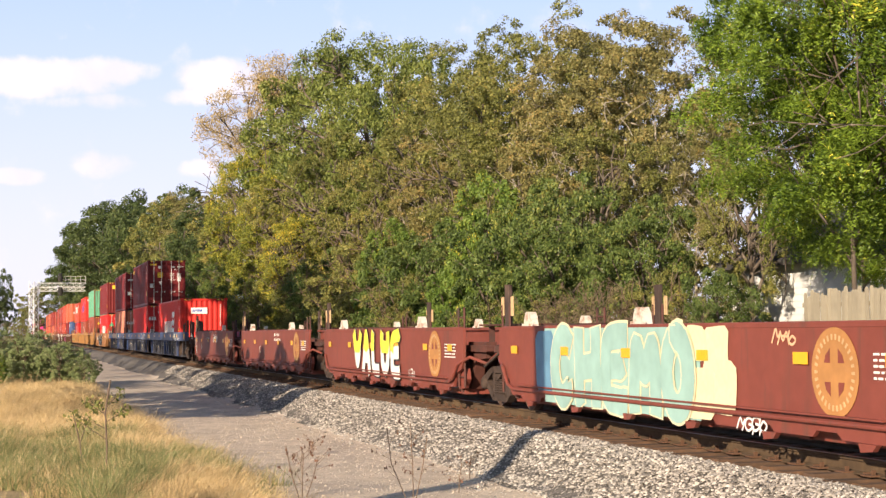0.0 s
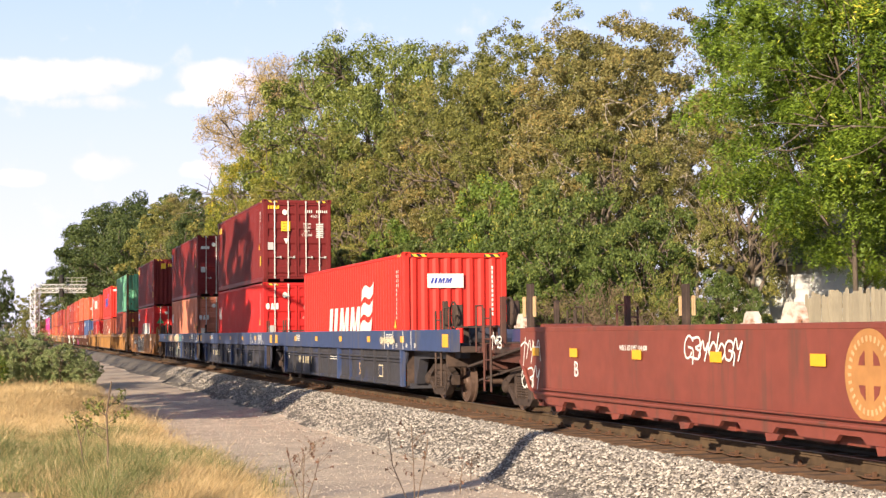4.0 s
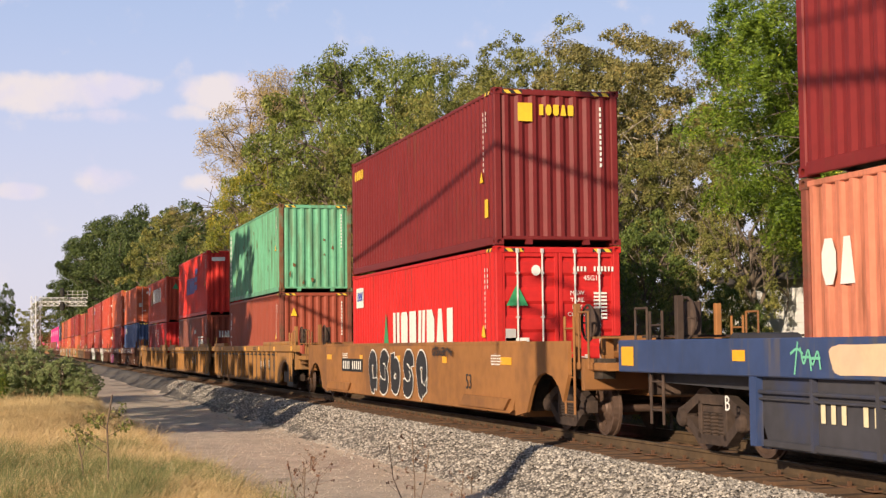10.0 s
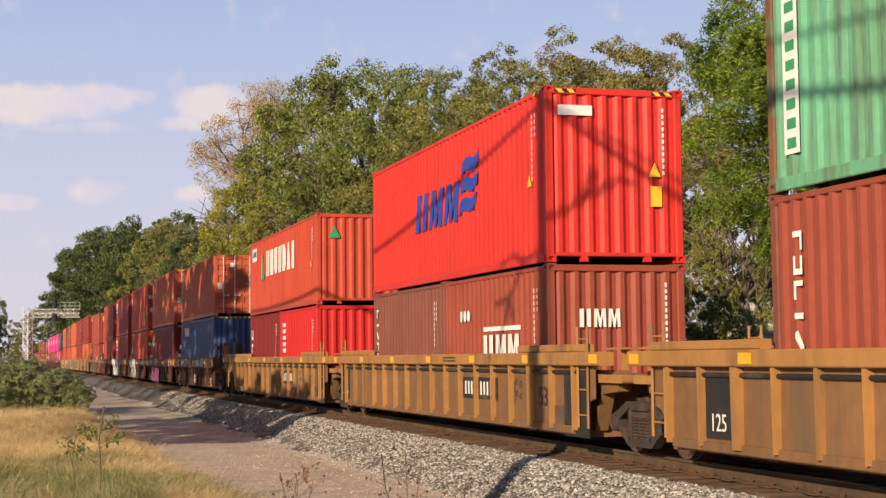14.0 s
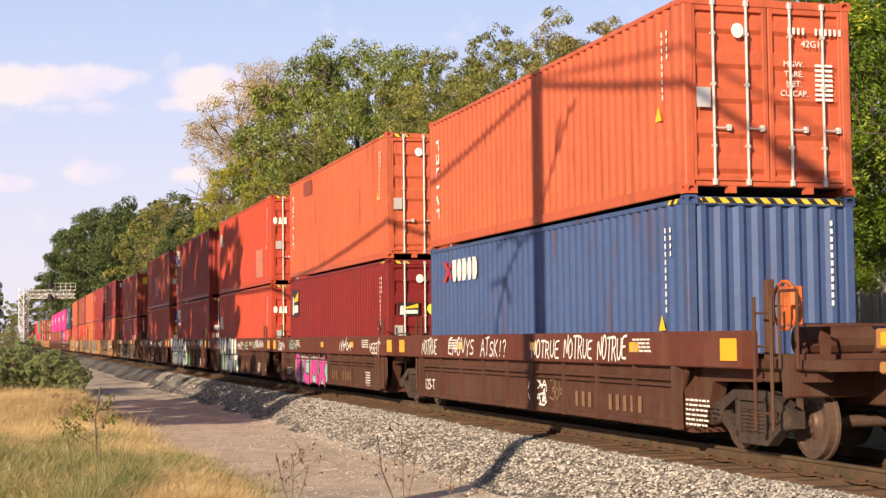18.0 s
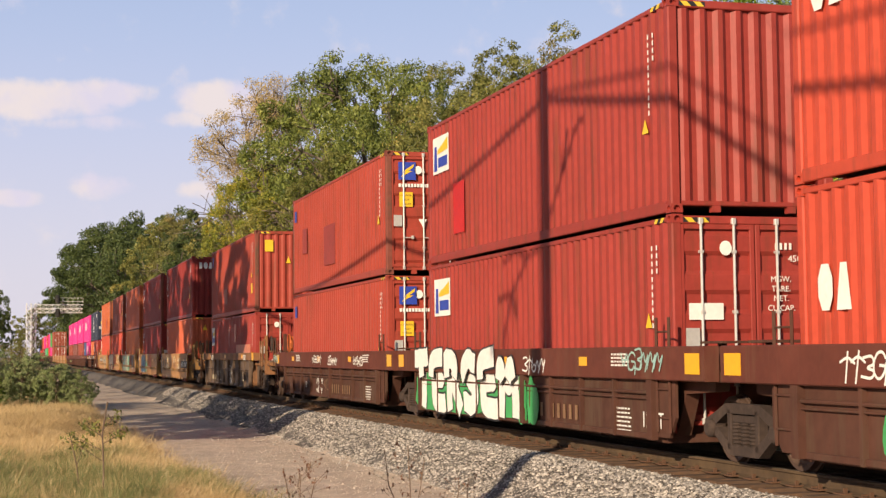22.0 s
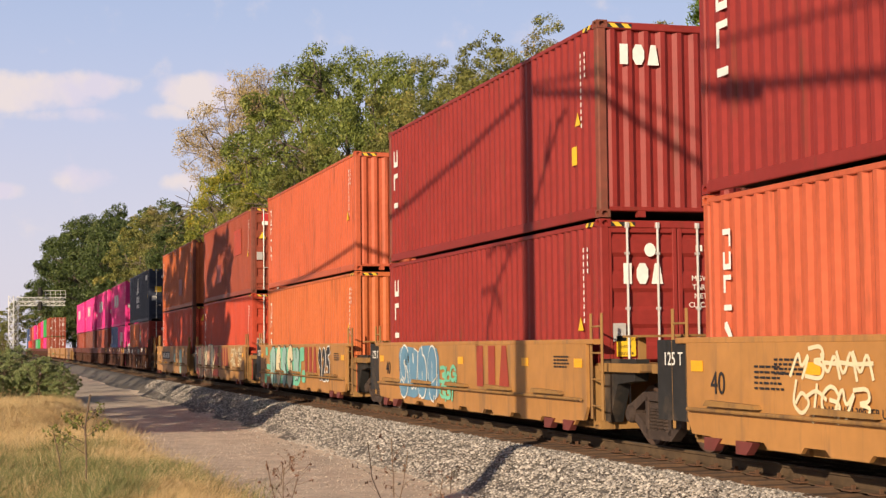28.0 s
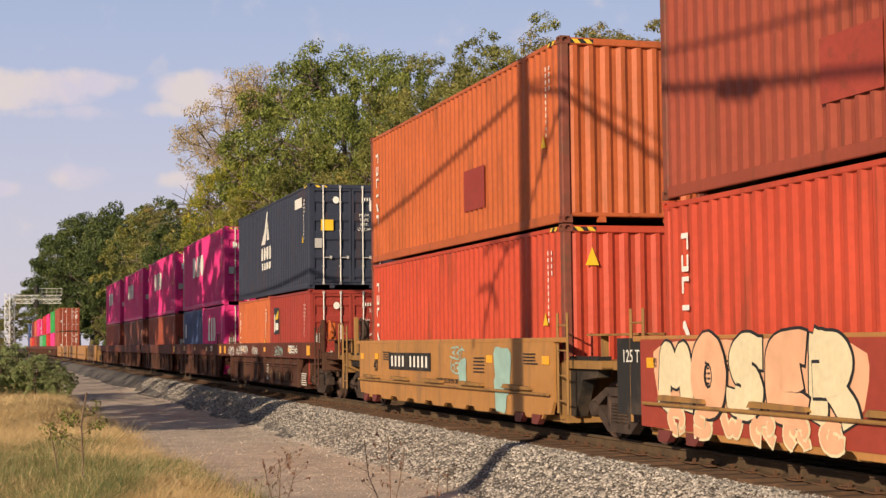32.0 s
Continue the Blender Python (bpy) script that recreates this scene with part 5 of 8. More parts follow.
LEAF = {
    "green": leaf_shader("green_leaves", (0.055, 0.082, 0.017), (0.26, 0.295, 0.065), (0.42, 0.37, 0.09), 0.25),
    "olive": leaf_shader("olive_leaves", (0.066, 0.078, 0.02), (0.27, 0.27, 0.07), (0.43, 0.33, 0.09), 0.28),
    "yellow": leaf_shader("yellow_green_leaves", (0.06, 0.09, 0.015), (0.31, 0.32, 0.05), (0.66, 0.48, 0.05), 0.32),
    "sparse": leaf_shader("golden_thin_leaves", (0.32, 0.23, 0.1), (0.48, 0.36, 0.16), (0.56, 0.42, 0.2), 0.4),
    "lime": leaf_shader("bright_green_leaves", (0.075, 0.14, 0.025), (0.2, 0.27, 0.045), (0.6, 0.5, 0.06), 0.12),
    "walnut": leaf_shader("bright_compound_leaves", (0.034, 0.072, 0.01), (0.25, 0.35, 0.034), (0.72, 0.62, 0.07), 0.17),
    "farwood": leaf_shader("distant_green_leaves", (0.034, 0.056, 0.018), (0.12, 0.155, 0.045), (0.2, 0.2, 0.07), 0.2),
    "sage": leaf_shader("grey_green_leaves", (0.15, 0.2, 0.075), (0.34, 0.39, 0.16), (0.5, 0.5, 0.28), 0.2),
    "ivy": leaf_shader("dark_green_vine_leaves", (0.04, 0.07, 0.017), (0.155, 0.205, 0.048), (0.3, 0.3, 0.07), 0.2),
    "dry": leaf_shader("dry_brush_leaves", (0.14, 0.105, 0.06), (0.27, 0.2, 0.11), (0.22, 0.21, 0.07), 0.3),
    "deadleaf": leaf_shader("curled_dead_leaves", (0.09, 0.045, 0.03), (0.2, 0.1, 0.06), (0.26, 0.16, 0.09), 0.3),
    "rustleaf": leaf_shader("rusty_autumn_leaves", (0.095, 0.09, 0.03), (0.29, 0.26, 0.088), (0.44, 0.3, 0.1), 0.3),
    "grass": leaf_shader("dry_golden_grass", (0.52, 0.36, 0.17), (0.74, 0.55, 0.28), (0.8, 0.66, 0.42), 0.3, 0.7),
    "browngrass": leaf_shader("brown_grass", (0.3, 0.2, 0.1), (0.46, 0.33, 0.16), (0.34, 0.33, 0.12), 0.3, 0.7),
    "greengrass": leaf_shader("green_grass", (0.09, 0.12, 0.04), (0.22, 0.24, 0.09), (0.5, 0.4, 0.18), 0.25, 0.7),
}
BARK = surface("grey_brown_bark", (0.13, 0.1, 0.075), 0.95, 0, 0.35, 8, 0.6, (0.22, 0.18, 0.14), 0.35, 2.0)
PALE_BARK = surface("pale_sycamore_bark", (0.42, 0.36, 0.28), 0.9, 0, 0.25, 5, 0.3, (0.2, 0.16, 0.11), 0.4, 1.5)
TWIG = surface("dry_twig", (0.16, 0.11, 0.075), 0.95, 0, 0.3, 10, 0.2)


def leaf_cloud(rng, centres, radii, per, size, droop=0.0, outward=0.9):
    """Small leaves scattered in clumps, thicker towards each clump's rim and mostly facing out of it."""
    n = len(centres) * per
    c = np.repeat(np.asarray(centres, float), per, axis=0)
    r = np.repeat(np.asarray(radii, float), per)
    d = rng.normal(size=(n, 3))
    d /= np.linalg.norm(d, axis=1)[:, None]
    p = c + d * (r * rng.uniform(0.15, 1.0, n) ** 0.5)[:, None] * np.array([1, 1, 0.8])
    face = d * outward + np.array([0, 0, 0.35]) + rng.normal(size=(n, 3)) * 0.5
    face /= np.linalg.norm(face, axis=1)[:, None]
    a = np.cross(face, rng.normal(size=(n, 3))) + np.array([0, 0, -droop])
    a /= np.linalg.norm(a, axis=1)[:, None] + 1e-9
    b = np.cross(face, a)
    s = (size * rng.uniform(0.6, 1.35, n))[:, None]
    v = np.stack([p - a * s, p + a * s * 0.7 + b * s * 0.62, p + a * s * 0.7 - b * s * 0.62], axis=1).reshape(-1, 3)
    return v, np.arange(3 * n).reshape(-1, 3)


def frond_cloud(rng, centres, radii, per, leaflets, size):
    """Compound leaves: drooping stalks with paired leaflets."""
    n = len(centres) * per
    c = np.repeat(np.asarray(centres, float), per, axis=0)
    r = np.repeat(np.asarray(radii, float), per)
    d = rng.normal(size=(n, 3))
    d[:, 2] = d[:, 2] * 0.5 + 0.15
    d /= np.linalg.norm(d, axis=1)[:, None]
    base = c + d * (r * rng.uniform(0.1, 0.9, n) ** 0.5)[:, None]
    out = d + np.array([0, 0, -0.55]) + rng.normal(size=(n, 3)) * 0.25
    out /= np.linalg.norm(out, axis=1)[:, None]
    side = np.cross(out, np.array([0, 0, 1.0]) + 0.3 * rng.normal(size=(n, 3)))
    side /= np.linalg.norm(side, axis=1)[:, None] + 1e-9
    length = size * 6 * rng.uniform(0.6, 1.25, n)
    verts = []
    for k in range(leaflets):
        u = (k // 2 + 0.6) / (leaflets / 2) + rng.uniform(-0.06, 0.06, n)
        s = 1 if k % 2 else -1
        q = base + out * (length * u)[:, None] + np.array([0, 0, -0.25]) * (length * u * u)[:, None]
        dirv = side * s + out * 0.5 + rng.normal(size=(n, 3)) * 0.25
        dirv /= np.linalg.norm(dirv, axis=1)[:, None]
        w = out * 0.9 + 0.35 * rng.normal(size=(n, 3))
        w /= np.linalg.norm(w, axis=1)[:, None] + 1e-9
        L = size * 1.9
        verts.append(np.stack([q - w * size * 0.3, q + w * size * 0.5, q + dirv * L], axis=1))
    v = np.stack(verts, axis=1).reshape(-1, 3)
    return v, np.arange(len(v)).reshape(-1, 3)


def limbs(rng, g, a, d, length, r, depth, tips, spread=0.75):
    """A forking, slightly crooked limb of tapered pieces; collects the tips of its twigs."""
    p, d = Vector(a), Vector(d).normalized()
    steps = 3
    for k in range(steps):
        q = p + d * length / steps
        g.tube(p, q, r * (1 - 0.22 * k / steps), r * (1 - 0.22 * (k + 1) / steps), n=6 if r > 0.06 else 4)
        p = q
        d = (d + Vector(rng.normal(size=3)) * 0.16).normalized()
        if depth > 0 and k >= 1:
            for _ in range(2):
                side = (d + Vector(rng.normal(size=3)) * spread + Vector((0, 0, 0.15))).normalized()
                limbs(rng, g, p, side, length * rng.uniform(0.5, 0.75), r * 0.55, depth - 1, tips, spread)
    tips.append(tuple(p))


def tree_model(seed, kind, bark=BARK, height=10.0, width=3.0, crown_from=0.2, clumps=120, per=110, leaf=0.12, clump_r=0.75, gap=0.0, depth=2, lean=0.0, all_tips=False, girth=0.018, apart=1.25, sprays=11, flat=0.8):
    """Meshes of one tree form: tapered trunk with limbs, and a lumpy crown with an uneven outline."""
    rng = np.random.default_rng(seed)
    g, tips = Geo(), []
    top = Vector((lean * height, 0, height * 0.62))
    pts = [Vector((0, 0, -0.3)), Vector((0.05 * width, 0.02, height * 0.2)), top * 0.65 + Vector((0.1, 0.1, 0)), top]
    radius = height * girth
    for k in range(3):
        g.tube(pts[k], pts[k + 1], radius * (1.25 - 0.3 * k), radius * (1.25 - 0.3 * (k + 1)), n=8)
    for i in range(9):
        u = 0.3 + 0.7 * (i + 0.5) / 9
        p = pts[1].lerp(top, (u - 0.2) / 0.8)
        ang = i * 2.4 + rng.uniform(0, 0.6)
        d = Vector((math.cos(ang), math.sin(ang), 0.55 + 0.8 * u))
        limbs(rng, g, p, d, width * (0.85 - 0.2 * u), radius * 0.45, depth, tips)
    trunk = g.mesh("trunk", bark, True)
    centres, radii = [], []
    lobes = [(rng.uniform(0, math.tau), rng.uniform(-0.7, 0.9), rng.uniform(0.8, 1.2)) for _ in range(9)]
    boughs, tries = [], 0
    while len(boughs) < clumps and tries < clumps * 30:
        tries += 1
        z = rng.uniform(-1, 1)
        ang = rng.uniform(0, math.tau)
        shell = rng.uniform(0.8, 1.05) if rng.uniform() < 0.8 else rng.uniform(0.35, 0.6)
        best = 0.66
        for la, lz, lr in lobes:
            near = max(0.0, 1 - (abs((ang - la + math.pi) % math.tau - math.pi) / 0.9) ** 2) * max(0.0, 1 - (abs(z - lz) / 0.6) ** 2)
            best = max(best, 0.66 + near * (lr - 0.66))
        prof = max(0.0, 1 - abs(z) ** 2.4) ** 0.5 * (1.0 if z > -0.3 else 1.0 - 0.25 * (-0.3 - z))
        rr = width * prof * shell * best
        zz = height * (crown_from + (1 - crown_from) * (z * shell * (0.85 + 0.15 * best) + 1) / 2)
        c = Vector((lean * zz + rr * math.cos(ang), rr * math.sin(ang), zz))
        r = clump_r * rng.uniform(0.65, 1.25)
        if any((c - o).length < apart * max(r, q) for o, q in boughs):
            continue
        if rng.uniform() < gap and noise.noise(c * 0.7 + Vector((seed, 0, 0))) < 0.1:
            continue
        boughs.append((c, r))
    # each bough carries smaller sprays on its outer and upper side
    for c, r in boughs:
        out = Vector((c.x - lean * c.z, c.y, 0)).normalized() * 0.75 + Vector((0, 0, 0.55))
        for _ in range(sprays):
            d = (Vector(rng.normal(size=3)).normalized() + out * 0.75).normalized()
            centres.append((c.x + d.x * r * 0.75, c.y + d.y * r * 0.75, c.z + d.z * r * 0.75 * flat))
            radii.append(r * rng.uniform(0.28, 0.5))
    for tp in tips[:: 1 if all_tips else max(1, len(tips) // 30)]:
        if tp[2] < height * crown_from:
            continue
        centres.append(tp)
        radii.append(clump_r * (0.7 if all_tips else 0.35))
    return trunk, centres, radii, per, leaf, kind, rng, seed


def crown_mesh(model, fronds=False):
    trunk, centres, radii, per, leaf, kind, rng, seed = model
    v, f = frond_cloud(rng, centres, radii, per, 8, leaf) if fronds else leaf_cloud(rng, centres, radii, per, leaf)
    ob = add_mesh("crown", v, f, LEAF[kind], "", category="")
    me = ob.data
    bpy.data.objects.remove(ob)
    return trunk, me


MODELS = {
    "oak": crown_mesh(tree_model(1, "green", width=3.2, clumps=84, per=58, leaf=0.052, clump_r=0.78, apart=0.95)),
    "oak_round": crown_mesh(tree_model(2, "green", width=3.6, crown_from=0.12, clumps=94, per=58, leaf=0.052, clump_r=0.82, apart=0.95)),
    "oak_far": crown_mesh(tree_model(14, "farwood", width=3.5, crown_from=0.1, clumps=80, per=40, leaf=0.085, clump_r=0.85, depth=1, apart=0.95)),
    "olive": crown_mesh(tree_model(3, "olive", width=2.8, crown_from=0.1, clumps=90, per=44, leaf=0.042, clump_r=0.52, gap=0.3, depth=2, sprays=12, apart=1.05)),
    "olive_far": crown_mesh(tree_model(15, "olive", width=2.8, crown_from=0.1, clumps=60, per=36, leaf=0.07, clump_r=0.65, gap=0.3, depth=1)),
    "olive_tall": crown_mesh(tree_model(4, "olive", PALE_BARK, width=2.3, crown_from=0.3, clumps=74, per=44, leaf=0.042, clump_r=0.56, gap=0.35, depth=2, girth=0.009, apart=1.05)),
    "rust": crown_mesh(tree_model(5, "rustleaf", PALE_BARK, width=2.6, crown_from=0.15, clumps=110, per=46, leaf=0.04, clump_r=0.52, gap=0.3, depth=2, girth=0.008, apart=1.0)),
    "sparse": crown_mesh(tree_model(6, "sparse", width=2.1, crown_from=0.5, clumps=0, per=170, leaf=0.026, clump_r=0.4, depth=2, all_tips=True, girth=0.009)),
    "yellow": crown_mesh(tree_model(7, "yellow", width=2.7, crown_from=0.05, clumps=90, per=56, leaf=0.052, clump_r=0.7, apart=0.95)),
    "lime": crown_mesh(tree_model(8, "lime", width=3.0, crown_from=0.05, clumps=62, per=52, leaf=0.085, clump_r=0.8, depth=1)),
    "ivy": crown_mesh(tree_model(9, "ivy", width=4.4, crown_from=0.0, clumps=70, per=46, leaf=0.09, clump_r=1.05, depth=1)),
    "scrub": crown_mesh(tree_model(10, "olive", TWIG, width=4.4, crown_from=0.0, clumps=90, per=34, leaf=0.075, clump_r=0.85, gap=0.3)),
    "sage": crown_mesh(tree_model(16, "sage", TWIG, width=5.0, crown_from=0.0, clumps=70, per=32, leaf=0.14, clump_r=1.1, gap=0.2)),
    "brush": crown_mesh(tree_model(11, "dry", TWIG, width=5.0, crown_from=0.0, clumps=60, per=22, leaf=0.06, clump_r=1.0, gap=0.4)),
    "walnut": crown_mesh(tree_model(12, "walnut", width=4.0, crown_from=0.3, clumps=72, per=20, leaf=0.05, clump_r=0.78, gap=0.2, depth=2, girth=0.009, sprays=12, flat=0.5, apart=1.05), True),
    "high": crown_mesh(tree_model(13, "green", width=2.6, crown_from=0.52, clumps=56, per=36, leaf=0.1, clump_r=0.62, depth=1)),
}
TREE_WORDS = {
    "oak_far": ("tree", "dense green tree in the distant wood", "tree"), "olive_far": ("tree", "olive-green tree in the distant wood", "tree"),
    "sage": ("bush", "grey-green leafy bush on the verge", "bush"),
    "high": ("tree", "tall green tree with a bare lower trunk", "tree"),
    "oak": ("tree", "broad green tree with a lumpy dense crown", "tree"), "oak_round": ("tree", "round-crowned dark green tree", "tree"), "olive": ("tree", "olive-green tree with thinning leaves", "tree"),
    "olive_tall": ("tree", "tall pale-barked tree with olive leaves", "tree"), "rust": ("tree", "autumn-tinted tree with pale bare branches", "tree"), "sparse": ("tree", "thin golden tree with mostly bare limbs", "tree"),
    "yellow": ("tree", "yellow-green tree leafed to the ground", "tree"), "lime": ("bush", "bright green leafy bush", "bush"), "ivy": ("bush", "dark green vine-covered bush", "bush"), "scrub": ("bush", "olive scrubby bush with fine twigs", "bush"),
    "brush": ("bush", "dry brown brush beside the line", "bush"), "walnut": ("tree", "bright green tree with drooping compound leaves", "tree")}


def plant(model, x, y, height, wide=1.0, turn=0.0, z=None):
    name, label, cat = TREE_WORDS[model]
    root = thing(name, label, cat, pose(x, y, ground_z(x, y) if z is None else z, 0, 0, turn), "trees along the line")
    k = height / 10.0
    root.scale = (k * wide, k * wide, k)
    part("trunk", MODELS[model][0], None, root)
    part("crown", MODELS[model][1], None, root)
    return root


# far row to near row: model, x, y, height, width factor
WOODS = [
    ("oak_far", 17, 330, 25, 1.0), ("oak_far", 20, 300, 26, 1.0), ("oak_far", 16.6, 262, 23, 1.1), ("oak_far", 16, 285, 23, 1.1), ("oak_far", 20, 236, 22.5, 1.0), ("oak_far", 17, 215, 19, 1.0), ("oak_far", 22, 200, 20, 1.0),
    ("olive_far", 18, 186, 18, 1.0), ("rust", 19, 170, 17.5, 1.1), ("olive_far", 16, 160, 14, 1.0), ("oak_far", 17, 140, 13, 1.0), ("olive_far", 18, 128, 14, 1.0), ("ivy", 14.5, 118, 8, 0.8), ("oak_far", 30, 360, 27, 1.2),
    ("olive_far", 6, 420, 15, 1.3), ("oak_far", 16, 450, 18, 1.4), ("olive_far", 28, 420, 24, 1.3),
    ("sparse", 19.4, 118, 29.5, 0.95), ("sparse", 20.8, 120, 28, 0.9),
    ("yellow", 16.2, 107, 15.4, 0.72), ("yellow", 16.5, 97, 13, 0.85), ("olive", 19, 112, 16, 0.9),
    ("oak", 20.5, 101, 20.5, 0.9), ("oak_round", 21, 89, 19.3, 0.85), ("oak", 21.5, 82, 17.8, 0.75), ("olive", 18, 83, 13.2, 0.9), ("olive", 17, 93, 12.5, 0.9),
    ("olive_tall", 22, 76, 15.9, 1.0), ("olive_tall", 22.5, 71, 15.3, 1.0), ("olive", 20, 72, 13, 1.0), ("olive", 17.5, 74, 10.8, 1.0), ("rust", 18, 65, 10.5, 1.0),
    ("olive_tall", 22, 65, 15.5, 0.95), ("olive_tall", 22, 60.5, 14.8, 0.95), ("olive", 19.5, 61, 12.6, 1.0), ("rust", 21.5, 55.5, 14.2, 1.0), ("rust", 22.5, 51, 13.6, 0.95), ("rust", 19, 52, 11, 1.0), ("olive", 18, 56, 9.2, 1.0),
    ("rust", 22, 46.5, 9.0, 0.9), ("olive", 18.5, 46.5, 8.6, 1.0), ("olive", 21.5, 42, 8, 0.8), ("olive_far", 26, 62, 14, 1.2), ("olive_far", 28, 50, 12, 1.1),
    ("lime", 15.8, 49.8, 7.6, 0.75), ("lime", 15.4, 62, 7.0, 0.7), ("yellow", 15.5, 84, 9, 1.0),
    ("walnut", 19.6, 32.6, 11.2, 0.76), ("walnut", 20.7, 31.2, 13.4, 0.8), ("walnut", 22.0, 36.5, 9.6, 0.7), ("walnut", 21.4, 27.6, 12.5, 0.85),
]
SHRUBS = [
    ("ivy", 15.2, 100, 5.5, 1.0), ("scrub", 14.6, 92, 5, 1.0), ("scrub", 15.0, 85, 6, 1.0), ("scrub", 14.8, 78, 6, 1.0), ("ivy", 15.4, 73, 6, 0.9), ("scrub", 14.8, 68, 5.6, 1.0), ("scrub", 15.6, 64, 7, 0.9),
    ("ivy", 15.0, 59, 5.6, 0.9), ("scrub", 14.4, 56, 4.4, 0.9), ("ivy", 15.8, 53.5, 6.2, 0.8), ("lime", 14.6, 50.5, 4.6, 0.9), ("ivy", 15.2, 46.5, 5.6, 0.8), ("ivy", 16.2, 44, 6.6, 0.75), ("scrub", 14.4, 45.5, 3.2, 1.0),
    ("ivy", 15.4, 41.5, 5.2, 0.8), ("scrub", 14.6, 40.5, 3.4, 0.9), ("ivy", 16.6, 38.8, 5.4, 0.75), ("brush", 14.2, 38.5, 3.0, 0.8), ("brush", 14.5, 36.0, 3.3, 0.8), ("brush", 14.0, 34.2, 2.6, 0.9), ("scrub", 15.8, 35.6, 3.6, 0.8),
    ("brush", 14.4, 32.2, 2.6, 0.9), ("ivy", 16.2, 33.0, 3.4, 0.7), ("brush", 14.6, 29.5, 2.0, 0.9), ("scrub", 14.4, 74, 3.6, 1.0), ("brush", 13.8, 62, 2.4, 1.0), ("brush", 13.9, 52, 2.3, 1.0), ("brush", 13.9, 46, 2.2, 1.0), ("brush", 14.0, 42, 2.3, 1.0),
    ("scrub", 14.2, 110, 4.5, 1.0), ("ivy", 14.6, 130, 6, 1.0), ("scrub", 14.8, 145, 6, 1.0), ("ivy", 15, 165, 7, 1.0), ("scrub", 14.8, 185, 7, 1.0),
    # verge on the camera's side
    ("sage", 0.5, 65.5, 1.9, 1.1), ("sage", 1.9, 65, 1.7, 1.1), ("sage", -0.7, 67, 2.2, 1.1), ("sage", 2.9, 64, 1.1, 1.1), ("sage", 0.9, 68.5, 2.1, 1.1), ("lime", -0.6, 63.5, 1.5, 1.0), ("sage", 2.6, 68, 1.6, 1.0),
    ("oak_far", -1.4, 150, 8.2, 0.6), ("oak_far", -4.5, 160, 9, 0.8), ("scrub", 0.6, 132, 3.2, 0.8), ("olive_far", 1.2, 200, 5, 0.8),
    # trees beside the camera whose shade falls across the gravel and the train
    ("high", -4.1, 33.0, 6.6, 1.3), ("high", -4.0, 37.0, 6.8, 1.3), ("high", -3.9, 41.5, 6.6, 1.3), ("high", -4.0, 46.0, 6.8, 1.3), ("high", -5.2, 46.5, 12.5, 0.9), ("high", -7.0, 52, 15.5, 0.8), ("high", -7.4, 58, 15.5, 0.75),  ("high", -6.0, 69, 13.5, 0.85), ("high", -6.4, 75, 15.5, 0.85), ("high", -6.2, 82, 15.5, 0.9), ("high", -7.0, 91, 16, 0.95), ("high", -7.5, 100, 16, 0.95), ("high", -9, 112, 17, 1.0),
]
spin = random.Random(17)
for row in WOODS + SHRUBS:
    plant(*row, turn=spin.uniform(0, 360))


# ---- grass and weeds of the verge ----
def blades(name, label, mat, tufts, per, place, height, width, seed, lean=0.35, spread=0.1):
    """Grass in tufts of bent two-piece blades, in one mesh; tufts stand taller where the soil is better."""
    rng = np.random.default_rng(seed)
    pts = []
    while len(pts) < tufts:
        q = place(rng)
        if q is None:
            continue
        x, y = q
        pts.append((x, y, ground_z(x, y), 0.75 + 0.6 * lump(x, y, 0.8, 61) + 0.35 * lump(x, y, 2.6, 63)))
    base = np.repeat(np.array(pts), per, axis=0)
    n = tufts * per
    off = rng.normal(0, spread, (n, 2))
    p = base[:, :3] + np.column_stack([off, np.full(n, -0.02)])
    h = (height * np.clip(base[:, 3], 0.3, 1.5) * rng.uniform(0.45, 1.3, n))[:, None]
    ang = rng.uniform(0, math.tau, n)
    side = np.stack([np.cos(ang), np.sin(ang), np.zeros(n)], 1) * width
    bend = rng.normal(0, lean, (n, 3)) * np.array([1, 1, 0]) + np.column_stack([off * 2.2, np.zeros(n)]) + np.array([0.16, 0.05, 0])
    mid = p + np.array([0, 0, 0.55]) * h + bend * h * 0.35
    tip = p + np.array([0, 0, 0.93]) * h + bend * h * 1.0
    v = np.stack([p - side, p + side, mid, mid - side * 0.6 + (p - mid) * 0.1, mid + side * 0.6 + (p - mid) * 0.1, tip], 1).reshape(-1, 3)
    f = np.arange(6 * n).reshape(-1, 3)
    add_mesh(name, v, f, mat, label, category="grass")


def verge(r):
    y = near_y(r, 17, 88)
    x = r.uniform(-3.0, 4.0)
    if x > 2.9 + 0.5 * lump(x, y, 0.5, 5) + 0.5 * lump(x, y, 1.9, 6) + 0.3 * r.normal() or x < -0.02 * y - 1.2:
        return None
    if y < 24 and x < 0.9 and lump(x, y, 0.9, 31) > -0.25 and y < 22.3:
        return None
    return x, y


def green_patch(r):
    q = verge(r)
    if q is None or q[1] > 31 or lump(q[0], q[1], 0.6, 41) < -0.3 + abs(q[1] - 24) * 0.05 + 0.12 * max(0.0, q[0] - 1.2):
        return None
    return q


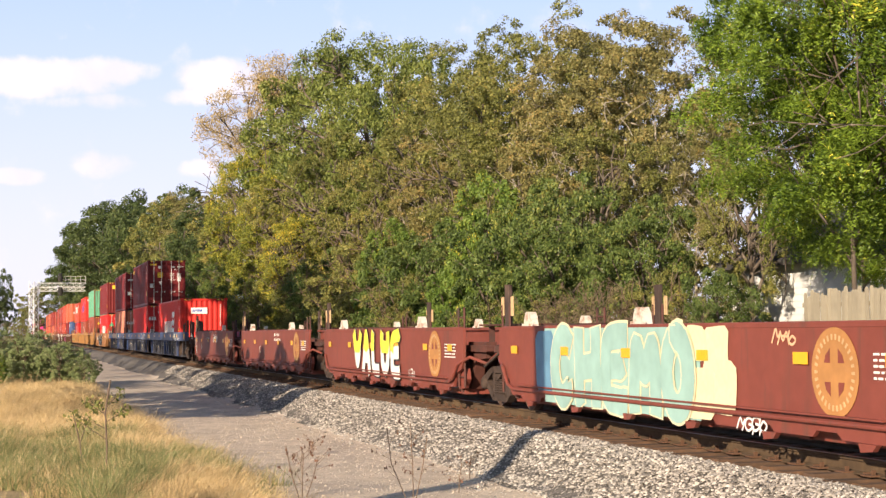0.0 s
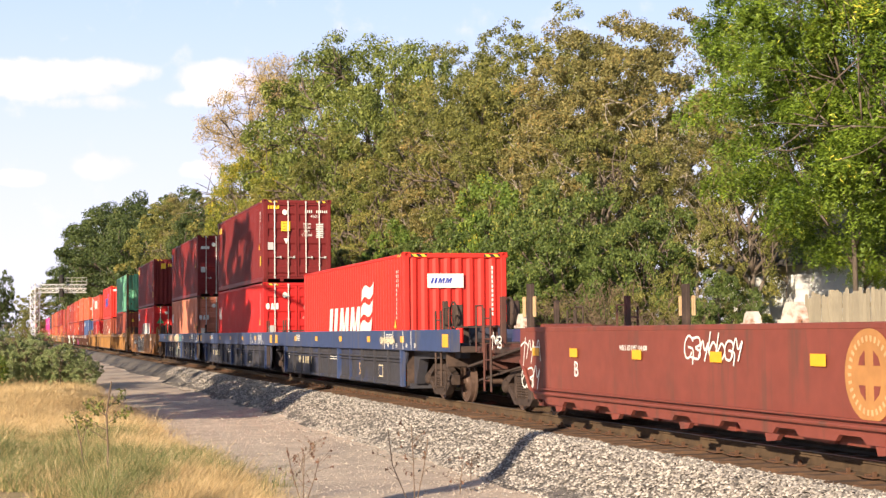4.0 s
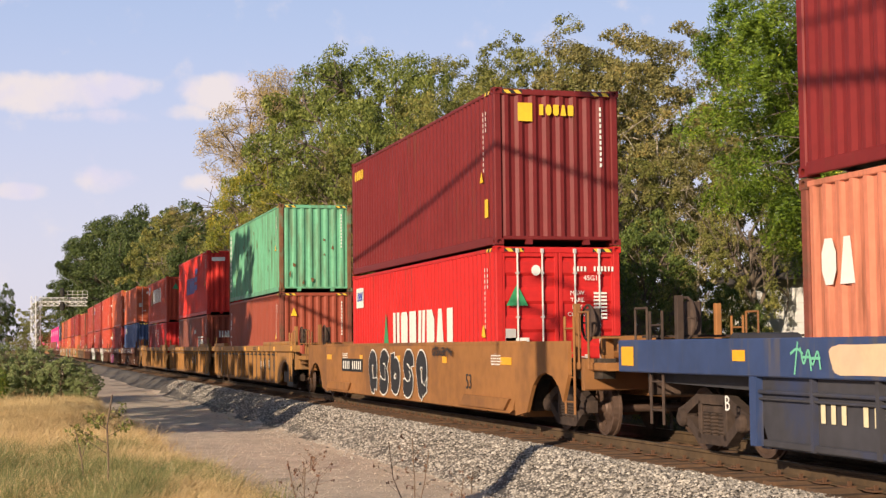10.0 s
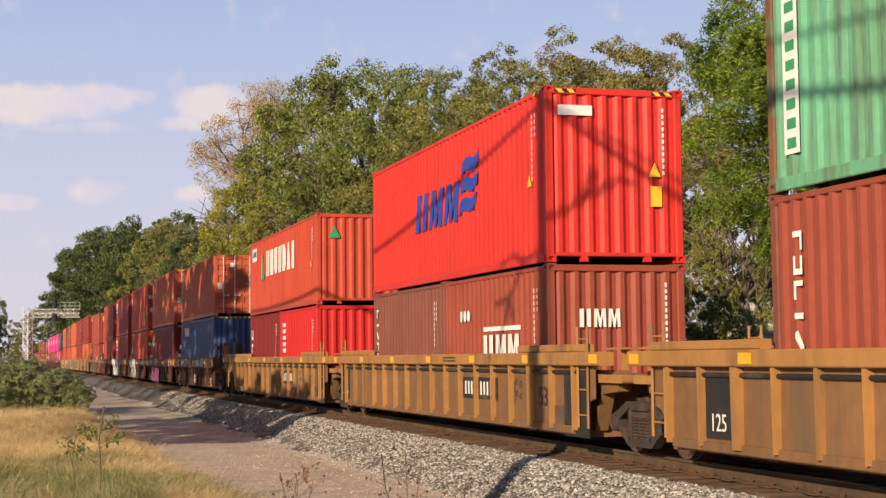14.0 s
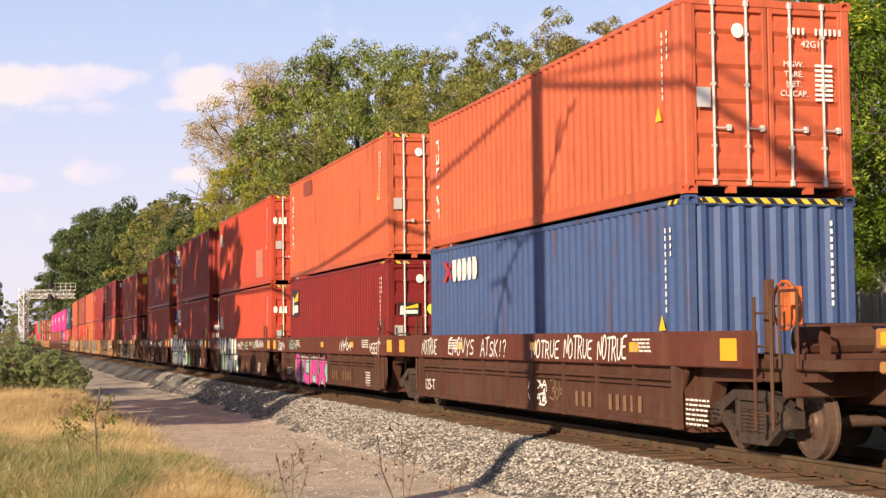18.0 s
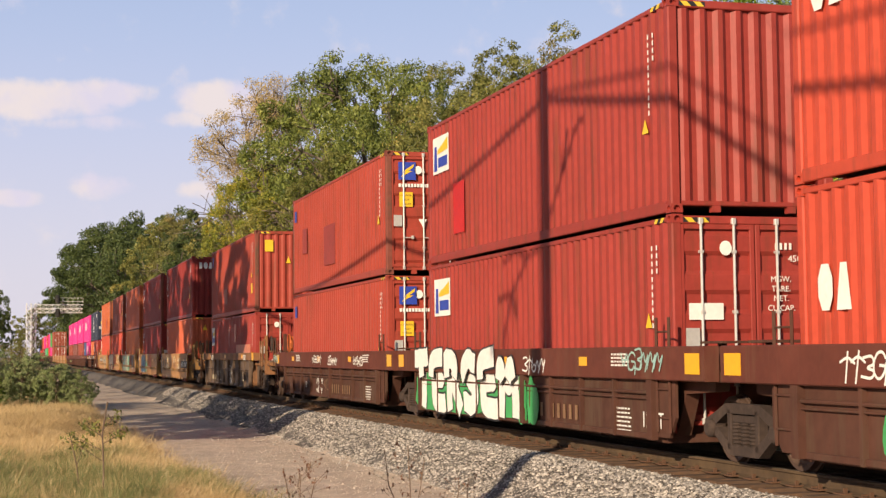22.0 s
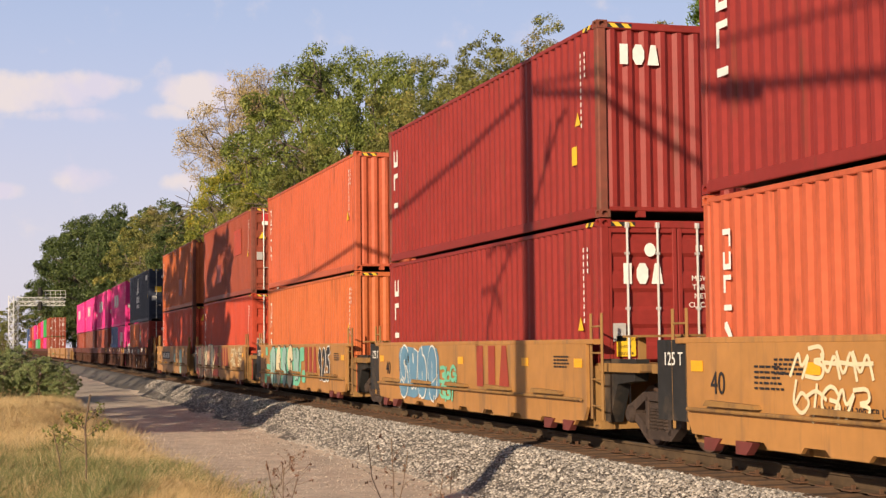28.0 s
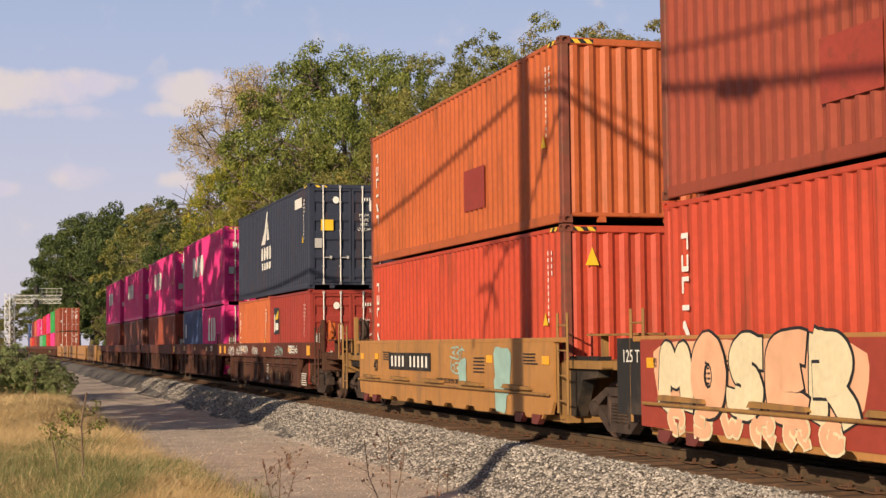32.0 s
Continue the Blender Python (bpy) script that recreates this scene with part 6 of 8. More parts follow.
blades("dry_grass", "tall dry golden grass on the verge", LEAF["grass"], 9500, 22, verge, 0.36, 0.0045, 51, 0.42)
blades("brown_grass", "brown bent stalks among the golden grass", LEAF["browngrass"], 2600, 18, verge, 0.4, 0.0045, 54, 0.45, 0.14)
blades("green_grass", "patch of green grass among the dry stalks", LEAF["greengrass"], 2300, 22, green_patch, 0.42, 0.006, 52, 0.4)
blades("seed_stalks", "tall pale seed stalks over the grass", LEAF["grass"], 1500, 4, verge, 0.62, 0.003, 53, 0.22, 0.12)


def sapling():
    s = thing("sapling", "spindly sapling with a few curled leaves in the grass", "sapling", pose(1.31, 22.5, ground_z(1.31, 22.5)))
    rng = np.random.default_rng(3)
    g = Geo().path([(0, 0, -0.05), (0.01, 0, 0.5), (-0.01, 0.02, 1.0), (0.06, 0, 1.45)], 0.013)
    tips = []
    for z, dx, dz in ((0.75, -0.42, 0.22), (0.85, 0.28, 0.16), (0.95, -0.3, 0.2), (1.05, 0.2, 0.22), (0.6, -0.5, 0.35), (0.9, -0.12, 0.3)):
        part("twig", Geo().tube((0, 0, z), (dx, 0.05, z + dz), 0.007, 0.004, 5), TWIG, s)
        tips += [(dx * k, 0.05, z + dz * k) for k in (0.5, 0.75, 1.0)]
    part("stem", g, TWIG, s)
    v, f = leaf_cloud(rng, tips, [0.11] * len(tips), 16, 0.034, 0.6)
    add_mesh("foliage", v, f, LEAF["olive"], "", s)
    h = thing("sapling", "bent bare weed stalk in the grass", "sapling", pose(1.05, 23.6, ground_z(1.05, 23.6)))
    part("stem", Geo().path([(0, 0, -0.05), (-0.06, 0, 0.5), (-0.16, 0, 0.95)], 0.009).path([(-0.06, 0, 0.5), (0.04, 0, 0.8)], 0.006), TWIG, h)


def weed(x, y, stems, seed):
    rng = random.Random(seed)
    w = thing("weed", "dead brown weed with curled leaves by the gravel", "weed", pose(x, y, ground_z(x, y)), "dead weeds")
    tips = []
    for dx, h, lean in stems:
        g = Geo()
        top = Vector((dx + lean, 0, h))
        mid = Vector((dx + lean * 0.4, 0.02, h * 0.5))
        g.path([(dx * 0.3, 0, -0.05), mid, top], 0.007, 5)
        for k in range(7):
            u = 0.25 + 0.1 * k
            p = Vector((dx * 0.3, 0, 0)).lerp(mid, min(1, u * 2)) if u < 0.5 else mid.lerp(top, u * 2 - 1)
            q = p + Vector((rng.uniform(-0.22, 0.22), rng.uniform(-0.1, 0.1), rng.uniform(0.03, 0.2)))
            part("twig", Geo().tube(p, q, 0.004, 0.003, 4), TWIG, w)
            tips.append(tuple(q))
        part("stem", g, TWIG, w)
    v, f = leaf_cloud(np.random.default_rng(seed), tips, [0.04] * len(tips), 3, 0.028, 1.5)
    add_mesh("foliage", v, f, LEAF["deadleaf"], "", w)


sapling()
weed(5.15, 19.8, [(-0.25, 0.95, -0.1), (0.02, 1.0, -0.05), (0.1, 0.8, 0.1)], 1)
weed(3.75, 20.3, [(-0.1, 0.7, -0.12), (0.12, 0.55, 0.1), (0.0, 0.6, 0.02)], 2)
weed(5.9, 20.2, [(0, 0.4, 0.05)], 3)
weed(4.5, 24.5, [(0, 0.28, 0.03)], 4)
weed(5.2, 27.5, [(0, 0.25, 0.02), (0.06, 0.28, 0.03)], 5)
weed(6.6, 22.0, [(0, 0.35, 0.02)], 6)


# ---- signal, fence, house, pole ----
def lattice(g, a, b, half, bays, r=0.03):
    """Square lattice girder between two points: four chords and zigzag bracing."""
    a, b = Vector(a), Vector(b)
    d = (b - a).normalized()
    u = d.orthogonal().normalized()
    w = d.cross(u)
    corners = [u * half + w * half, u * half - w * half, -u * half - w * half, -u * half + w * half]
    for c in corners:
        g.tube(a + c, b + c, r * 1.4, n=5)
    for i in range(bays):
        p, q = a.lerp(b, i / bays), a.lerp(b, (i + 1) / bays)
        for k in range(4):
            c, e = corners[k], corners[(k + 1) % 4]
            g.tube(p + c, q + e, r, n=4)
            g.tube(p + c, p + e, r, n=4)
    return g


def signal_bridge():
    y, x = 220.0, 2.95
    s = thing("signal_bridge", "silver lattice cantilever signal mast over the line", "signal", pose(x, y, -0.9))
    silver = surface("silver_signal_paint", (0.7, 0.69, 0.66), 0.45, 0.2, 0.1, 4, 0.02)
    part("mast", lattice(Geo(), (0, 0, 0), (0, 0, 9.7), 0.45, 10, 0.045), silver, s)
    part("arm", lattice(Geo(), (0.4, 0, 8.9), (7.0, 0, 8.9), 0.4, 8, 0.04), silver, s)
    rail = Geo()
    for z in (9.9, 10.4):
        rail.tube((3.6, -0.4, z), (7.0, -0.4, z), 0.03, n=4)
    for k in range(6):
        rail.tube((3.6 + 0.68 * k, -0.4, 9.3), (3.6 + 0.68 * k, -0.4, 10.4), 0.03, n=4)
    part("handrail", rail, silver, s)
    for z in (8.3, 10.2):
        head = part("signal_head", Geo().box(-0.28, 0.28, -0.12, 0.12, -0.6, 0.6, 0.1), BLACK, s, "black signal head with round lamps", at=pose(3.55, -0.75, z))
        part("backboard", Geo().lathe_x([(0, 0.4), (0.02, 0.4)], 16), BLACK, head, at=pose(0, 0.14, 0, 0, 0, 90))
        for k in (-0.3, 0.05, 0.4):
            part("lens_hood", Geo().tube((0, -0.12, k), (0, -0.4, k), 0.12, n=10), BLACK, head)
    part("base", Geo().box(-0.7, 0.7, -0.7, 0.7, -0.2, 0.5, 0.05), surface("concrete", (0.4, 0.38, 0.34), 0.9), s)


def picket_fence():
    wood = surface("weathered_fence_wood", (0.35, 0.3, 0.21), 0.9, 0, 0.25, 6, 0.3, (0.28, 0.24, 0.17), 0.35, 1.5, 0.7)
    fence = thing("fence", "weathered pale wooden picket fence behind the line", "fence", pose(0, 0, 0))
    shapes = []
    for k in range(3):
        h = 2.14 + 0.04 * k
        shapes.append(Geo().add([(0, -0.065, 0), (0, 0.065, 0), (0, 0.065, h - 0.05), (0, 0.03, h), (0, -0.03, h), (0, -0.065, h - 0.05), (0.02, -0.065, 0), (0.02, 0.065, 0), (0.02, 0.065, h - 0.05), (0.02, 0.03, h), (0.02, -0.03, h), (0.02, -0.065, h - 0.05)],
                                [(0, 1, 2, 3, 4, 5), (11, 10, 9, 8, 7, 6)] + [(i, (i + 1) % 6, (i + 1) % 6 + 6, i + 6) for i in range(6)]).mesh("picket", wood))
    rng = random.Random(9)
    y = 20.0
    while y < 30.6:
        x = 17.0
        part("picket", rng.choice(shapes), None, fence, at=pose(x, y, ground_z(x, y) + 0.5 + rng.uniform(-0.05, 0.05), rng.uniform(-1, 1), 0, 0))
        y += 0.142
    for z in (0.9, 2.1):
        part("fence_rail", Geo().box(17.03, 17.08, 19.9, 30.7, z - 0.05 - 0.2, z + 0.05 - 0.2, 0.01), wood, fence)
    yy = 20.0
    while yy < 30.8:
        part("fence_post", Geo().box(17.08, 17.18, yy, yy + 0.1, ground_z(17.1, yy) - 0.2, 2.25, 0.01), wood, fence)
        yy += 2.4


def house():
    siding = surface("white_clapboard_paint", (0.75, 0.74, 0.72), 0.7, 0, 0.08, 4, 0.1)
    roof_mat = surface("dark_shingle", (0.06, 0.055, 0.055), 0.9, 0, 0.3, 8, 0.4)
    h = thing("house", "white clapboard house behind the trees", "house", pose(27, 40, 0.0))
    wall = []
    for k in range(20):
        z = -0.6 + k * 0.2
        wall.append(Geo().prism_y([(-4.0, z), (4.0, z), (3.98, z + 0.2), (-3.98, z + 0.2)], -7, 7))
    for board in wall:
        part("clapboard", board, siding, h)
    part("roof", Geo().prism_y([(-4.5, 3.3), (0, 5.2), (4.5, 3.3), (4.5, 3.45), (0, 5.4), (-4.5, 3.45)], -7.4, 7.4), roof_mat, h)


def utility_pole():
    """Stands out of view beside the camera; its shadow falls over the ballast and the passing train."""
    px, py = -1.1, 14.0
    base = ground_z(px, py)
    p = thing("utility_pole", "tall weathered utility pole with a crossarm and slack cables", "utility pole", pose(px, py, 0))
    wood = surface("creosoted_pole_wood", (0.12, 0.085, 0.06), 0.95, 0, 0.3, 6, 0.4)
    part("pole", Geo().tube((0, 0, base - 0.3), (0, 0, 12.6), 0.22, 0.17, 14), wood, p)
    part("crossarm", Geo().box(-1.2, 1.2, -0.06, 0.06, 11.9, 12.02, 0.01), wood, p)
    for x in (-1.1, -0.6, 0.6, 1.1):
        part("insulator", Geo().tube((x, 0, 12.02), (x, 0, 12.18), 0.05, 0.035, 8), GALV, p)

    def slack(a, b, sag, r, name):
        a, b = Vector(a), Vector(b)
        pts = [a.lerp(b, k / 16) - Vector((0, 0, sag * 4 * (k / 16) * (1 - k / 16))) for k in range(17)]
        part(name, Geo().path(pts, r), BLACK, p)

    z = 5.6 + 13.4 * math.tan(radians(SUN_ELEVATION))
    for ya, yb, sag, r, dz in ((0, 57, 2.5, 0.055, 0), (0, -57, 2.5, 0.055, 0), (0, -57, 1.4, 0.03, 0.1)):
        slack((0, ya, z + dz), (0, yb, z + dz), sag, r, "cable")
    for x0 in (-1.1, 1.1):
        slack((x0, 0, 12.18), (x0, -57, 12.18), 1.2, 0.012, "wire")
    part("splice_box", Geo().tube((0, -7.0, z - 1.1), (0, -7.9, z - 1.24), 0.13, n=10), BLACK, p)
    vine = Geo()
    zb = 3.2 + 13.4 * math.tan(radians(SUN_ELEVATION))
    for pts in ([(0, 0.1, zb), (-0.4, 0.5, zb + 0.05), (-0.8, 0.95, zb - 0.35), (-1.0, 1.25, zb - 1.0), (-1.0, 1.3, zb - 1.5)],
                [(-0.4, 0.5, zb + 0.05), (-0.6, 0.95, zb + 0.3), (-0.9, 1.35, zb + 0.25)], [(-0.8, 0.95, zb - 0.35), (-1.1, 1.5, zb - 0.3)], [(-0.8, 0.95, zb - 0.35), (-0.5, 1.0, zb - 0.9)],
                [(0, -0.1, zb + 0.3), (0.3, -0.5, zb + 0.9), (0.55, -0.95, zb + 1.5), (0.6, -1.2, zb + 1.55)], [(0.3, -0.5, zb + 0.9), (0.5, -0.6, zb + 1.5)]):
        vine.path(pts, 0.045, 5)
    part("vine_branch", vine, BARK, p)


def pole_line():
    wood = SHADERS["creosoted_pole_wood"]
    for y in (71, -43):
        p = thing("utility_pole", "weathered utility pole of the line beside the tracks", "utility pole", pose(-2.4, y, 0), "utility poles")
        part("pole", Geo().tube((0, 0, ground_z(-1.1, y) - 0.3), (0, 0, 12.6), 0.18, 0.13, 12), wood, p)
        part("crossarm", Geo().box(-1.2, 1.2, -0.06, 0.06, 11.9, 12.02, 0.01), wood, p)


def parked_car():
    """A dark car half hidden by the bush on the verge."""
    c = thing("car", "dark parked car behind the verge bush", "car", pose(-1.35, 80.0, ground_z(-1.35, 80) + 0.15))
    dark = surface("dark_car_lacquer", (0.03, 0.032, 0.036), 0.25, 0.1, 0.05, 3, 0.0)
    pane = surface("car_glass", (0.3, 0.32, 0.34), 0.08, 0.4, 0.05, 3, 0.0)
    part("body", Geo().prism_y([(-0.9, 0.25), (0.9, 0.25), (0.92, 0.75), (0.84, 0.98), (-0.84, 0.98), (-0.92, 0.75)], -2.2, 2.2), dark, c)
    part("cabin", Geo().prism([(-1.3, 0.98), (1.7, 0.98), (1.2, 1.48), (-0.6, 1.5)], -0.72, 0.72), dark, c)
    part("windscreen", Geo().add([(-0.66, -1.32, 1.02), (0.66, -1.32, 1.02), (0.6, -0.66, 1.46), (-0.6, -0.66, 1.46)], [(0, 1, 2, 3)]), pane, c)
    for s in (-1, 1):
        part("side_window", Geo().prism([(-1.0, 1.03), (1.4, 1.03), (1.1, 1.43), (-0.6, 1.44)], *sorted((s * 0.72, s * 0.73))), pane, c)
        for y in (-1.35, 1.35):
            part("wheel", Geo().lathe_x([(s * 0.7, 0.1), (s * 0.7, 0.32), (s * 0.9, 0.32), (s * 0.9, 0.1)], 16), BLACK, c, at=pose(0, y, 0.2))


signal_bridge()
parked_car()
picket_fence()
house()
utility_pole()
pole_line()


# ---- painted marks on the boxes ----
GLYPHS = [
    [[(0, 0), (0.3, 0), (0.3, 1), (0, 1)], [(0.5, 0), (0.8, 0), (0.8, 1), (0.5, 1)]],
    [[(0, 0.1), (0.1, 0), (0.7, 0), (0.8, 0.1), (0.8, 0.9), (0.7, 1), (0.1, 1), (0, 0.9)]],
    [[(0.02, 1), (0.02, 0.2), (0.2, 0), (0.62, 0), (0.8, 0.2), (0.8, 1)]],
    [[(0, 0), (0.32, 0), (0.42, 1), (0.1, 1)], [(0.45, 0), (0.75, 0), (0.85, 1), (0.55, 1)]],
    [[(0, 0), (0.55, 0), (0.82, 0.25), (0.82, 0.75), (0.55, 1), (0, 1)]],
    [[(0, 0), (0.8, 0), (0.58, 1), (0.24, 1)]],
    [[(0.12, 0), (0.68, 0), (0.68, 1), (0.12, 1)]],
    [[(0.8, 0.7), (0.6, 1), (0.2, 1), (0, 0.7), (0, 0.3), (0.2, 0), (0.6, 0), (0.8, 0.3)]],
]


GLYPHS.append([[(0, 0), (0.2, 0), (0.24, 0.7), (0.36, 0), (0.5, 0), (0.62, 0.7), (0.66, 0), (0.88, 0), (0.84, 1), (0.58, 1), (0.44, 0.45), (0.3, 1), (0.04, 1)]])


def wordmark(parent, mat, order, w, h, turn, slant=0.0, label=""):
    """A brand's mark as a row of plain block shapes."""
    n = len(order)
    step = w / n
    outs = []
    for i, g in enumerate(order):
        for poly in GLYPHS[g]:
            outs.append([(-w / 2 + i * step + u * step * 0.98 + slant * v * h, (v - 0.5) * h) for u, v in poly])
    return shape(parent, mat, outs, turn, "wordmark_shape", label)


def upright_mark(parent, mat, n, size, turn, step=1.15):
    """A mark of plain blocks set one below another."""
    forms = ([(-1, 1), (1, 1), (1, 0.72), (-0.5, 0.72), (-0.5, 0), (-1, 0)], [(-1, 1), (1, 1), (1, 0), (0.6, 0), (0.6, 0.68), (-1, 0.68)], [(-1, 0.62), (1, 0.62), (1, 0.3), (-1, 0.3)],
             [(-1, 1), (-0.55, 1), (-0.55, 0.32), (0.55, 0.32), (0.55, 1), (1, 1), (1, 0), (-1, 0)], [(-0.9, 0.9), (-0.3, 1), (1, 0.2), (0.9, 0), (0.3, 0), (-1, 0.6)])
    outs = []
    for i in range(n):
        v0 = -i * size * step - size * 0.88
        outs.append([(u * size * 0.4, v0 + v * size * 0.88) for u, v in forms[(i * 2 + n) % 5]])
    return shape(parent, mat, outs, turn, "wordmark_shape", "white shapes set one below another")


def waves(parent, mat, w, h, turn):
    outs = []
    for k in range(3):
        v = -h / 2 + k * h * 0.36
        lo = [(-w / 2 + w * i / 8 + 0.25 * (v + 0.06 * h), v + 0.06 * h * math.sin(i * 0.8) + h * 0.035 * i / 2) for i in range(9)]
        outs.append(lo + [(u + 0.08, vv + h * 0.24) for u, vv in reversed(lo)])
    return shape(parent, mat, outs, turn, "emblem", "waving striped flag shape")


def rect(parent, mat, w, h, turn, name="patch", label=""):
    return shape(parent, mat, [[(-w / 2, -h / 2), (w / 2, -h / 2), (w / 2, h / 2), (-w / 2, h / 2)]], turn, name, label)


def tri(parent, mat, w, h, turn, name="emblem", label=""):
    return shape(parent, mat, [[(-w / 2, -h / 2), (w / 2, -h / 2), (0, h / 2)]], turn, name, label)


def on_side(key, d, z, out=0.006):
    ob, l, h = LOAD[key]
    return side_at(-l / 2 + d, z, out)


def on_end(key, x, z, out=0.012):
    ob, l, h = LOAD[key]
    return end_at(x, z, l, out)


def box_of(key):
    return LOAD[key][0]


def beacon_badge(key, turn, turn2, w, h, pale=False):
    rect(box_of(key), WHITE if pale else DARKM, w, h, turn, "badge", "square badge with a pale lighthouse")
    ob = box_of(key)
    shape(ob, YELLOW, [[(-w * 0.2, h * 0.12), (w * 0.45, h * 0.4), (w * 0.45, h * 0.08), (-w * 0.2, h * 0.02)]], turn2, "badge_beam")
    shape(ob, WHITE if not pale else BLUEM, [[(-w * 0.42, -h * 0.42), (-w * 0.22, -h * 0.42), (-w * 0.25, h * 0.25), (-w * 0.38, h * 0.25)], [(-w * 0.15, -h * 0.35), (w * 0.42, -h * 0.35), (w * 0.42, -h * 0.08), (-w * 0.15, -h * 0.08)]], turn2, "badge_figure")


def swoosh_badge(key, turn, turn2, s):
    rect(box_of(key), BLUEM, s, s, turn, "badge", "blue square badge with a yellow swoosh")
    shape(box_of(key), YELLOW, [[(-s * 0.35, -s * 0.35), (-s * 0.1, s * 0.05), (s * 0.4, s * 0.4), (s * 0.35, s * 0.2), (s * 0.05, 0), (s * 0.3, 0), (0, -s * 0.15)]], turn2, "badge_swoosh")


def caution(key, x, z, w=0.32, h=0.34):
    rect(box_of(key), YELLOW, w, h, on_end(key, x, z), "caution_sign", "yellow caution sign")
    for i, word in enumerate(("CAUTION", "HIGH", "TRAILER")):
        part("lettering", letters(word, 0.065, DARKM), None, box_of(key), "black warning words", at=on_end(key, x, z + 0.07 - 0.1 * i, 0.017))


def blob(cx, cy, rx, ry, rng, n=18, rough=0.12):
    ph = rng.uniform(0, 6.28)
    return [(cx + rx * (1 + rough * math.sin(3 * a + ph)) * max(-1, min(1, 1.25 * math.cos(a))), cy + ry * (1 + rough * math.cos(2 * a + ph)) * max(-1, min(1, 1.2 * math.sin(a)))) for a in (k * math.tau / n for k in range(n))]


def mark_boxes():
    wordmark(box_of("hmm"), WHITE, [0, 8, 8], 4.0, 0.95, on_side("hmm", 6.45, 1.28), 0.25, "large white slanted block shapes")
    waves(box_of("hmm"), WHITE, 1.3, 1.2, on_side("hmm", 3.75, 1.6))
    rect(box_of("hmm"), WHITE, 0.85, 0.32, on_end("hmm", -0.25, 2.25), "badge", "white badge")
    wordmark(box_of("hmm"), BLUEM, [0, 8, 8], 0.5, 0.13, on_end("hmm", -0.35, 2.25, 0.016), 0.3)
    for key, side_z in (("cai_red", 1.95), ("cai_salmon", 1.95), ("cai_a", 1.75), ("cai_b", 2.1)):
        wordmark(box_of(key), WHITE, [7, 5], 0.75, 0.5, on_side(key, 11.35, side_z))
        wordmark(box_of(key), WHITE, [7, 5, 6], 0.5, 0.22, on_end(key, -0.88, 2.05 if key != "cai_salmon" else 1.9))
    for key in ("touax", "touax_blank"):
        wordmark(box_of(key), YELLOW, [7, 2, 4, 3], 1.0, 0.24, on_side(key, 11.3, 2.5), 0, "yellow block mark")
    wordmark(box_of("touax"), YELLOW, [6, 7, 2, 5, 1], 0.42, 0.12, on_end("touax", -0.84, 2.62))
    caution("touax", -0.42, 1.95)
    tri(box_of("touax"), WHITE, 0.18, -0.2, on_end("touax", -0.4, 1.42), "emblem")
    rect(box_of("touax"), YELLOW, 0.22, 0.34, on_side("touax", 0.55, 0.75), "caution_sign", "yellow caution sign")
    wordmark(box_of("touax_blank"), YELLOW, [6, 7, 2, 5, 1], 0.72, 0.2, on_end("touax_blank", 0.0, 2.5))
    rect(box_of("touax_blank"), YELLOW, 0.28, 0.34, on_end("touax_blank", -0.62, 2.45), "caution_sign", "yellow caution sign")
    rect(box_of("touax_blank"), YELLOW, 0.2, 0.34, on_side("touax_blank", 0.5, 0.7), "caution_sign", "yellow caution sign")
    rect(box_of("bsiu"), BLUEM, 0.3, 0.36, on_side("bsiu", 11.65, 2.35), "badge", "small blue badge")
    rect(box_of("bsiu"), WHITE, 0.4, 0.13, on_end("bsiu", -0.85, 2.3), "badge")
    tri(box_of("bsiu"), YELLOW, 0.2, 0.2, on_end("bsiu", 0.9, 1.0), "warning_triangle")
    wordmark(box_of("hyundai_low"), WHITE, [0, 1, 2, 3, 4, 5, 6], 5.2, 0.85, on_side("hyundai_low", 5.2, 1.42), 0, "large white upright block shapes")
    tri(box_of("hyundai_low"), GREENM, 0.55, 0.85, on_side("hyundai_low", 8.5, 1.42), "emblem", "green triangle")
    rect(box_of("hyundai_low"), WHITE, 0.8, 0.5, on_side("hyundai_low", 11.3, 2.3), "badge", "white badge")
    wordmark(box_of("hyundai_low"), BLUEM, [0, 8, 8], 0.6, 0.22, on_side("hyundai_low", 11.3, 2.33, 0.01), 0.3)
    tri(box_of("hyundai_low"), GREENM, 0.42, 0.4, on_end("hyundai_low", -0.82, 2.0), "emblem", "green triangle")
    tri(box_of("hyundai_low"), YELLOW, 0.2, 0.24, on_side("hyundai_low", 0.75, 1.35), "warning_triangle")
    rect(box_of("hyundai_low"), WHITE, 0.45, 0.13, on_end("hyundai_low", -0.82, 1.15), "badge")
    for key in ("triton_brick", "triton_a", "triton_b", "triton_c", "triton_d", "triton_e", "triton_f", "triton_g", "triton_h"):
        upright_mark(box_of(key), WHITE, 6, 0.24, on_side(key, 11.55, LOAD[key][2] - 0.45))
    spots = random.Random(44)
    rusty = surface("rust_bloom", (0.17, 0.075, 0.03), 0.9, 0, 0.4, 14, 0.2, (0.1, 0.22, 0.13), 0.4, 6.0)
    for k in range(9):
        w, h = spots.uniform(0.02, 0.07), spots.uniform(0.04, 0.18)
        shape(box_of("green_top"), rusty, [blob(0, 0, w, h, spots, 14, 0.3)], on_side("green_top", spots.uniform(0.5, 11.2), spots.uniform(0.4, 2.5), 0.005), "rust_spot", "rust bloom")
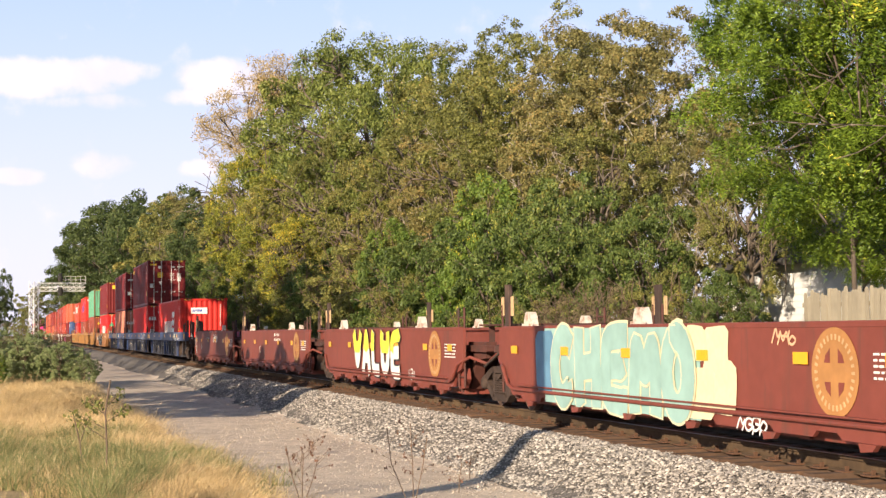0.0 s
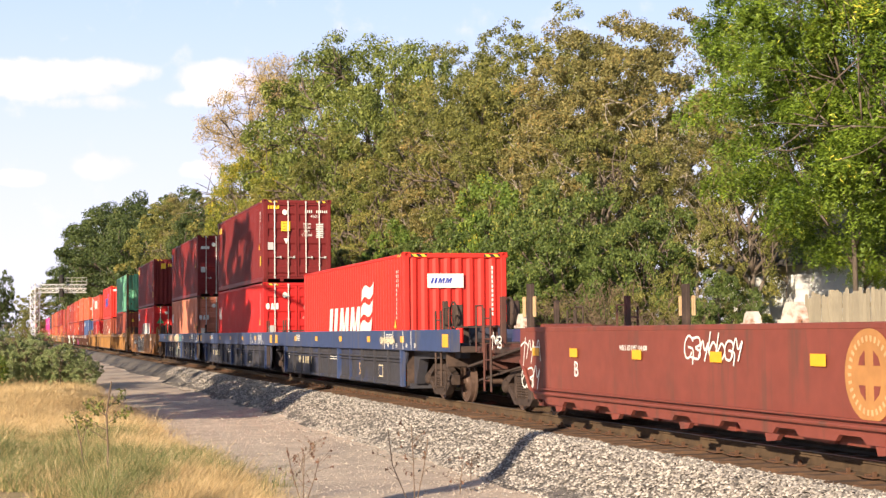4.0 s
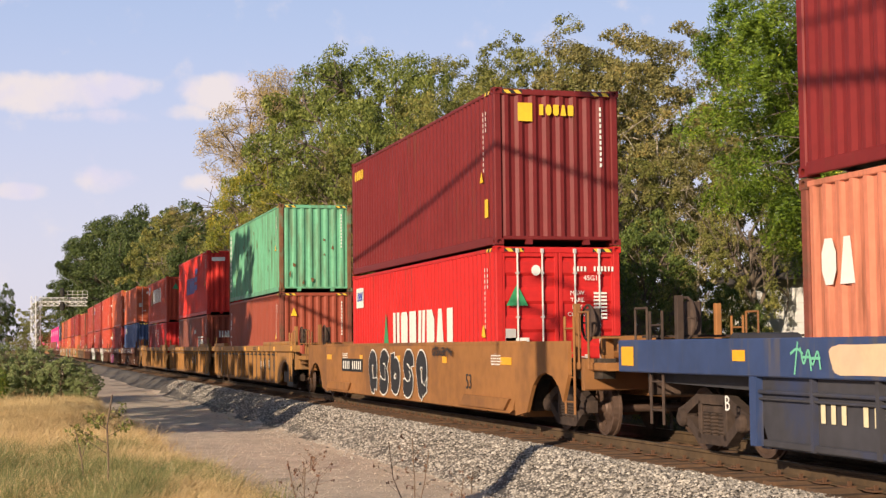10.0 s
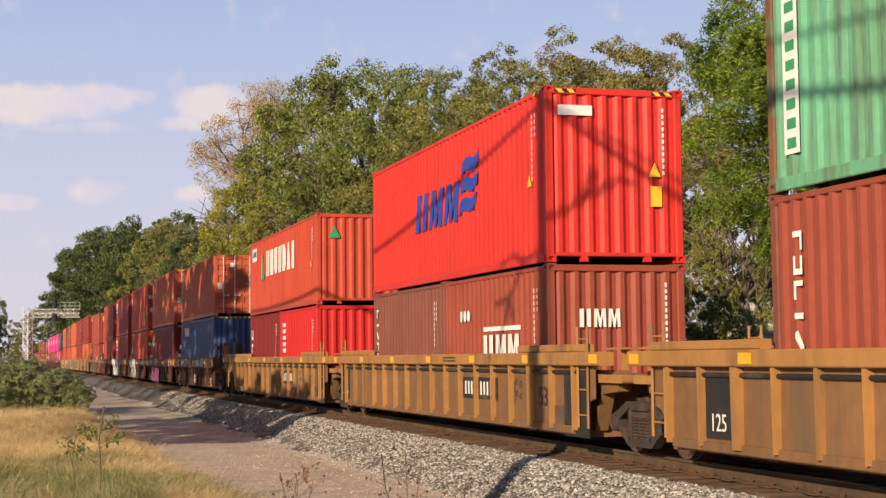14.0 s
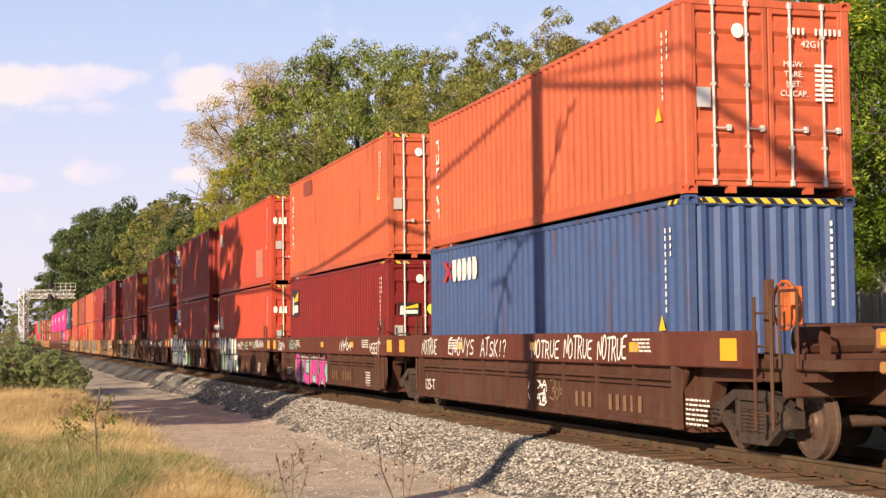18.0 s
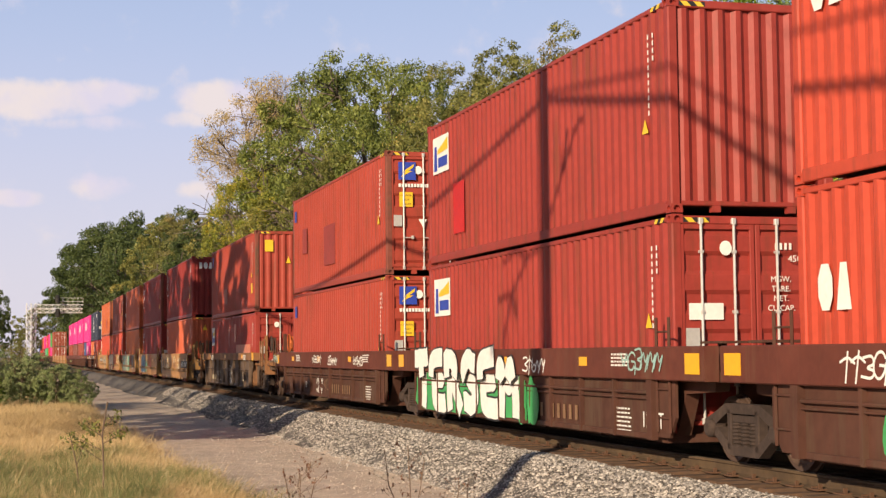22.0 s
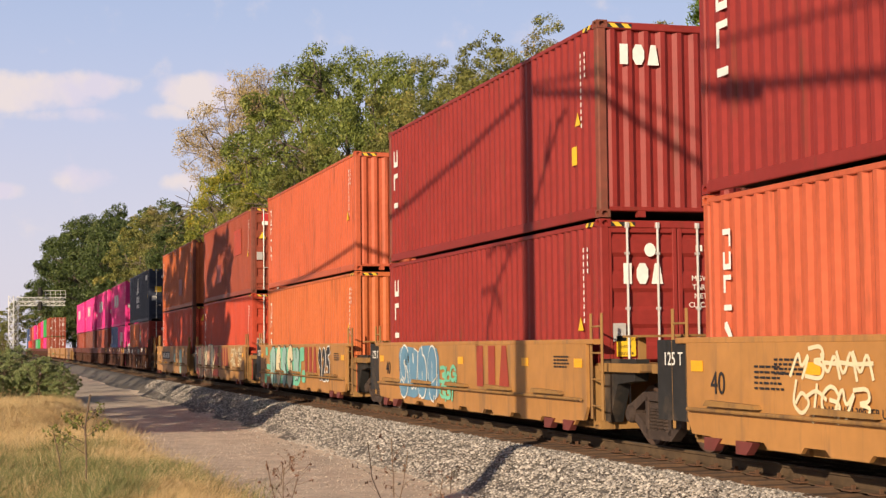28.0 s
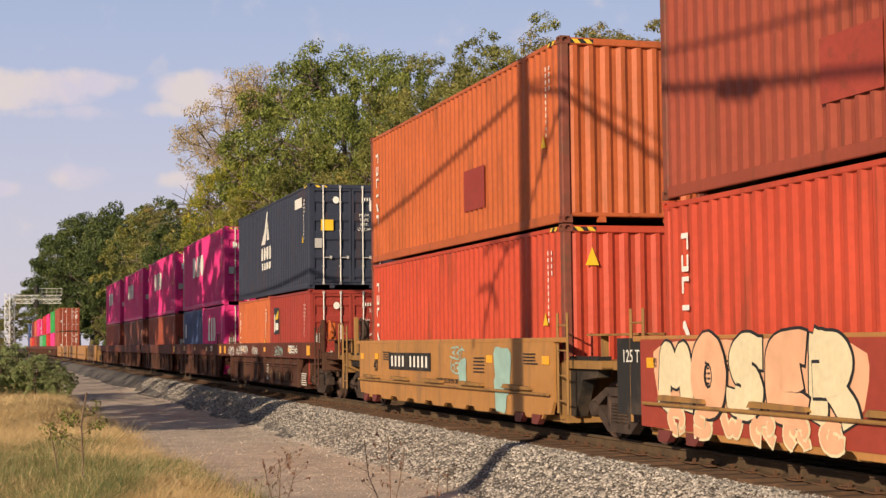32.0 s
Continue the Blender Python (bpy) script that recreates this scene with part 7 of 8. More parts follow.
    for k in range(7):
        w, h = spots.uniform(0.015, 0.045), spots.uniform(0.03, 0.12)
        shape(box_of("green_top"), rusty, [blob(0, 0, w, h, spots, 14, 0.3)], on_end("green_top", spots.uniform(-0.95, 0.95), spots.uniform(0.3, 2.0)), "rust_spot", "rust bloom")
    rect(box_of("green_top"), WHITE, 0.34, 2.2, on_side("green_top", 11.6, 1.5), "nameplate", "white upright nameplate")
    bars(box_of("green_top"), GREENM, [(0, 1.0 - 0.22 * i, 0.2, 0.12) for i in range(10)], "marking", on_side("green_top", 11.6, 1.5, 0.01))
    for key, x, z in (("triton_brick", -0.75, 2.25), ("triton_g", -0.75, 2.4), ("triton_c", -0.6, 2.4)):
        tri(box_of(key), YELLOW, 0.22, 0.28, on_end(key, x, z), "warning_triangle", "yellow warning triangle")
    wordmark(box_of("hmm_blue"), BLUEM, [0, 8, 8], 3.3, 0.78, on_side("hmm_blue", 6.6, 1.5), 0.3, "blue slanted block shapes")
    waves(box_of("hmm_blue"), BLUEM, 1.1, 1.05, on_side("hmm_blue", 4.3, 1.7))
    rect(box_of("hmm_blue"), WHITE, 0.6, 0.17, on_end("hmm_blue", -0.7, 2.5), "badge", "white badge")
    rect(box_of("hmm_blue"), YELLOW, 0.2, 0.34, on_end("hmm_blue", 0.72, 1.1), "caution_sign", "yellow caution sign")
    tri(box_of("hmm_blue"), YELLOW, 0.22, 0.24, on_end("hmm_blue", 0.7, 1.55), "warning_triangle")
    wordmark(box_of("twenty_a"), WHITE, [0, 8, 8], 2.1, 0.55, on_side("twenty_a", 2.4, 1.2), 0, "white block shapes")
    rect(box_of("twenty_a"), WHITE, 2.1, 0.08, on_side("twenty_a", 2.4, 1.58), "emblem")
    wordmark(box_of("twenty_a"), WHITE, [6, 7, 7], 0.7, 0.2, on_side("twenty_a", 4.6, 1.85))
    wordmark(box_of("twenty_a"), WHITE, [0, 8, 8], 0.75, 0.3, on_end("twenty_a", -0.3, 1.7))
    upright_mark(box_of("twenty_b"), WHITE, 5, 0.22, on_side("twenty_b", 5.6, 2.2))
    wordmark(box_of("hyundai_top"), WHITE, [0, 1, 2, 3, 4, 5, 6], 5.4, 0.85, on_side("hyundai_top", 5.9, 1.65), 0, "large white upright block shapes")
    tri(box_of("hyundai_top"), GREENM, 0.6, 0.95, on_side("hyundai_top", 9.35, 1.62), "emblem", "green triangle")
    tri(box_of("hyundai_top"), YELLOW, 0.3, 0.95, on_side("hyundai_top", 9.55, 1.62, 0.004), "emblem")
    rect(box_of("hyundai_top"), WHITE, 0.95, 0.45, on_side("hyundai_top", 11.1, 2.1), "badge", "white badge")
    wordmark(box_of("hyundai_top"), BLUEM, [0, 8, 8], 0.7, 0.2, on_side("hyundai_top", 11.1, 2.12, 0.01), 0.3)
    tri(box_of("hyundai_top"), GREENM, 0.35, 0.35, on_end("hyundai_top", -0.7, 2.05), "emblem", "green triangle")
    bars(box_of("twenty_c"), WHITE, [(0, 0.38 - 0.2 * i, 0.5, 0.12) for i in range(5)], "badge", on_side("twenty_c", 5.2, 1.75), "white striped badge")
    for key, d, n, s, z in (("twenty_d", 5.5, 3, 0.4, 2.1), ("tex_a", 11.55, 3, 0.36, 2.5), ("tex_b", 11.55, 3, 0.4, 2.5), ("tex_c", 11.55, 3, 0.4, 2.4)):
        upright_mark(box_of(key), WHITE, n, s, on_side(key, d, z), 1.25)
    for key, z in (("tex_a", 2.45), ("tex_b", 2.1), ("tex_c", 2.4)):
        wordmark(box_of(key), WHITE, [6, 7, 5], 0.7, 0.3, on_end(key, -0.55, z), 0, "white block shapes")
    for key in ("tex_a", "tex_b", "tex_c"):
        rect(box_of(key), YELLOW, 0.2, 0.28, on_side(key, 0.95, 1.0), "caution_sign", "yellow caution sign")
    caution("tex_b", -0.85, 1.05, 0.3, 0.3)
    wordmark(box_of("seaco"), WHITE, [2, 7, 4, 7, 4], 1.65, 0.42, on_side("seaco", 9.75, 2.38), 0, "white block shapes")
    shape(box_of("seaco"), REDM, [[(-0.3, -0.21), (0.0, 0), (-0.3, 0.21), (-0.1, 0.21), (0.1, 0.06), (0.3, 0.21), (0.3, 0.1), (0.14, 0), (0.3, -0.1), (0.3, -0.21), (0.1, -0.06), (-0.1, -0.21)]], on_side("seaco", 10.95, 2.38), "emblem", "red crossed emblem")
    part("hazard_stripe", Geo().box(-1.0, 1.0, -0.004, 0, -0.035, 0.035), HAZARD, box_of("seaco"), "yellow and black hazard stripe", at=pose(0, -LOAD["seaco"][1] / 2 - 0.004, 2.83))
    beacon_badge("beacon", on_side("beacon", 11.25, 2.15), on_side("beacon", 11.25, 2.15, 0.012), 1.0, 0.8)
    beacon_badge("beacon", on_end("beacon", -0.72, 1.75), on_end("beacon", -0.72, 1.75, 0.018), 0.5, 0.3)
    disc = [(0.13 * math.cos(a * math.tau / 14), 0.13 * math.sin(a * math.tau / 14)) for a in range(14)]
    shape(box_of("beacon"), LIMEM, [disc], on_end("beacon", -0.15, 1.75), "round_label", "bright yellow round label")
    for key in ("beacon_a", "beacon_b"):
        beacon_badge(key, on_side(key, 11.15, 2.2), on_side(key, 11.15, 2.2, 0.012), 1.15, 0.75, True)
    rect(box_of("beacon_b"), C["bright_red"], 0.75, 1.0, on_side("beacon_b", 9.9, 1.0), "patch", "brighter red repaint patch")
    rect(box_of("beacon_a"), WHITE, 0.5, 0.22, on_end("beacon_a", -0.75, 1.6), "badge")
    for key in ("florens_a", "florens_b"):
        swoosh_badge(key, on_end(key, -0.72, 2.42), on_end(key, -0.72, 2.42, 0.018), 0.42)
        bars(box_of(key), WHITE, [(-0.9 + 0.075 * i, 2.08, 0.055, 0.08) for i in range(14)], "web_address", on_end(key, 0, 0))
        caution(key, -0.75, 1.75 if key == "florens_b" else 1.65)
        rect(box_of(key), BLUEM, 0.28, 0.34, on_side(key, 11.65, 2.35), "badge", "small blue badge")
    tri(box_of("florens_b"), WHITE, 0.2, -0.18, on_end("florens_b", -0.35, 1.2), "emblem")
    rect(box_of("florens_b"), C["brick_red"], 0.7, 0.75, on_side("florens_b", 10.2, 1.5), "patch", "darker repair patch")
    rect(box_of("florens_b"), C["brick_red"], 1.5, 1.1, on_side("florens_b", 6.6, 1.15), "patch", "darker repair patch")
    rect(box_of("cai_b"), C["salmon"], 1.5, 0.95, on_side("cai_b", 2.2, 0.75), "patch", "pale repaint patch")
    rect(box_of("triton_h"), C["brick_red"], 1.2, 0.75, on_side("triton_h", 4.4, 0.95), "patch", "darker repair patch")
    rect(box_of("triton_b"), C["brick"], 1.2, 0.4, on_side("triton_b", 9.3, 2.5), "patch")
    rect(box_of("tal"), C["florens_red"], 1.2, 0.7, on_side("tal", 7.6, 1.0), "patch", "brighter red touch-up patch")
    rect(box_of("tal"), C["orange_red"], 1.6, 0.9, on_side("tal", 3.0, 1.9), "patch", "brighter red touch-up patch")
    rect(box_of("tal"), WHITE, 0.5, 0.4, on_end("tal", -0.62, 2.5), "badge", "white badge with a red panel")
    rect(box_of("tal"), REDM, 0.5, 0.26, on_end("tal", -0.62, 2.56, 0.016), "badge_panel")
    tri(box_of("tal"), YELLOW, 0.25, 0.22, on_end("tal", -0.85, 1.95), "warning_triangle")
    rect(box_of("eciu"), BLUEM, 0.26, 0.4, on_side("eciu", 11.6, 2.4), "badge", "small blue badge")
    rect(box_of("eciu"), YELLOW, 0.3, 0.42, on_end("eciu", -0.72, 2.35), "caution_sign", "yellow caution sign")
    tri(box_of("eciu"), YELLOW, 0.18, 0.24, on_end("eciu", -0.02, 1.85), "warning_triangle")
    rect(box_of("eciu"), YELLOW, 0.3, 0.36, on_side("eciu", 0.75, 0.85), "caution_sign", "yellow caution sign")
    rect(box_of("eciu"), C["brick"], 0.9, 0.6, on_side("eciu", 7.6, 0.8), "patch", "faded repair patch")
    beacon_badge("twenty_f", on_side("twenty_f", 5.35, 1.85), on_side("twenty_f", 5.35, 1.85, 0.012), 0.9, 0.75, True)
    rect(box_of("twenty_e"), C["salmon"], 3.6, 0.5, on_side("twenty_e", 2.9, 1.2), "patch", "pink repaint panel")
    rect(box_of("twenty_e"), C["salmon"], 0.5, 0.7, on_side("twenty_e", 5.0, 1.9), "patch", "pink repaint panel")
    beacon_badge("twenty_g", on_side("twenty_g", 4.9, 1.8), on_side("twenty_g", 4.9, 1.8, 0.012), 0.8, 0.8)
    upright_mark(box_of("twenty_h"), WHITE, 6, 0.22, on_side("twenty_h", 5.6, 2.2))
    nyk = box_of("nyk")
    shape(nyk, WHITE, [[(-0.9, -0.1), (-0.3, 0.35), (0.1, 0.9), (0.25, 0.9), (0.05, 0.25), (-0.2, -0.1)], [(0.1, 0), (0.5, 0), (0.25, 0.6)]], on_side("nyk", 6.6, 1.75), "emblem", "white crest")
    wordmark(nyk, WHITE, [5, 7, 2, 6], 1.9, 0.4, on_side("nyk", 6.6, 1.35))
    wordmark(nyk, WHITE, [6, 5, 4, 2], 1.7, 0.22, on_side("nyk", 6.6, 0.95))
    rect(nyk, WHITE, 1.0, 0.28, on_side("nyk", 1.4, 2.45), "nameplate")
    rect(nyk, WHITE, 0.5, 0.3, on_end("nyk", 0.75, 2.3), "nameplate")
    rect(nyk, YELLOW, 0.35, 0.3, on_end("nyk", -0.7, 1.75), "caution_sign", "yellow caution sign")
    for key in ("one_a", "one_b", "one_c", "one_d"):
        wordmark(box_of(key), WHITE, [4, 3, 7], 3.6, 0.85, on_side(key, 7.2, 1.75), 0, "white block shapes")
        wordmark(box_of(key), WHITE, [4, 3, 7], 0.6, 0.25, on_end(key, -0.6, 2.2))
    wordmark(box_of("twenty_i"), WHITE, [5, 6, 4], 2.2, 0.9, on_side("twenty_i", 3.2, 1.7))
    rect(box_of("twenty_j"), WHITE, 0.35, 0.6, on_side("twenty_j", 5.2, 1.7), "badge")


mark_boxes()


# ---- graffiti and stencils on the cars ----
def arc(cx, cy, rx, ry, a0, a1, n=9):
    """Points on an arc, angles in degrees."""
    return [(cx + rx * math.cos(radians(a0 + (a1 - a0) * k / n)), cy + ry * math.sin(radians(a0 + (a1 - a0) * k / n))) for k in range(n + 1)]


# loose bubble forms of spray paint, in a unit square
STROKES = [
    [arc(0.5, 0.62, 0.36, 0.34, 210, -30), [(0.2, 0.5), (0.3, 0.1), (0.5, 0.02)], [(0.8, 0.45), (0.75, 0.08)]],
    [arc(0.55, 0.74, 0.34, 0.24, 30, 270), arc(0.45, 0.26, 0.36, 0.24, 90, -140)],
    [[(0.15, 0.95), (0.1, 0.5), (0.2, 0.05)], arc(0.5, 0.4, 0.3, 0.34, 130, -120)],
    [arc(0.5, 0.5, 0.38, 0.46, 60, 330), arc(0.55, 0.5, 0.12, 0.16, 0, 300)],
    [[(0.1, 0.9), (0.35, 0.12), (0.55, 0.7), (0.7, 0.1), (0.92, 0.92)]],
    [arc(0.4, 0.5, 0.3, 0.46, 100, 260), arc(0.62, 0.7, 0.28, 0.24, 200, -40), [(0.6, 0.46), (0.9, 0.05)]],
]


# simple hand strokes for painted words and figures, in a unit square
ALPHA = {
    "A": [[(0, 0), (0.45, 1), (0.55, 1), (1, 0)], [(0.2, 0.38), (0.85, 0.38)]],
    "C": [arc(0.55, 0.5, 0.48, 0.5, 50, 310)],
    "E": [[(0.95, 1), (0.1, 0.95), (0.05, 0.5), (0.1, 0.03), (0.98, 0.02)], [(0.08, 0.52), (0.8, 0.55)]],
    "H": [[(0.05, 0), (0.05, 1)], [(0.95, 0), (0.95, 1)], [(0.05, 0.48), (0.95, 0.55)]],
    "K": [[(0.08, 0), (0.08, 1)], [(0.95, 1), (0.15, 0.5), (0.98, 0)]],
    "L": [[(0.1, 1), (0.08, 0.05), (0.95, 0.03)]],
    "M": [[(0, 0), (0.1, 1), (0.5, 0.35), (0.9, 1), (1, 0)]],
    "N": [[(0.05, 0), (0.08, 1), (0.92, 0), (0.95, 1)]],
    "O": [arc(0.5, 0.5, 0.46, 0.5, 90, 450, 14)],
    "R": [[(0.08, 0), (0.08, 1)], [(0.08, 0.98), (0.7, 0.95), (0.85, 0.72), (0.6, 0.5), (0.1, 0.48)], [(0.4, 0.48), (0.98, 0)]],
    "S": [[(0.92, 0.88), (0.5, 1), (0.12, 0.8), (0.3, 0.56), (0.75, 0.44), (0.9, 0.2), (0.5, 0), (0.06, 0.12)]],
    "T": [[(0, 0.97), (1, 1)], [(0.5, 0.98), (0.48, 0)]],
    "U": [[(0.06, 1), (0.08, 0.25), (0.5, 0), (0.9, 0.25), (0.94, 1)]],
    "V": [[(0, 1), (0.48, 0), (1, 1)]],
    "X": [[(0.02, 1), (0.98, 0)], [(0.98, 1), (0.02, 0)]],
    "Y": [[(0.02, 1), (0.5, 0.5), (0.98, 1)], [(0.5, 0.5), (0.46, 0)]],
    "2": [[(0.08, 0.78), (0.4, 1), (0.85, 0.8), (0.6, 0.45), (0.05, 0.03), (0.95, 0.02)]],
    "4": [[(0.7, 0), (0.72, 1), (0.05, 0.35), (0.98, 0.36)]],
    "5": [[(0.9, 1), (0.2, 0.98), (0.15, 0.56), (0.7, 0.58), (0.9, 0.3), (0.6, 0.02), (0.08, 0.08)]],
    "9": [[(0.85, 0.7), (0.5, 0.45), (0.12, 0.7), (0.45, 1), (0.85, 0.75), (0.75, 0)]],
    "!": [[(0.55, 1), (0.48, 0.32)], [(0.47, 0.08), (0.46, 0)]],
    "?": [[(0.1, 0.8), (0.5, 1), (0.88, 0.75), (0.5, 0.45), (0.5, 0.3)], [(0.48, 0.08), (0.47, 0)]],
    " ": [],
}
# wild hand marks that form no words
HOOKS = [
    [[(0, 0.1), (0.3, 1), (0.55, 0.3), (0.9, 0.9), (0.6, 0)]], [[(0.1, 0.9), (0.7, 1), (0.9, 0.6), (0.3, 0.5), (0.95, 0.35), (0.8, 0), (0.05, 0.12)]],
    [[(0.2, 1), (0.1, 0.3), (0.6, 0), (0.95, 0.4), (0.5, 0.7), (0.25, 0.35)]], [[(0.5, 1.15), (0.45, -0.15)], [(0.0, 0.7), (0.5, 0.95), (1, 0.7)]],
    [[(0, 0.8), (0.4, 0.1), (0.65, 0.95), (1, 0.05)], [(0.2, 0.5), (0.9, 0.5)]], [arc(0.5, 0.5, 0.4, 0.45, 30, 330), [(0.5, 0.5), (1.0, 0.45), (0.95, -0.15)]],
]


def rounded(line, times=2):
    """A broken line with its corners cut off, ends kept."""
    pts = [Vector(q) for q in line]
    for _ in range(times):
        out = [pts[0]]
        for a, b in zip(pts, pts[1:]):
            out += [a.lerp(b, 0.22), a.lerp(b, 0.78)]
        pts = out + [pts[-1]]
    return pts


def ribbon(pts, r):
    """The outline of a fat stroke along a broken line."""
    v = [Vector(q) for q in pts]
    left, right = [], []
    for k, q in enumerate(v):
        d = (v[min(k + 1, len(v) - 1)] - v[max(k - 1, 0)]).normalized()
        nrm = Vector((-d.y, d.x)) * r
        ext = d * (r * 0.6 if k == len(v) - 1 else -r * 0.6 if k == 0 else 0)
        left.append(tuple(q + nrm + ext))
        right.append(tuple(q - nrm + ext))
    return left, right


def strokes(parent, mat, lines, r, turn, name, label, lift):
    g = Geo()
    for j, pts in enumerate(lines):
        left, right = ribbon(pts, r)
        n = len(left)
        lift += 0.0003 * j
        g.add([(u, v, lift + 0.00008 * q) for q, (u, v) in enumerate(left)] + [(u, v, lift + 0.00008 * q) for q, (u, v) in enumerate(right)], [(i, i + 1, n + i + 1, n + i) for i in range(n - 1)])
    return part(name, g, mat, parent, label, at=turn)


def graffiti(i, s0, s1, z0, z1, fills, edge, n, seed, x=None, back=None, label="", holes=None, fat=0.17, text="", split=None, crest=None):
    """A spray-painted piece: a ground, then fat crossing strokes with a rim, between two places along the line.
    split: the height above which it runs on over the proud top chord; crest: a second paint on the upper half."""
    car, mid = UNITS[i], (CARS[i][0] + CARS[i][1]) / 2
    x = x or (1.475 if STYLES[CARS[i][4]]["kind"] == "plate" else 1.41)
    rng = random.Random(seed)
    w, h = abs(s1 - s0), z1 - z0
    turn = car_at((s0 + s1) / 2 - mid, (z0 + z1) / 2, x)
    upper = car_at((s0 + s1) / 2 - mid, (z0 + z1) / 2, 1.503)
    if back:
        zb = (min(split or z1, z1) + z0) / 2 - (z0 + z1) / 2
        hb = min(split or z1, z1) - z0
        for k in range(max(2, n // 2)):
            c = -w / 2 + (k + 0.5) * w / max(2, n // 2)
            shape(car, back, [blob(c, zb, w / max(2, n // 2) * 0.56, hb * 0.47, rng, 22, 0.05)], turn @ Matrix.Translation((0, 0, 0.0006 * k)), "graffiti_ground", label)
    n = len(text) or n
    step = w / n
    for k in range(n):
        form = ALPHA[text[k]] if text else rng.choice(STROKES)
        x0, y0 = -w / 2 + k * step, -h / 2
        lines = []
        for line in form:
            pts = [Vector((x0 + (0.14 + 0.72 * u) * step, y0 + (0.12 + 0.76 * v) * h)) + Vector((rng.uniform(-0.012, 0.012) * step, rng.uniform(-0.008, 0.008) * h)) for u, v in rounded(line, 2)]
            fine = []
            for a, b in zip(pts, pts[1:]):
                fine += [a, a.lerp(b, 0.33), a.lerp(b, 0.67)]
            fine.append(pts[-1])
            lines.append([tuple(q) for q in rounded(fine, 1)])
        r = min(fat * h, step * 0.19)
        runs = [(turn, lines)]
        if split:
            cut = split - (z0 + z1) / 2
            runs = []
            for m, keep in ((turn, lambda v: v <= cut - 0.02), (upper, lambda v: v > cut)):
                pieces = []
                for line in lines:
                    piece = []
                    for q in line + [None]:
                        if q is not None and keep(q[1]):
                            piece.append(q)
                        else:
                            if len(piece) > 1:
                                pieces.append(piece)
                            piece = []
                runs.append((m, pieces))
        for m, some in runs:
            if not some:
                continue
            strokes(car, edge, some, r + 0.035, m, "graffiti_rim", label, 0.002 + 0.0009 * k)
            strokes(car, fills[k % len(fills)], some, r, m, "graffiti_fill", label, 0.004 + 0.0009 * k + 0.0009 * n)
            if crest:
                high = [[q for q in line if q[1] > 0.12 * h] for line in some]
                high = [line for line in high if len(line) > 2]
                if high:
                    strokes(car, crest, high, r, m, "graffiti_crest", label, 0.0075 + 0.0009 * k + 0.0018 * n)
        if holes:
            strokes(car, holes, [lines[0]], 0.02, turn, "graffiti_line", label, 0.0065 + 0.0018 * n)


def scrawl(i, s, z, w, h, mat, seed, x=None, name="tag", thick=0.015, text=""):
    """A handwritten tag of quick pen-wide strokes."""
    car, mid = UNITS[i], (CARS[i][0] + CARS[i][1]) / 2
    x = x or (1.475 if STYLES[CARS[i][4]]["kind"] == "plate" else 1.5)
    rng = random.Random(seed)
    n = len(text) or max(3, round(w / (0.05 + 0.55 * min(h, 0.5))))
    rows = 1 if h < 0.5 or text else 2
    lines = []
    for row in range(rows):
        for k in range(n):
            tall = h / rows * rng.uniform(0.75, 1.0)
            u0, v0 = -w / 2 + w * k / n, h / 2 - h / rows * (row + 1) + rng.uniform(0, 0.08) * h
            for line in (ALPHA[text[k]] if text else rng.choice(HOOKS)):
                wide = 0.84 if text else 1.35
                pts = [(u0 + (0.08 + wide * u) * w / n + 0.18 * v * tall + rng.uniform(-0.02, 0.02) * h, v0 + v * tall + rng.uniform(-0.02, 0.02) * h) for u, v in line]
                lines.append([tuple(q) for q in rounded(pts)])
    strokes(car, mat, lines, thick, car_at(s - mid, z, x + 0.002), name, "hand-painted scrawl", 0.001)


def stencil(i, text, s, z, size, mat, x=None):
    car, mid = UNITS[i], (CARS[i][0] + CARS[i][1]) / 2
    x = x or (1.475 if STYLES[CARS[i][4]]["kind"] == "plate" else 1.41)
    part("lettering", letters(text, size, mat), None, car, "stencilled letters", at=car_at(s - mid, z - size * 0.35, x + 0.003))


def number_bars(i, s, z, w, h, mat, n=10, x=None, plate=None):
    car, mid = UNITS[i], (CARS[i][0] + CARS[i][1]) / 2
    x = x or (1.475 if STYLES[CARS[i][4]]["kind"] == "plate" else 1.41)
    if plate:
        rect(car, plate, w * 1.1, h * 1.6, car_at(s - mid, z, x + 0.002), "number_panel", "black number panel")
    st = w / n
    bars(car, mat, [(-w / 2 + (k + 0.5) * st, 0, st * 0.42, h) for k in range(n) if k != 4], "number_stencil", car_at(s - mid, z, x + 0.006))


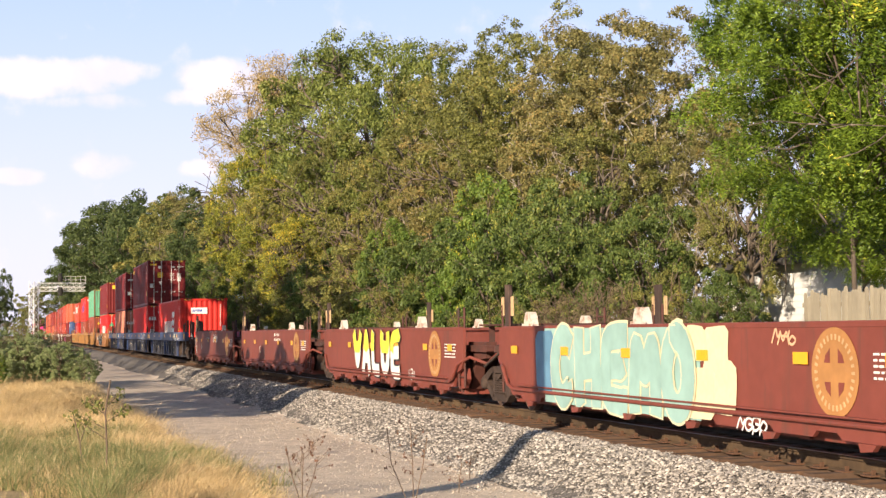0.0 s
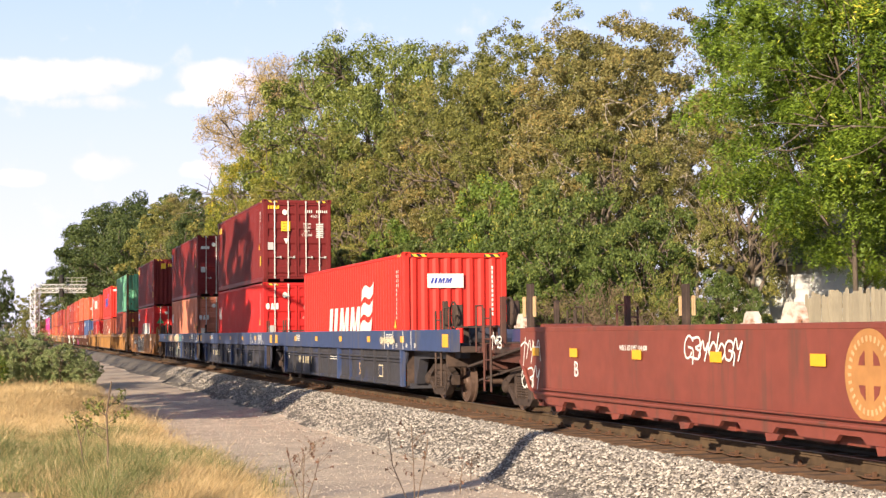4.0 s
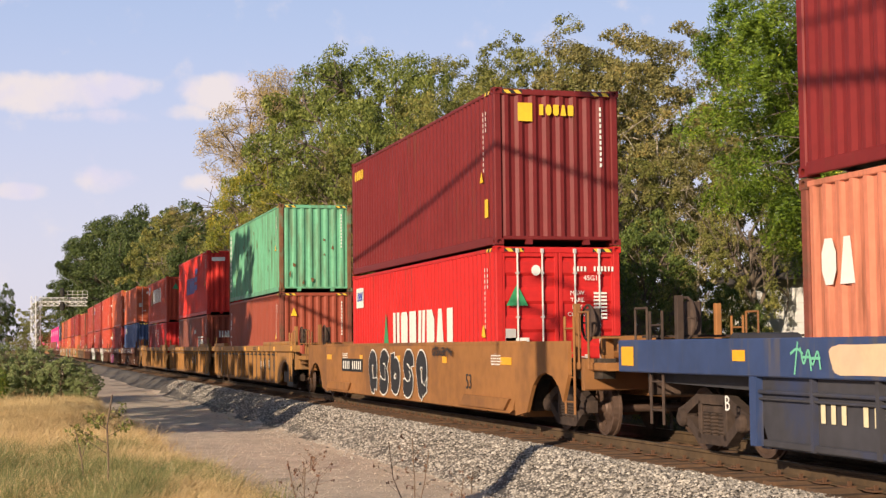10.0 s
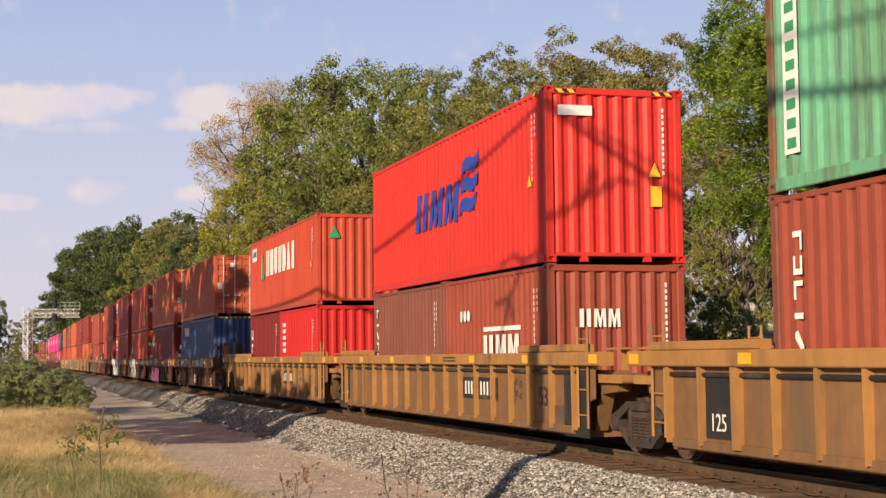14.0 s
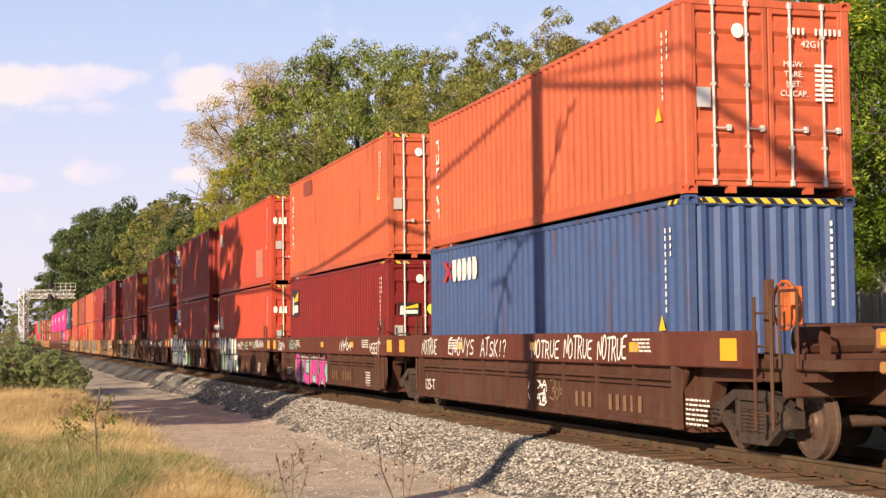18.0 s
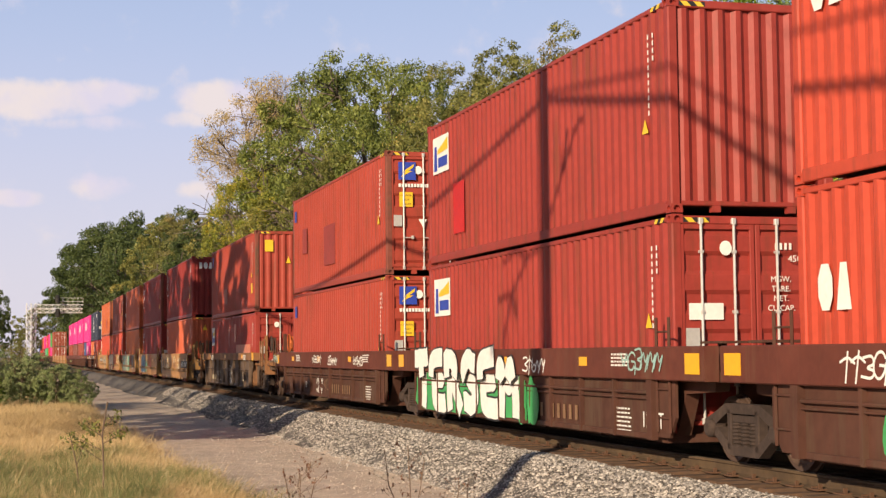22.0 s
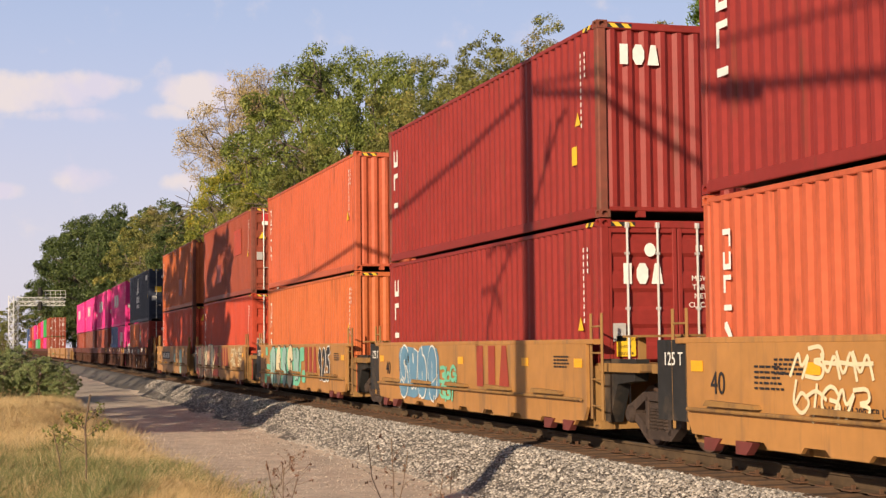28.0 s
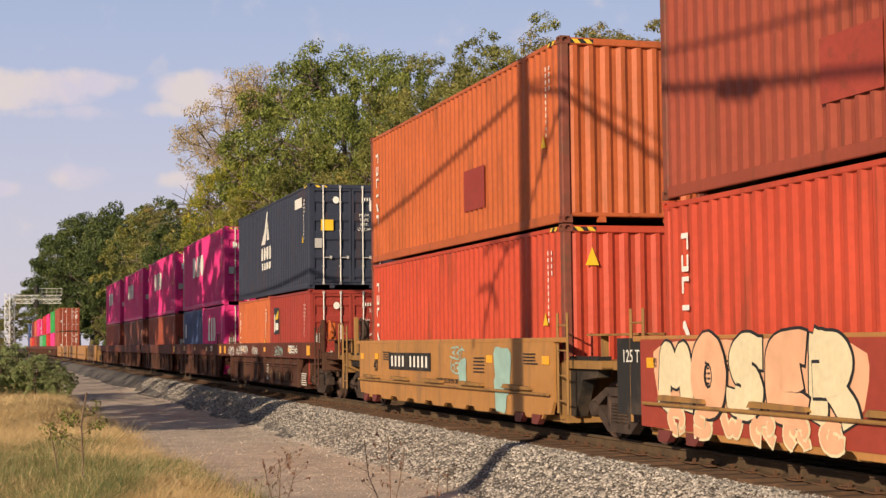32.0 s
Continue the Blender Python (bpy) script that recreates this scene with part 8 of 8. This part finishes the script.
def emblem(i, s):
    car, mid = UNITS[i], (CARS[i][0] + CARS[i][1]) / 2
    ring = [(0.47 * math.cos(a * math.tau / 40), 0.47 * math.sin(a * math.tau / 40)) for a in range(40)]
    shape(car, TAN_EMBLEM, [ring], car_at(s - mid, 0.95, 1.475), "round_emblem", "faded tan round railway emblem")
    quads = []
    for sx in (-1, 1):
        for sy in (-1, 1):
            quads.append([(sx * 0.08, sy * 0.1), (sx * 0.2, sy * 0.1), (sx * 0.17, sy * 0.18), (sx * 0.08, sy * 0.25)])
    shape(car, P_REDBROWN, quads, car_at(s - mid, 0.95, 1.48), "emblem_cross")
    ticks = []
    for k in range(30):
        a = k * math.tau / 30
        c, q = math.cos(a), math.sin(a)
        ticks.append([(0.4 * c - 0.018 * q, 0.4 * q + 0.018 * c), (0.4 * c + 0.018 * q, 0.4 * q - 0.018 * c), (0.34 * c + 0.014 * q, 0.34 * q - 0.014 * c), (0.34 * c - 0.014 * q, 0.34 * q + 0.014 * c)])
    tagged(shape(car, TAN, ticks, car_at(s - mid, 0.95, 1.48), "emblem_ring"), kind="stuff")


TAN_EMBLEM = surface("tan_emblem_paint", (0.4, 0.19, 0.062), 0.6, 0, 0.2, 6, 0.0)


def block(i, s0, s1, z0, z1, mat, x=None, name="graffiti_ground", label=""):
    car, mid = UNITS[i], (CARS[i][0] + CARS[i][1]) / 2
    x = x or (1.475 if STYLES[CARS[i][4]]["kind"] == "plate" else 1.5)
    rect(car, mat, abs(s1 - s0), z1 - z0, car_at((s0 + s1) / 2 - mid, (z0 + z1) / 2, x), name, label)


def fine_print(i, s, z, w, rows, mat, x=None, seed=0):
    car, mid = UNITS[i], (CARS[i][0] + CARS[i][1]) / 2
    x = x or (1.475 if STYLES[CARS[i][4]]["kind"] == "plate" else 1.41)
    bars(car, mat, small_print(random.Random(seed), rows, w, 0.024, 0.06), "stencil_block", car_at(s - mid, z, x + 0.003))


def guides():
    """White container guides on the empty cars."""
    mats = surface("chipped_white_guide_paint", (0.62, 0.56, 0.47), 0.7, 0, 0.12, 6, 0.1, (0.3, 0.13, 0.07), 0.42, 5.0)
    for i in range(4):
        sa, sb = CARS[i][0], CARS[i][1]
        near, far = ((19.35, 24.0), ()) if i == 0 else ((sa + 4.5, sb - 3.2), (sa + 2.05, sb - 6.2))
        mid = (sa + sb) / 2
        for sgn, row in ((-1, near), (1, far)):
            for at in row:
                part("container_guide", cached(("container_guide", 0), lambda: wedge_guide(), mats), None, UNITS[i], "chipped white container guide", at=pose(sgn * 1.36 - 0.06, at - mid, 1.475) @ Matrix.Diagonal((1, 1.25, 0.8 if sgn < 0 else 0.72, 1)))


def paint_cars():
    guides()
    for i, s in ((0, 14.1), (1, 29.6), (2, 45.1), (3, 60.4)):
        emblem(i, s)
        fine_print(i, s - 0.75, 1.15, 0.75, 5, WHITE, seed=i)
    block(0, 17.3, 23.0, 0.28, 1.44, TEALM, label="pale teal graffiti ground")
    shape(UNITS[0], BLUEG, [blob(0, 0, 0.42, 0.5, random.Random(2), 20, 0.04)], car_at(23.0 - 18.75, 0.92, 1.479), "graffiti_ground", "blue-grey graffiti edge")
    for k, (s, z, r) in enumerate(((16.85, 1.18, 0.27), (16.75, 0.72, 0.34), (17.3, 0.62, 0.33), (17.4, 1.24, 0.22))):
        shape(UNITS[0], CREAM, [blob(0, 0, r * 1.25, r, random.Random(k), 20, 0.05)], car_at(s - 18.75, z, 1.481 + 0.002 * k), "graffiti_cloud", "cream graffiti cloud")
    graffiti(0, 17.4, 22.7, 0.24, 1.48, [TEALM], CREAM, 5, 15, 1.478, label="pale teal graffiti strokes with cream rims", fat=0.15, text="CHEMO")
    scrawl(0, 16.0, 0.33, 0.7, 0.22, WHITE, 1)
    scrawl(0, 15.2, 1.32, 0.5, 0.2, PEACHM, 2)
    graffiti(1, 32.3, 37.1, 0.36, 1.46, [WHITE], DARKM, 5, 13, 1.482, label="yellow and white graffiti letters with dark rims", fat=0.13, text="VALUE", crest=LIMEM)
    scrawl(1, 31.5, 0.5, 0.5, 0.25, WHITE, 3)
    stencil(2, "C", 52.0, 0.85, 0.34, WHITE)
    stencil(2, "WELL LD LMT 124,400", 48.5, 1.18, 0.12, WHITE)
    number_bars(2, 48.6, 1.34, 1.0, 0.09, WHITE)
    stencil(3, "B", 68.6, 0.85, 0.34, WHITE)
    stencil(3, "WELL LD LMT 124,400", 66.4, 1.18, 0.1, WHITE)
    scrawl(3, 70.8, 0.9, 0.9, 0.9, WHITE, 4)
    scrawl(3, 64.0, 1.2, 1.6, 0.35, WHITE, 5)
    scrawl(3, 72.6, 1.25, 0.6, 0.25, WHITE, 6)
    for i, s in ((4, 83.7), (5, 104.0), (6, 123.2)):
        stencil(i, "53", s, 0.55, 0.42, TAN)
        number_bars(i, s + 7.4, 0.66, 2.1, 0.2, CREAM)
        fine_print(i, s + 3.8, 0.8, 0.9, 2, WHITE, seed=i)
        for k, (d, word) in enumerate(((-3.2, "40"), (-4.0, "45"), (-4.9, "48"), (-5.6, "53"))):
            stencil(i, word, s + d, 1.14, 0.14, WHITE, 1.5)
            block(i, s + d + 0.3, s + d + 0.33, 1.05, 1.45, WHITE, 1.503, "stripe")
        block(i, s - 2.3, s - 1.9, 0.4, 0.68, CREAM, 1.405, "data_box")
        block(i, s - 2.27, s - 1.93, 0.43, 0.65, P_BLUELOW, 1.409, "data_box_centre")
    stencil(4, "A", 93.8, 0.75, 0.26, WHITE)
    stencil(5, "C", 113.2, 0.7, 0.26, WHITE)
    stencil(6, "B", 133.6, 0.7, 0.26, WHITE)
    smudge = surface("smudged_grey_green_spray_paint", (0.3, 0.34, 0.27), 0.6, 0, 0.35, 3, 0.0, (0.08, 0.09, 0.1), 0.45, 2.5)
    hazy = surface("smudged_peach_spray_paint", (0.72, 0.45, 0.3), 0.6, 0, 0.2, 3, 0.0, (0.62, 0.52, 0.32), 0.5, 1.6)
    for s0, s1, z0, z1, m, x in ((125.7, 127.3, 1.08, 1.44, hazy, 1.503), (127.3, 128.0, 1.05, 1.36, CREAM, 1.504), (128.0, 129.3, 1.07, 1.44, hazy, 1.503), (129.3, 129.8, 1.06, 1.44, PEACHM, 1.504), (129.8, 131.0, 1.07, 1.4, hazy, 1.503),
                                 (127.2, 128.3, 0.34, 0.92, smudge, 1.405), (125.6, 126.1, 0.3, 0.98, smudge, 1.405), (125.7, 125.9, 0.7, 1.02, hazy, 1.49), (127.7, 127.85, 0.75, 1.02, hazy, 1.47)):
        mid = (CARS[6][0] + CARS[6][1]) / 2
        shape(UNITS[6], m, [blob(0, 0, (s1 - s0) / 2, (z1 - z0) / 2, random.Random(round(s0 * 10)), 26, 0.06)], car_at((s0 + s1) / 2 - mid, (z0 + z1) / 2, x), "graffiti_ground", "peach and cream spray smudges")
    scrawl(6, 128.6, 1.25, 0.7, 0.3, DARKM, 14)
    scrawl(6, 125.1, 1.25, 1.3, 0.3, MINTM, 7, text="CHERC")
    scrawl(6, 123.7, 1.25, 0.9, 0.26, WHITE, 8, text="5542")
    scrawl(6, 123.75, 0.72, 0.45, 0.2, WHITE, 9, 1.41)
    scrawl(6, 119.6, 0.55, 0.3, 0.6, WHITE, 10, 1.41)
    scrawl(6, 131.6, 1.25, 0.6, 0.3, MINTM, 11)
    scrawl(4, 80.5, 1.25, 1.6, 0.16, CREAM, 12)
    graffiti(7, 147.0, 152.6, 0.35, 1.3, [DARKM], WHITE, 5, 31, label="black graffiti with white outlines")
    number_bars(7, 154.4, 0.95, 2.2, 0.2, WHITE, plate=BLACK)
    scrawl(7, 146.0, 1.3, 1.6, 0.18, DARKM, 13)
    stencil(7, "53", 144.2, 0.75, 0.4, DARKM)
    for i, s in ((8, 165.3), (9, 186.2), (10, 205.6)):
        stencil(i, "53", s, 0.78, 0.44, DARKM, 1.385)
        stencil(i, "20", s + 1.05, 1.0, 0.16, DARKM, 1.475)
        stencil(i, "40", s + 1.05, 0.8, 0.16, DARKM, 1.475)
        number_bars(i, s + 3.4, 0.85, 1.9, 0.24, WHITE, x=1.385, plate=BLACK)
        block(i, s + 1.4, s + 1.75, 0.62, 1.0, P_MUD, 1.383, "worn_patch")
        block(i, s - 0.9, s - 0.4, 0.32, 0.65, P_MUD, 1.383, "worn_patch")
        block(i, s - 2.0, s - 0.95, 0.2, 1.2, BLACK, 1.385, "end_panel_paint")
        fine_print(i, s + 5.4, 1.4, 0.8, 2, DARKM, 1.5, i)
        if i != 10:
            block(i, s + 14.3, s + 15.0, 0.4, 1.2, BLACK, 1.385, "end_panel_paint")
        if i != 10:
            stencil(i, "125", s + 14.65, 0.6, 0.3, WHITE, 1.39)
    rng = random.Random(8)
    for s, word, w in ((239.0, "NOTRUE", 1.15), (236.85, "ENOVYS", 1.7), (234.9, "ATSK!?", 1.5), (232.3, "NOTRUE", 1.3), (230.9, "NOTRUE", 1.2), (229.6, "NOTRUE", 1.1)):
        scrawl(11, s, 1.25, w, 0.34, WHITE, round(s), thick=0.016, text=word)
    for i in (11, 12, 13, 14, 15, 22):
        sa, sb = CARS[i][0] + 1.5, CARS[i][1] - 1.5
        if i == 14:
            sb = 280
        s = sa
        k = 0
        while s < sb:
            w = rng.uniform(0.7, 1.5)
            if i != 11 and rng.random() < 0.6:
                scrawl(i, s + w / 2, 1.25 + rng.uniform(-0.04, 0.04), w, rng.uniform(0.2, 0.34), WHITE if rng.random() < 0.8 else TEALM, 100 + i * 20 + k, thick=0.015)
            s += w + rng.uniform(0.1, 0.9)
            k += 1
        fine_print(i, CARS[i][0] + 3.4, 0.62, 0.6, 6, WHITE, seed=i)
        number_bars(i, CARS[i][0] + 6.0, 0.5, 2.6, 0.22, FADED)
        scrawl(i, CARS[i][0] + 9.0, 0.55, 0.8, 0.5, WHITE, 300 + i, 1.41)
        scrawl(i, CARS[i][0] + 8.1, 0.6, 0.6, 0.35, FADED, 320 + i, 1.41)
    for i, s in ((11, 239.3), (12, 254.8), (13, 259.4), (14, 275.0)):
        stencil(i, "125-T", s, 0.5, 0.3, WHITE)
    stencil(11, "A", 232.6, 0.5, 0.34, WHITE)
    stencil(15, "B", 299.6, 0.55, 0.26, WHITE)
    graffiti(12, 249.3, 253.6, 0.2, 0.95, [PINKM], DARKM, 4, 41, 1.44, back=TEALM, label="magenta and teal graffiti", text="RLMX")
    graffiti(13, 264.9, 269.2, 0.24, 1.47, [WHITE], DARKM, 4, 42, 1.44, back=GREENM_L, label="tall white graffiti letters on green", text="YASH", split=1.03, fat=0.16)
    graffiti(14, 280.4, 287.0, 0.26, 1.47, [WHITE], DARKM, 6, 44, 1.44, back=GREENM_L, label="large white graffiti letters on green", text="TERSEM", split=1.03, fat=0.15)
    graffiti(14, 279.4, 280.6, 0.25, 1.0, [GREENM_L], GREENM_L, 2, 46, 1.44, label="green graffiti splash", holes=P_PLUM)
    scrawl(16, 318.6, 0.55, 0.8, 0.7, WHITE, 61, 1.41)
    scrawl(16, 315.3, 0.6, 0.9, 0.8, WHITE, 62, 1.41)
    number_bars(16, 320.0, 0.5, 1.2, 0.18, CREAM)
    block(16, 311.6, 312.1, 0.45, 0.8, CREAM, 1.405, "data_box")
    block(16, 311.65, 312.05, 0.5, 0.75, P_MUD, 1.409, "data_box_centre")
    for i, front in ((17, 343.2), (18, 357.9), (19, 372.5), (20, 387.2), (21, 403.6)):
        back = CARS[i][1]
        stencil(i, "40", back - 2.5 if i != 21 else back - 4.6, 0.95, 0.38, DARKM)
        stencil(i, "LD LMT 123,300 PER UNIT", back - 5.5 if i != 21 else 397.23, 0.72, 0.13, DARKM)
        fine_print(i, back - 3.4 if i != 21 else 395.66, 1.15, 0.6, 5, DARKM, seed=i)
        car, mid = UNITS[i], (CARS[i][0] + CARS[i][1]) / 2
        if i != 21:
            part("side_plate", Geo().box(-1.44, -1.4, back - mid - 1.66, back - mid - 0.72, 0.45, 1.46, 0.012), BLACK, car, "black stencil plate")
            part("lettering", letters("125 T", 0.24, WHITE), None, car, "white stencilled letters", at=car_at(back - mid - 1.2, 1.14, 1.44))
    scrawl(17, 338.72, 1.0, 1.5, 0.75, CREAM, 71, thick=0.022)
    scrawl(17, 335.43, 1.2, 1.3, 0.35, CREAM, 72)
    scrawl(17, 333.37, 1.0, 1.5, 0.6, CREAM, 73)
    number_bars(17, 331.01, 0.95, 2.4, 0.22, WHITE, plate=BLACK)
    graffiti(18, 352.85, 355.65, 0.35, 1.42, [BLUEG], WHITE, 4, 51, label="steel blue bubble graffiti with white rim", back=BLUEG)
    scrawl(18, 352.3, 0.7, 1.0, 0.6, MINTM, 77, thick=0.035)
    wordmark(UNITS[18], REDM_D, [6, 6, 5], 1.95, 0.7, car_at(349.52 - (CARS[18][0] + CARS[18][1]) / 2, 1.05, 1.478))
    graffiti(19, 366.45, 370.95, 0.28, 1.44, [TEALM, CREAM], DARKM, 5, 52, label="pale teal and cream graffiti with black rims", back=MINTM, fat=0.2)
    for k, (s, z, rr) in enumerate(((371.7, 1.28, 0.13), (371.4, 0.7, 0.2), (371.9, 0.45, 0.14), (366.1, 1.2, 0.2), (365.9, 0.6, 0.16))):
        shape(UNITS[19], MINTM, [blob(0, 0, rr * 1.4, rr, random.Random(90 + k), 18, 0.06)], car_at(s - (CARS[19][0] + CARS[19][1]) / 2, z, 1.477 + 0.001 * k), "graffiti_ground", "mint spray splash")
    wordmark(UNITS[19], REDM_D, [6, 6, 5], 1.70, 0.7, car_at(364.91 - (CARS[19][0] + CARS[19][1]) / 2, 1.05, 1.478))
    graffiti(19, 362.5, 363.95, 0.5, 1.42, [DARKM], WHITE, 3, 53, label="black and white graffiti", text="925")
    block(20, 382.2, 388.5, 0.32, 1.44, REDM_D, 1.4735, label="brick red ground under the graffiti")
    graffiti(20, 383.3, 387.9, 0.56, 1.46, [CREAM, PEACHM], DARKM, 5, 54, label="large peach bubble graffiti", back=PEACHM, fat=0.2, text="MOSER")
    graffiti(20, 383.4, 387.8, 0.27, 0.6, [PEACHM], CREAM, 6, 55, label="lower row of peach graffiti")
    wordmark(UNITS[20], REDM_D, [6, 6, 5], 1.80, 0.7, car_at(380.60 - (CARS[20][0] + CARS[20][1]) / 2, 1.05, 1.478))
    scrawl(20, 378.53, 1.0, 1.3, 0.8, CREAM, 74, thick=0.024)
    scrawl(20, 377.15, 1.1, 0.8, 0.7, CREAM, 75, thick=0.024)
    number_bars(21, 399.96, 1.05, 2.9, 0.22, WHITE, plate=BLACK)
    for k, (sp, zp, rr) in enumerate(((394.1, 0.95, 0.4), (394.2, 0.55, 0.3), (396.3, 0.9, 0.22))):
        shape(UNITS[21], TEALM, [blob(0, 0, rr, rr * 1.05, random.Random(200 + k), 22, 0.12)], car_at(sp - (CARS[21][0] + CARS[21][1]) / 2, zp, 1.477 + 0.001 * k), "graffiti_ground", "pale teal spray patch")
    scrawl(21, 396.71, 1.1, 0.8, 0.5, TEALM, 76)


FADED = surface("faded_tan_stencil_paint", (0.21, 0.115, 0.06), 0.7, 0, 0.3, 12, 0.0)
GREENM_L = surface("bright_green_spray_paint", (0.05, 0.33, 0.1), 0.5, 0, 0.2, 4, 0.0)
REDM_D = surface("brick_red_marking_paint", (0.32, 0.05, 0.03), 0.55, 0, 0.15, 8, 0.0)
paint_cars()


# ---- what moves ----
def run(t):
    """Metres that the train has gone after t seconds: a steady roll that eases off late in the clip."""
    marks = [(0, 0.0), (2, 23.55), (4, 46.95), (6, 70.28), (8, 93.59), (10, 116.84), (12, 139.95), (14, 163.11), (16, 186.46), (18, 209.82), (20, 233.02), (22, 256.15), (24, 279.29), (26, 302.15), (28, 324.85), (30, 347.53), (32, 370.1)]
    for (a, p), (b, q) in zip(marks, marks[1:]):
        if t <= b:
            return p + (q - p) * (t - a) / (b - a)
    return marks[-1][1]


def motions():
    for ob, s, z in TRAIN:
        walk(ob, [(t, pose(CX, s - run(t), z)) for t in range(0, 33, 2)])
    for w, dy in WHEELS:
        walk(w, [(k / 20, pose(0, dy, WHEEL_R) @ Matrix.Rotation(run(k / 20) / WHEEL_R, 4, "X")) for k in range(0, 641)])


motions()
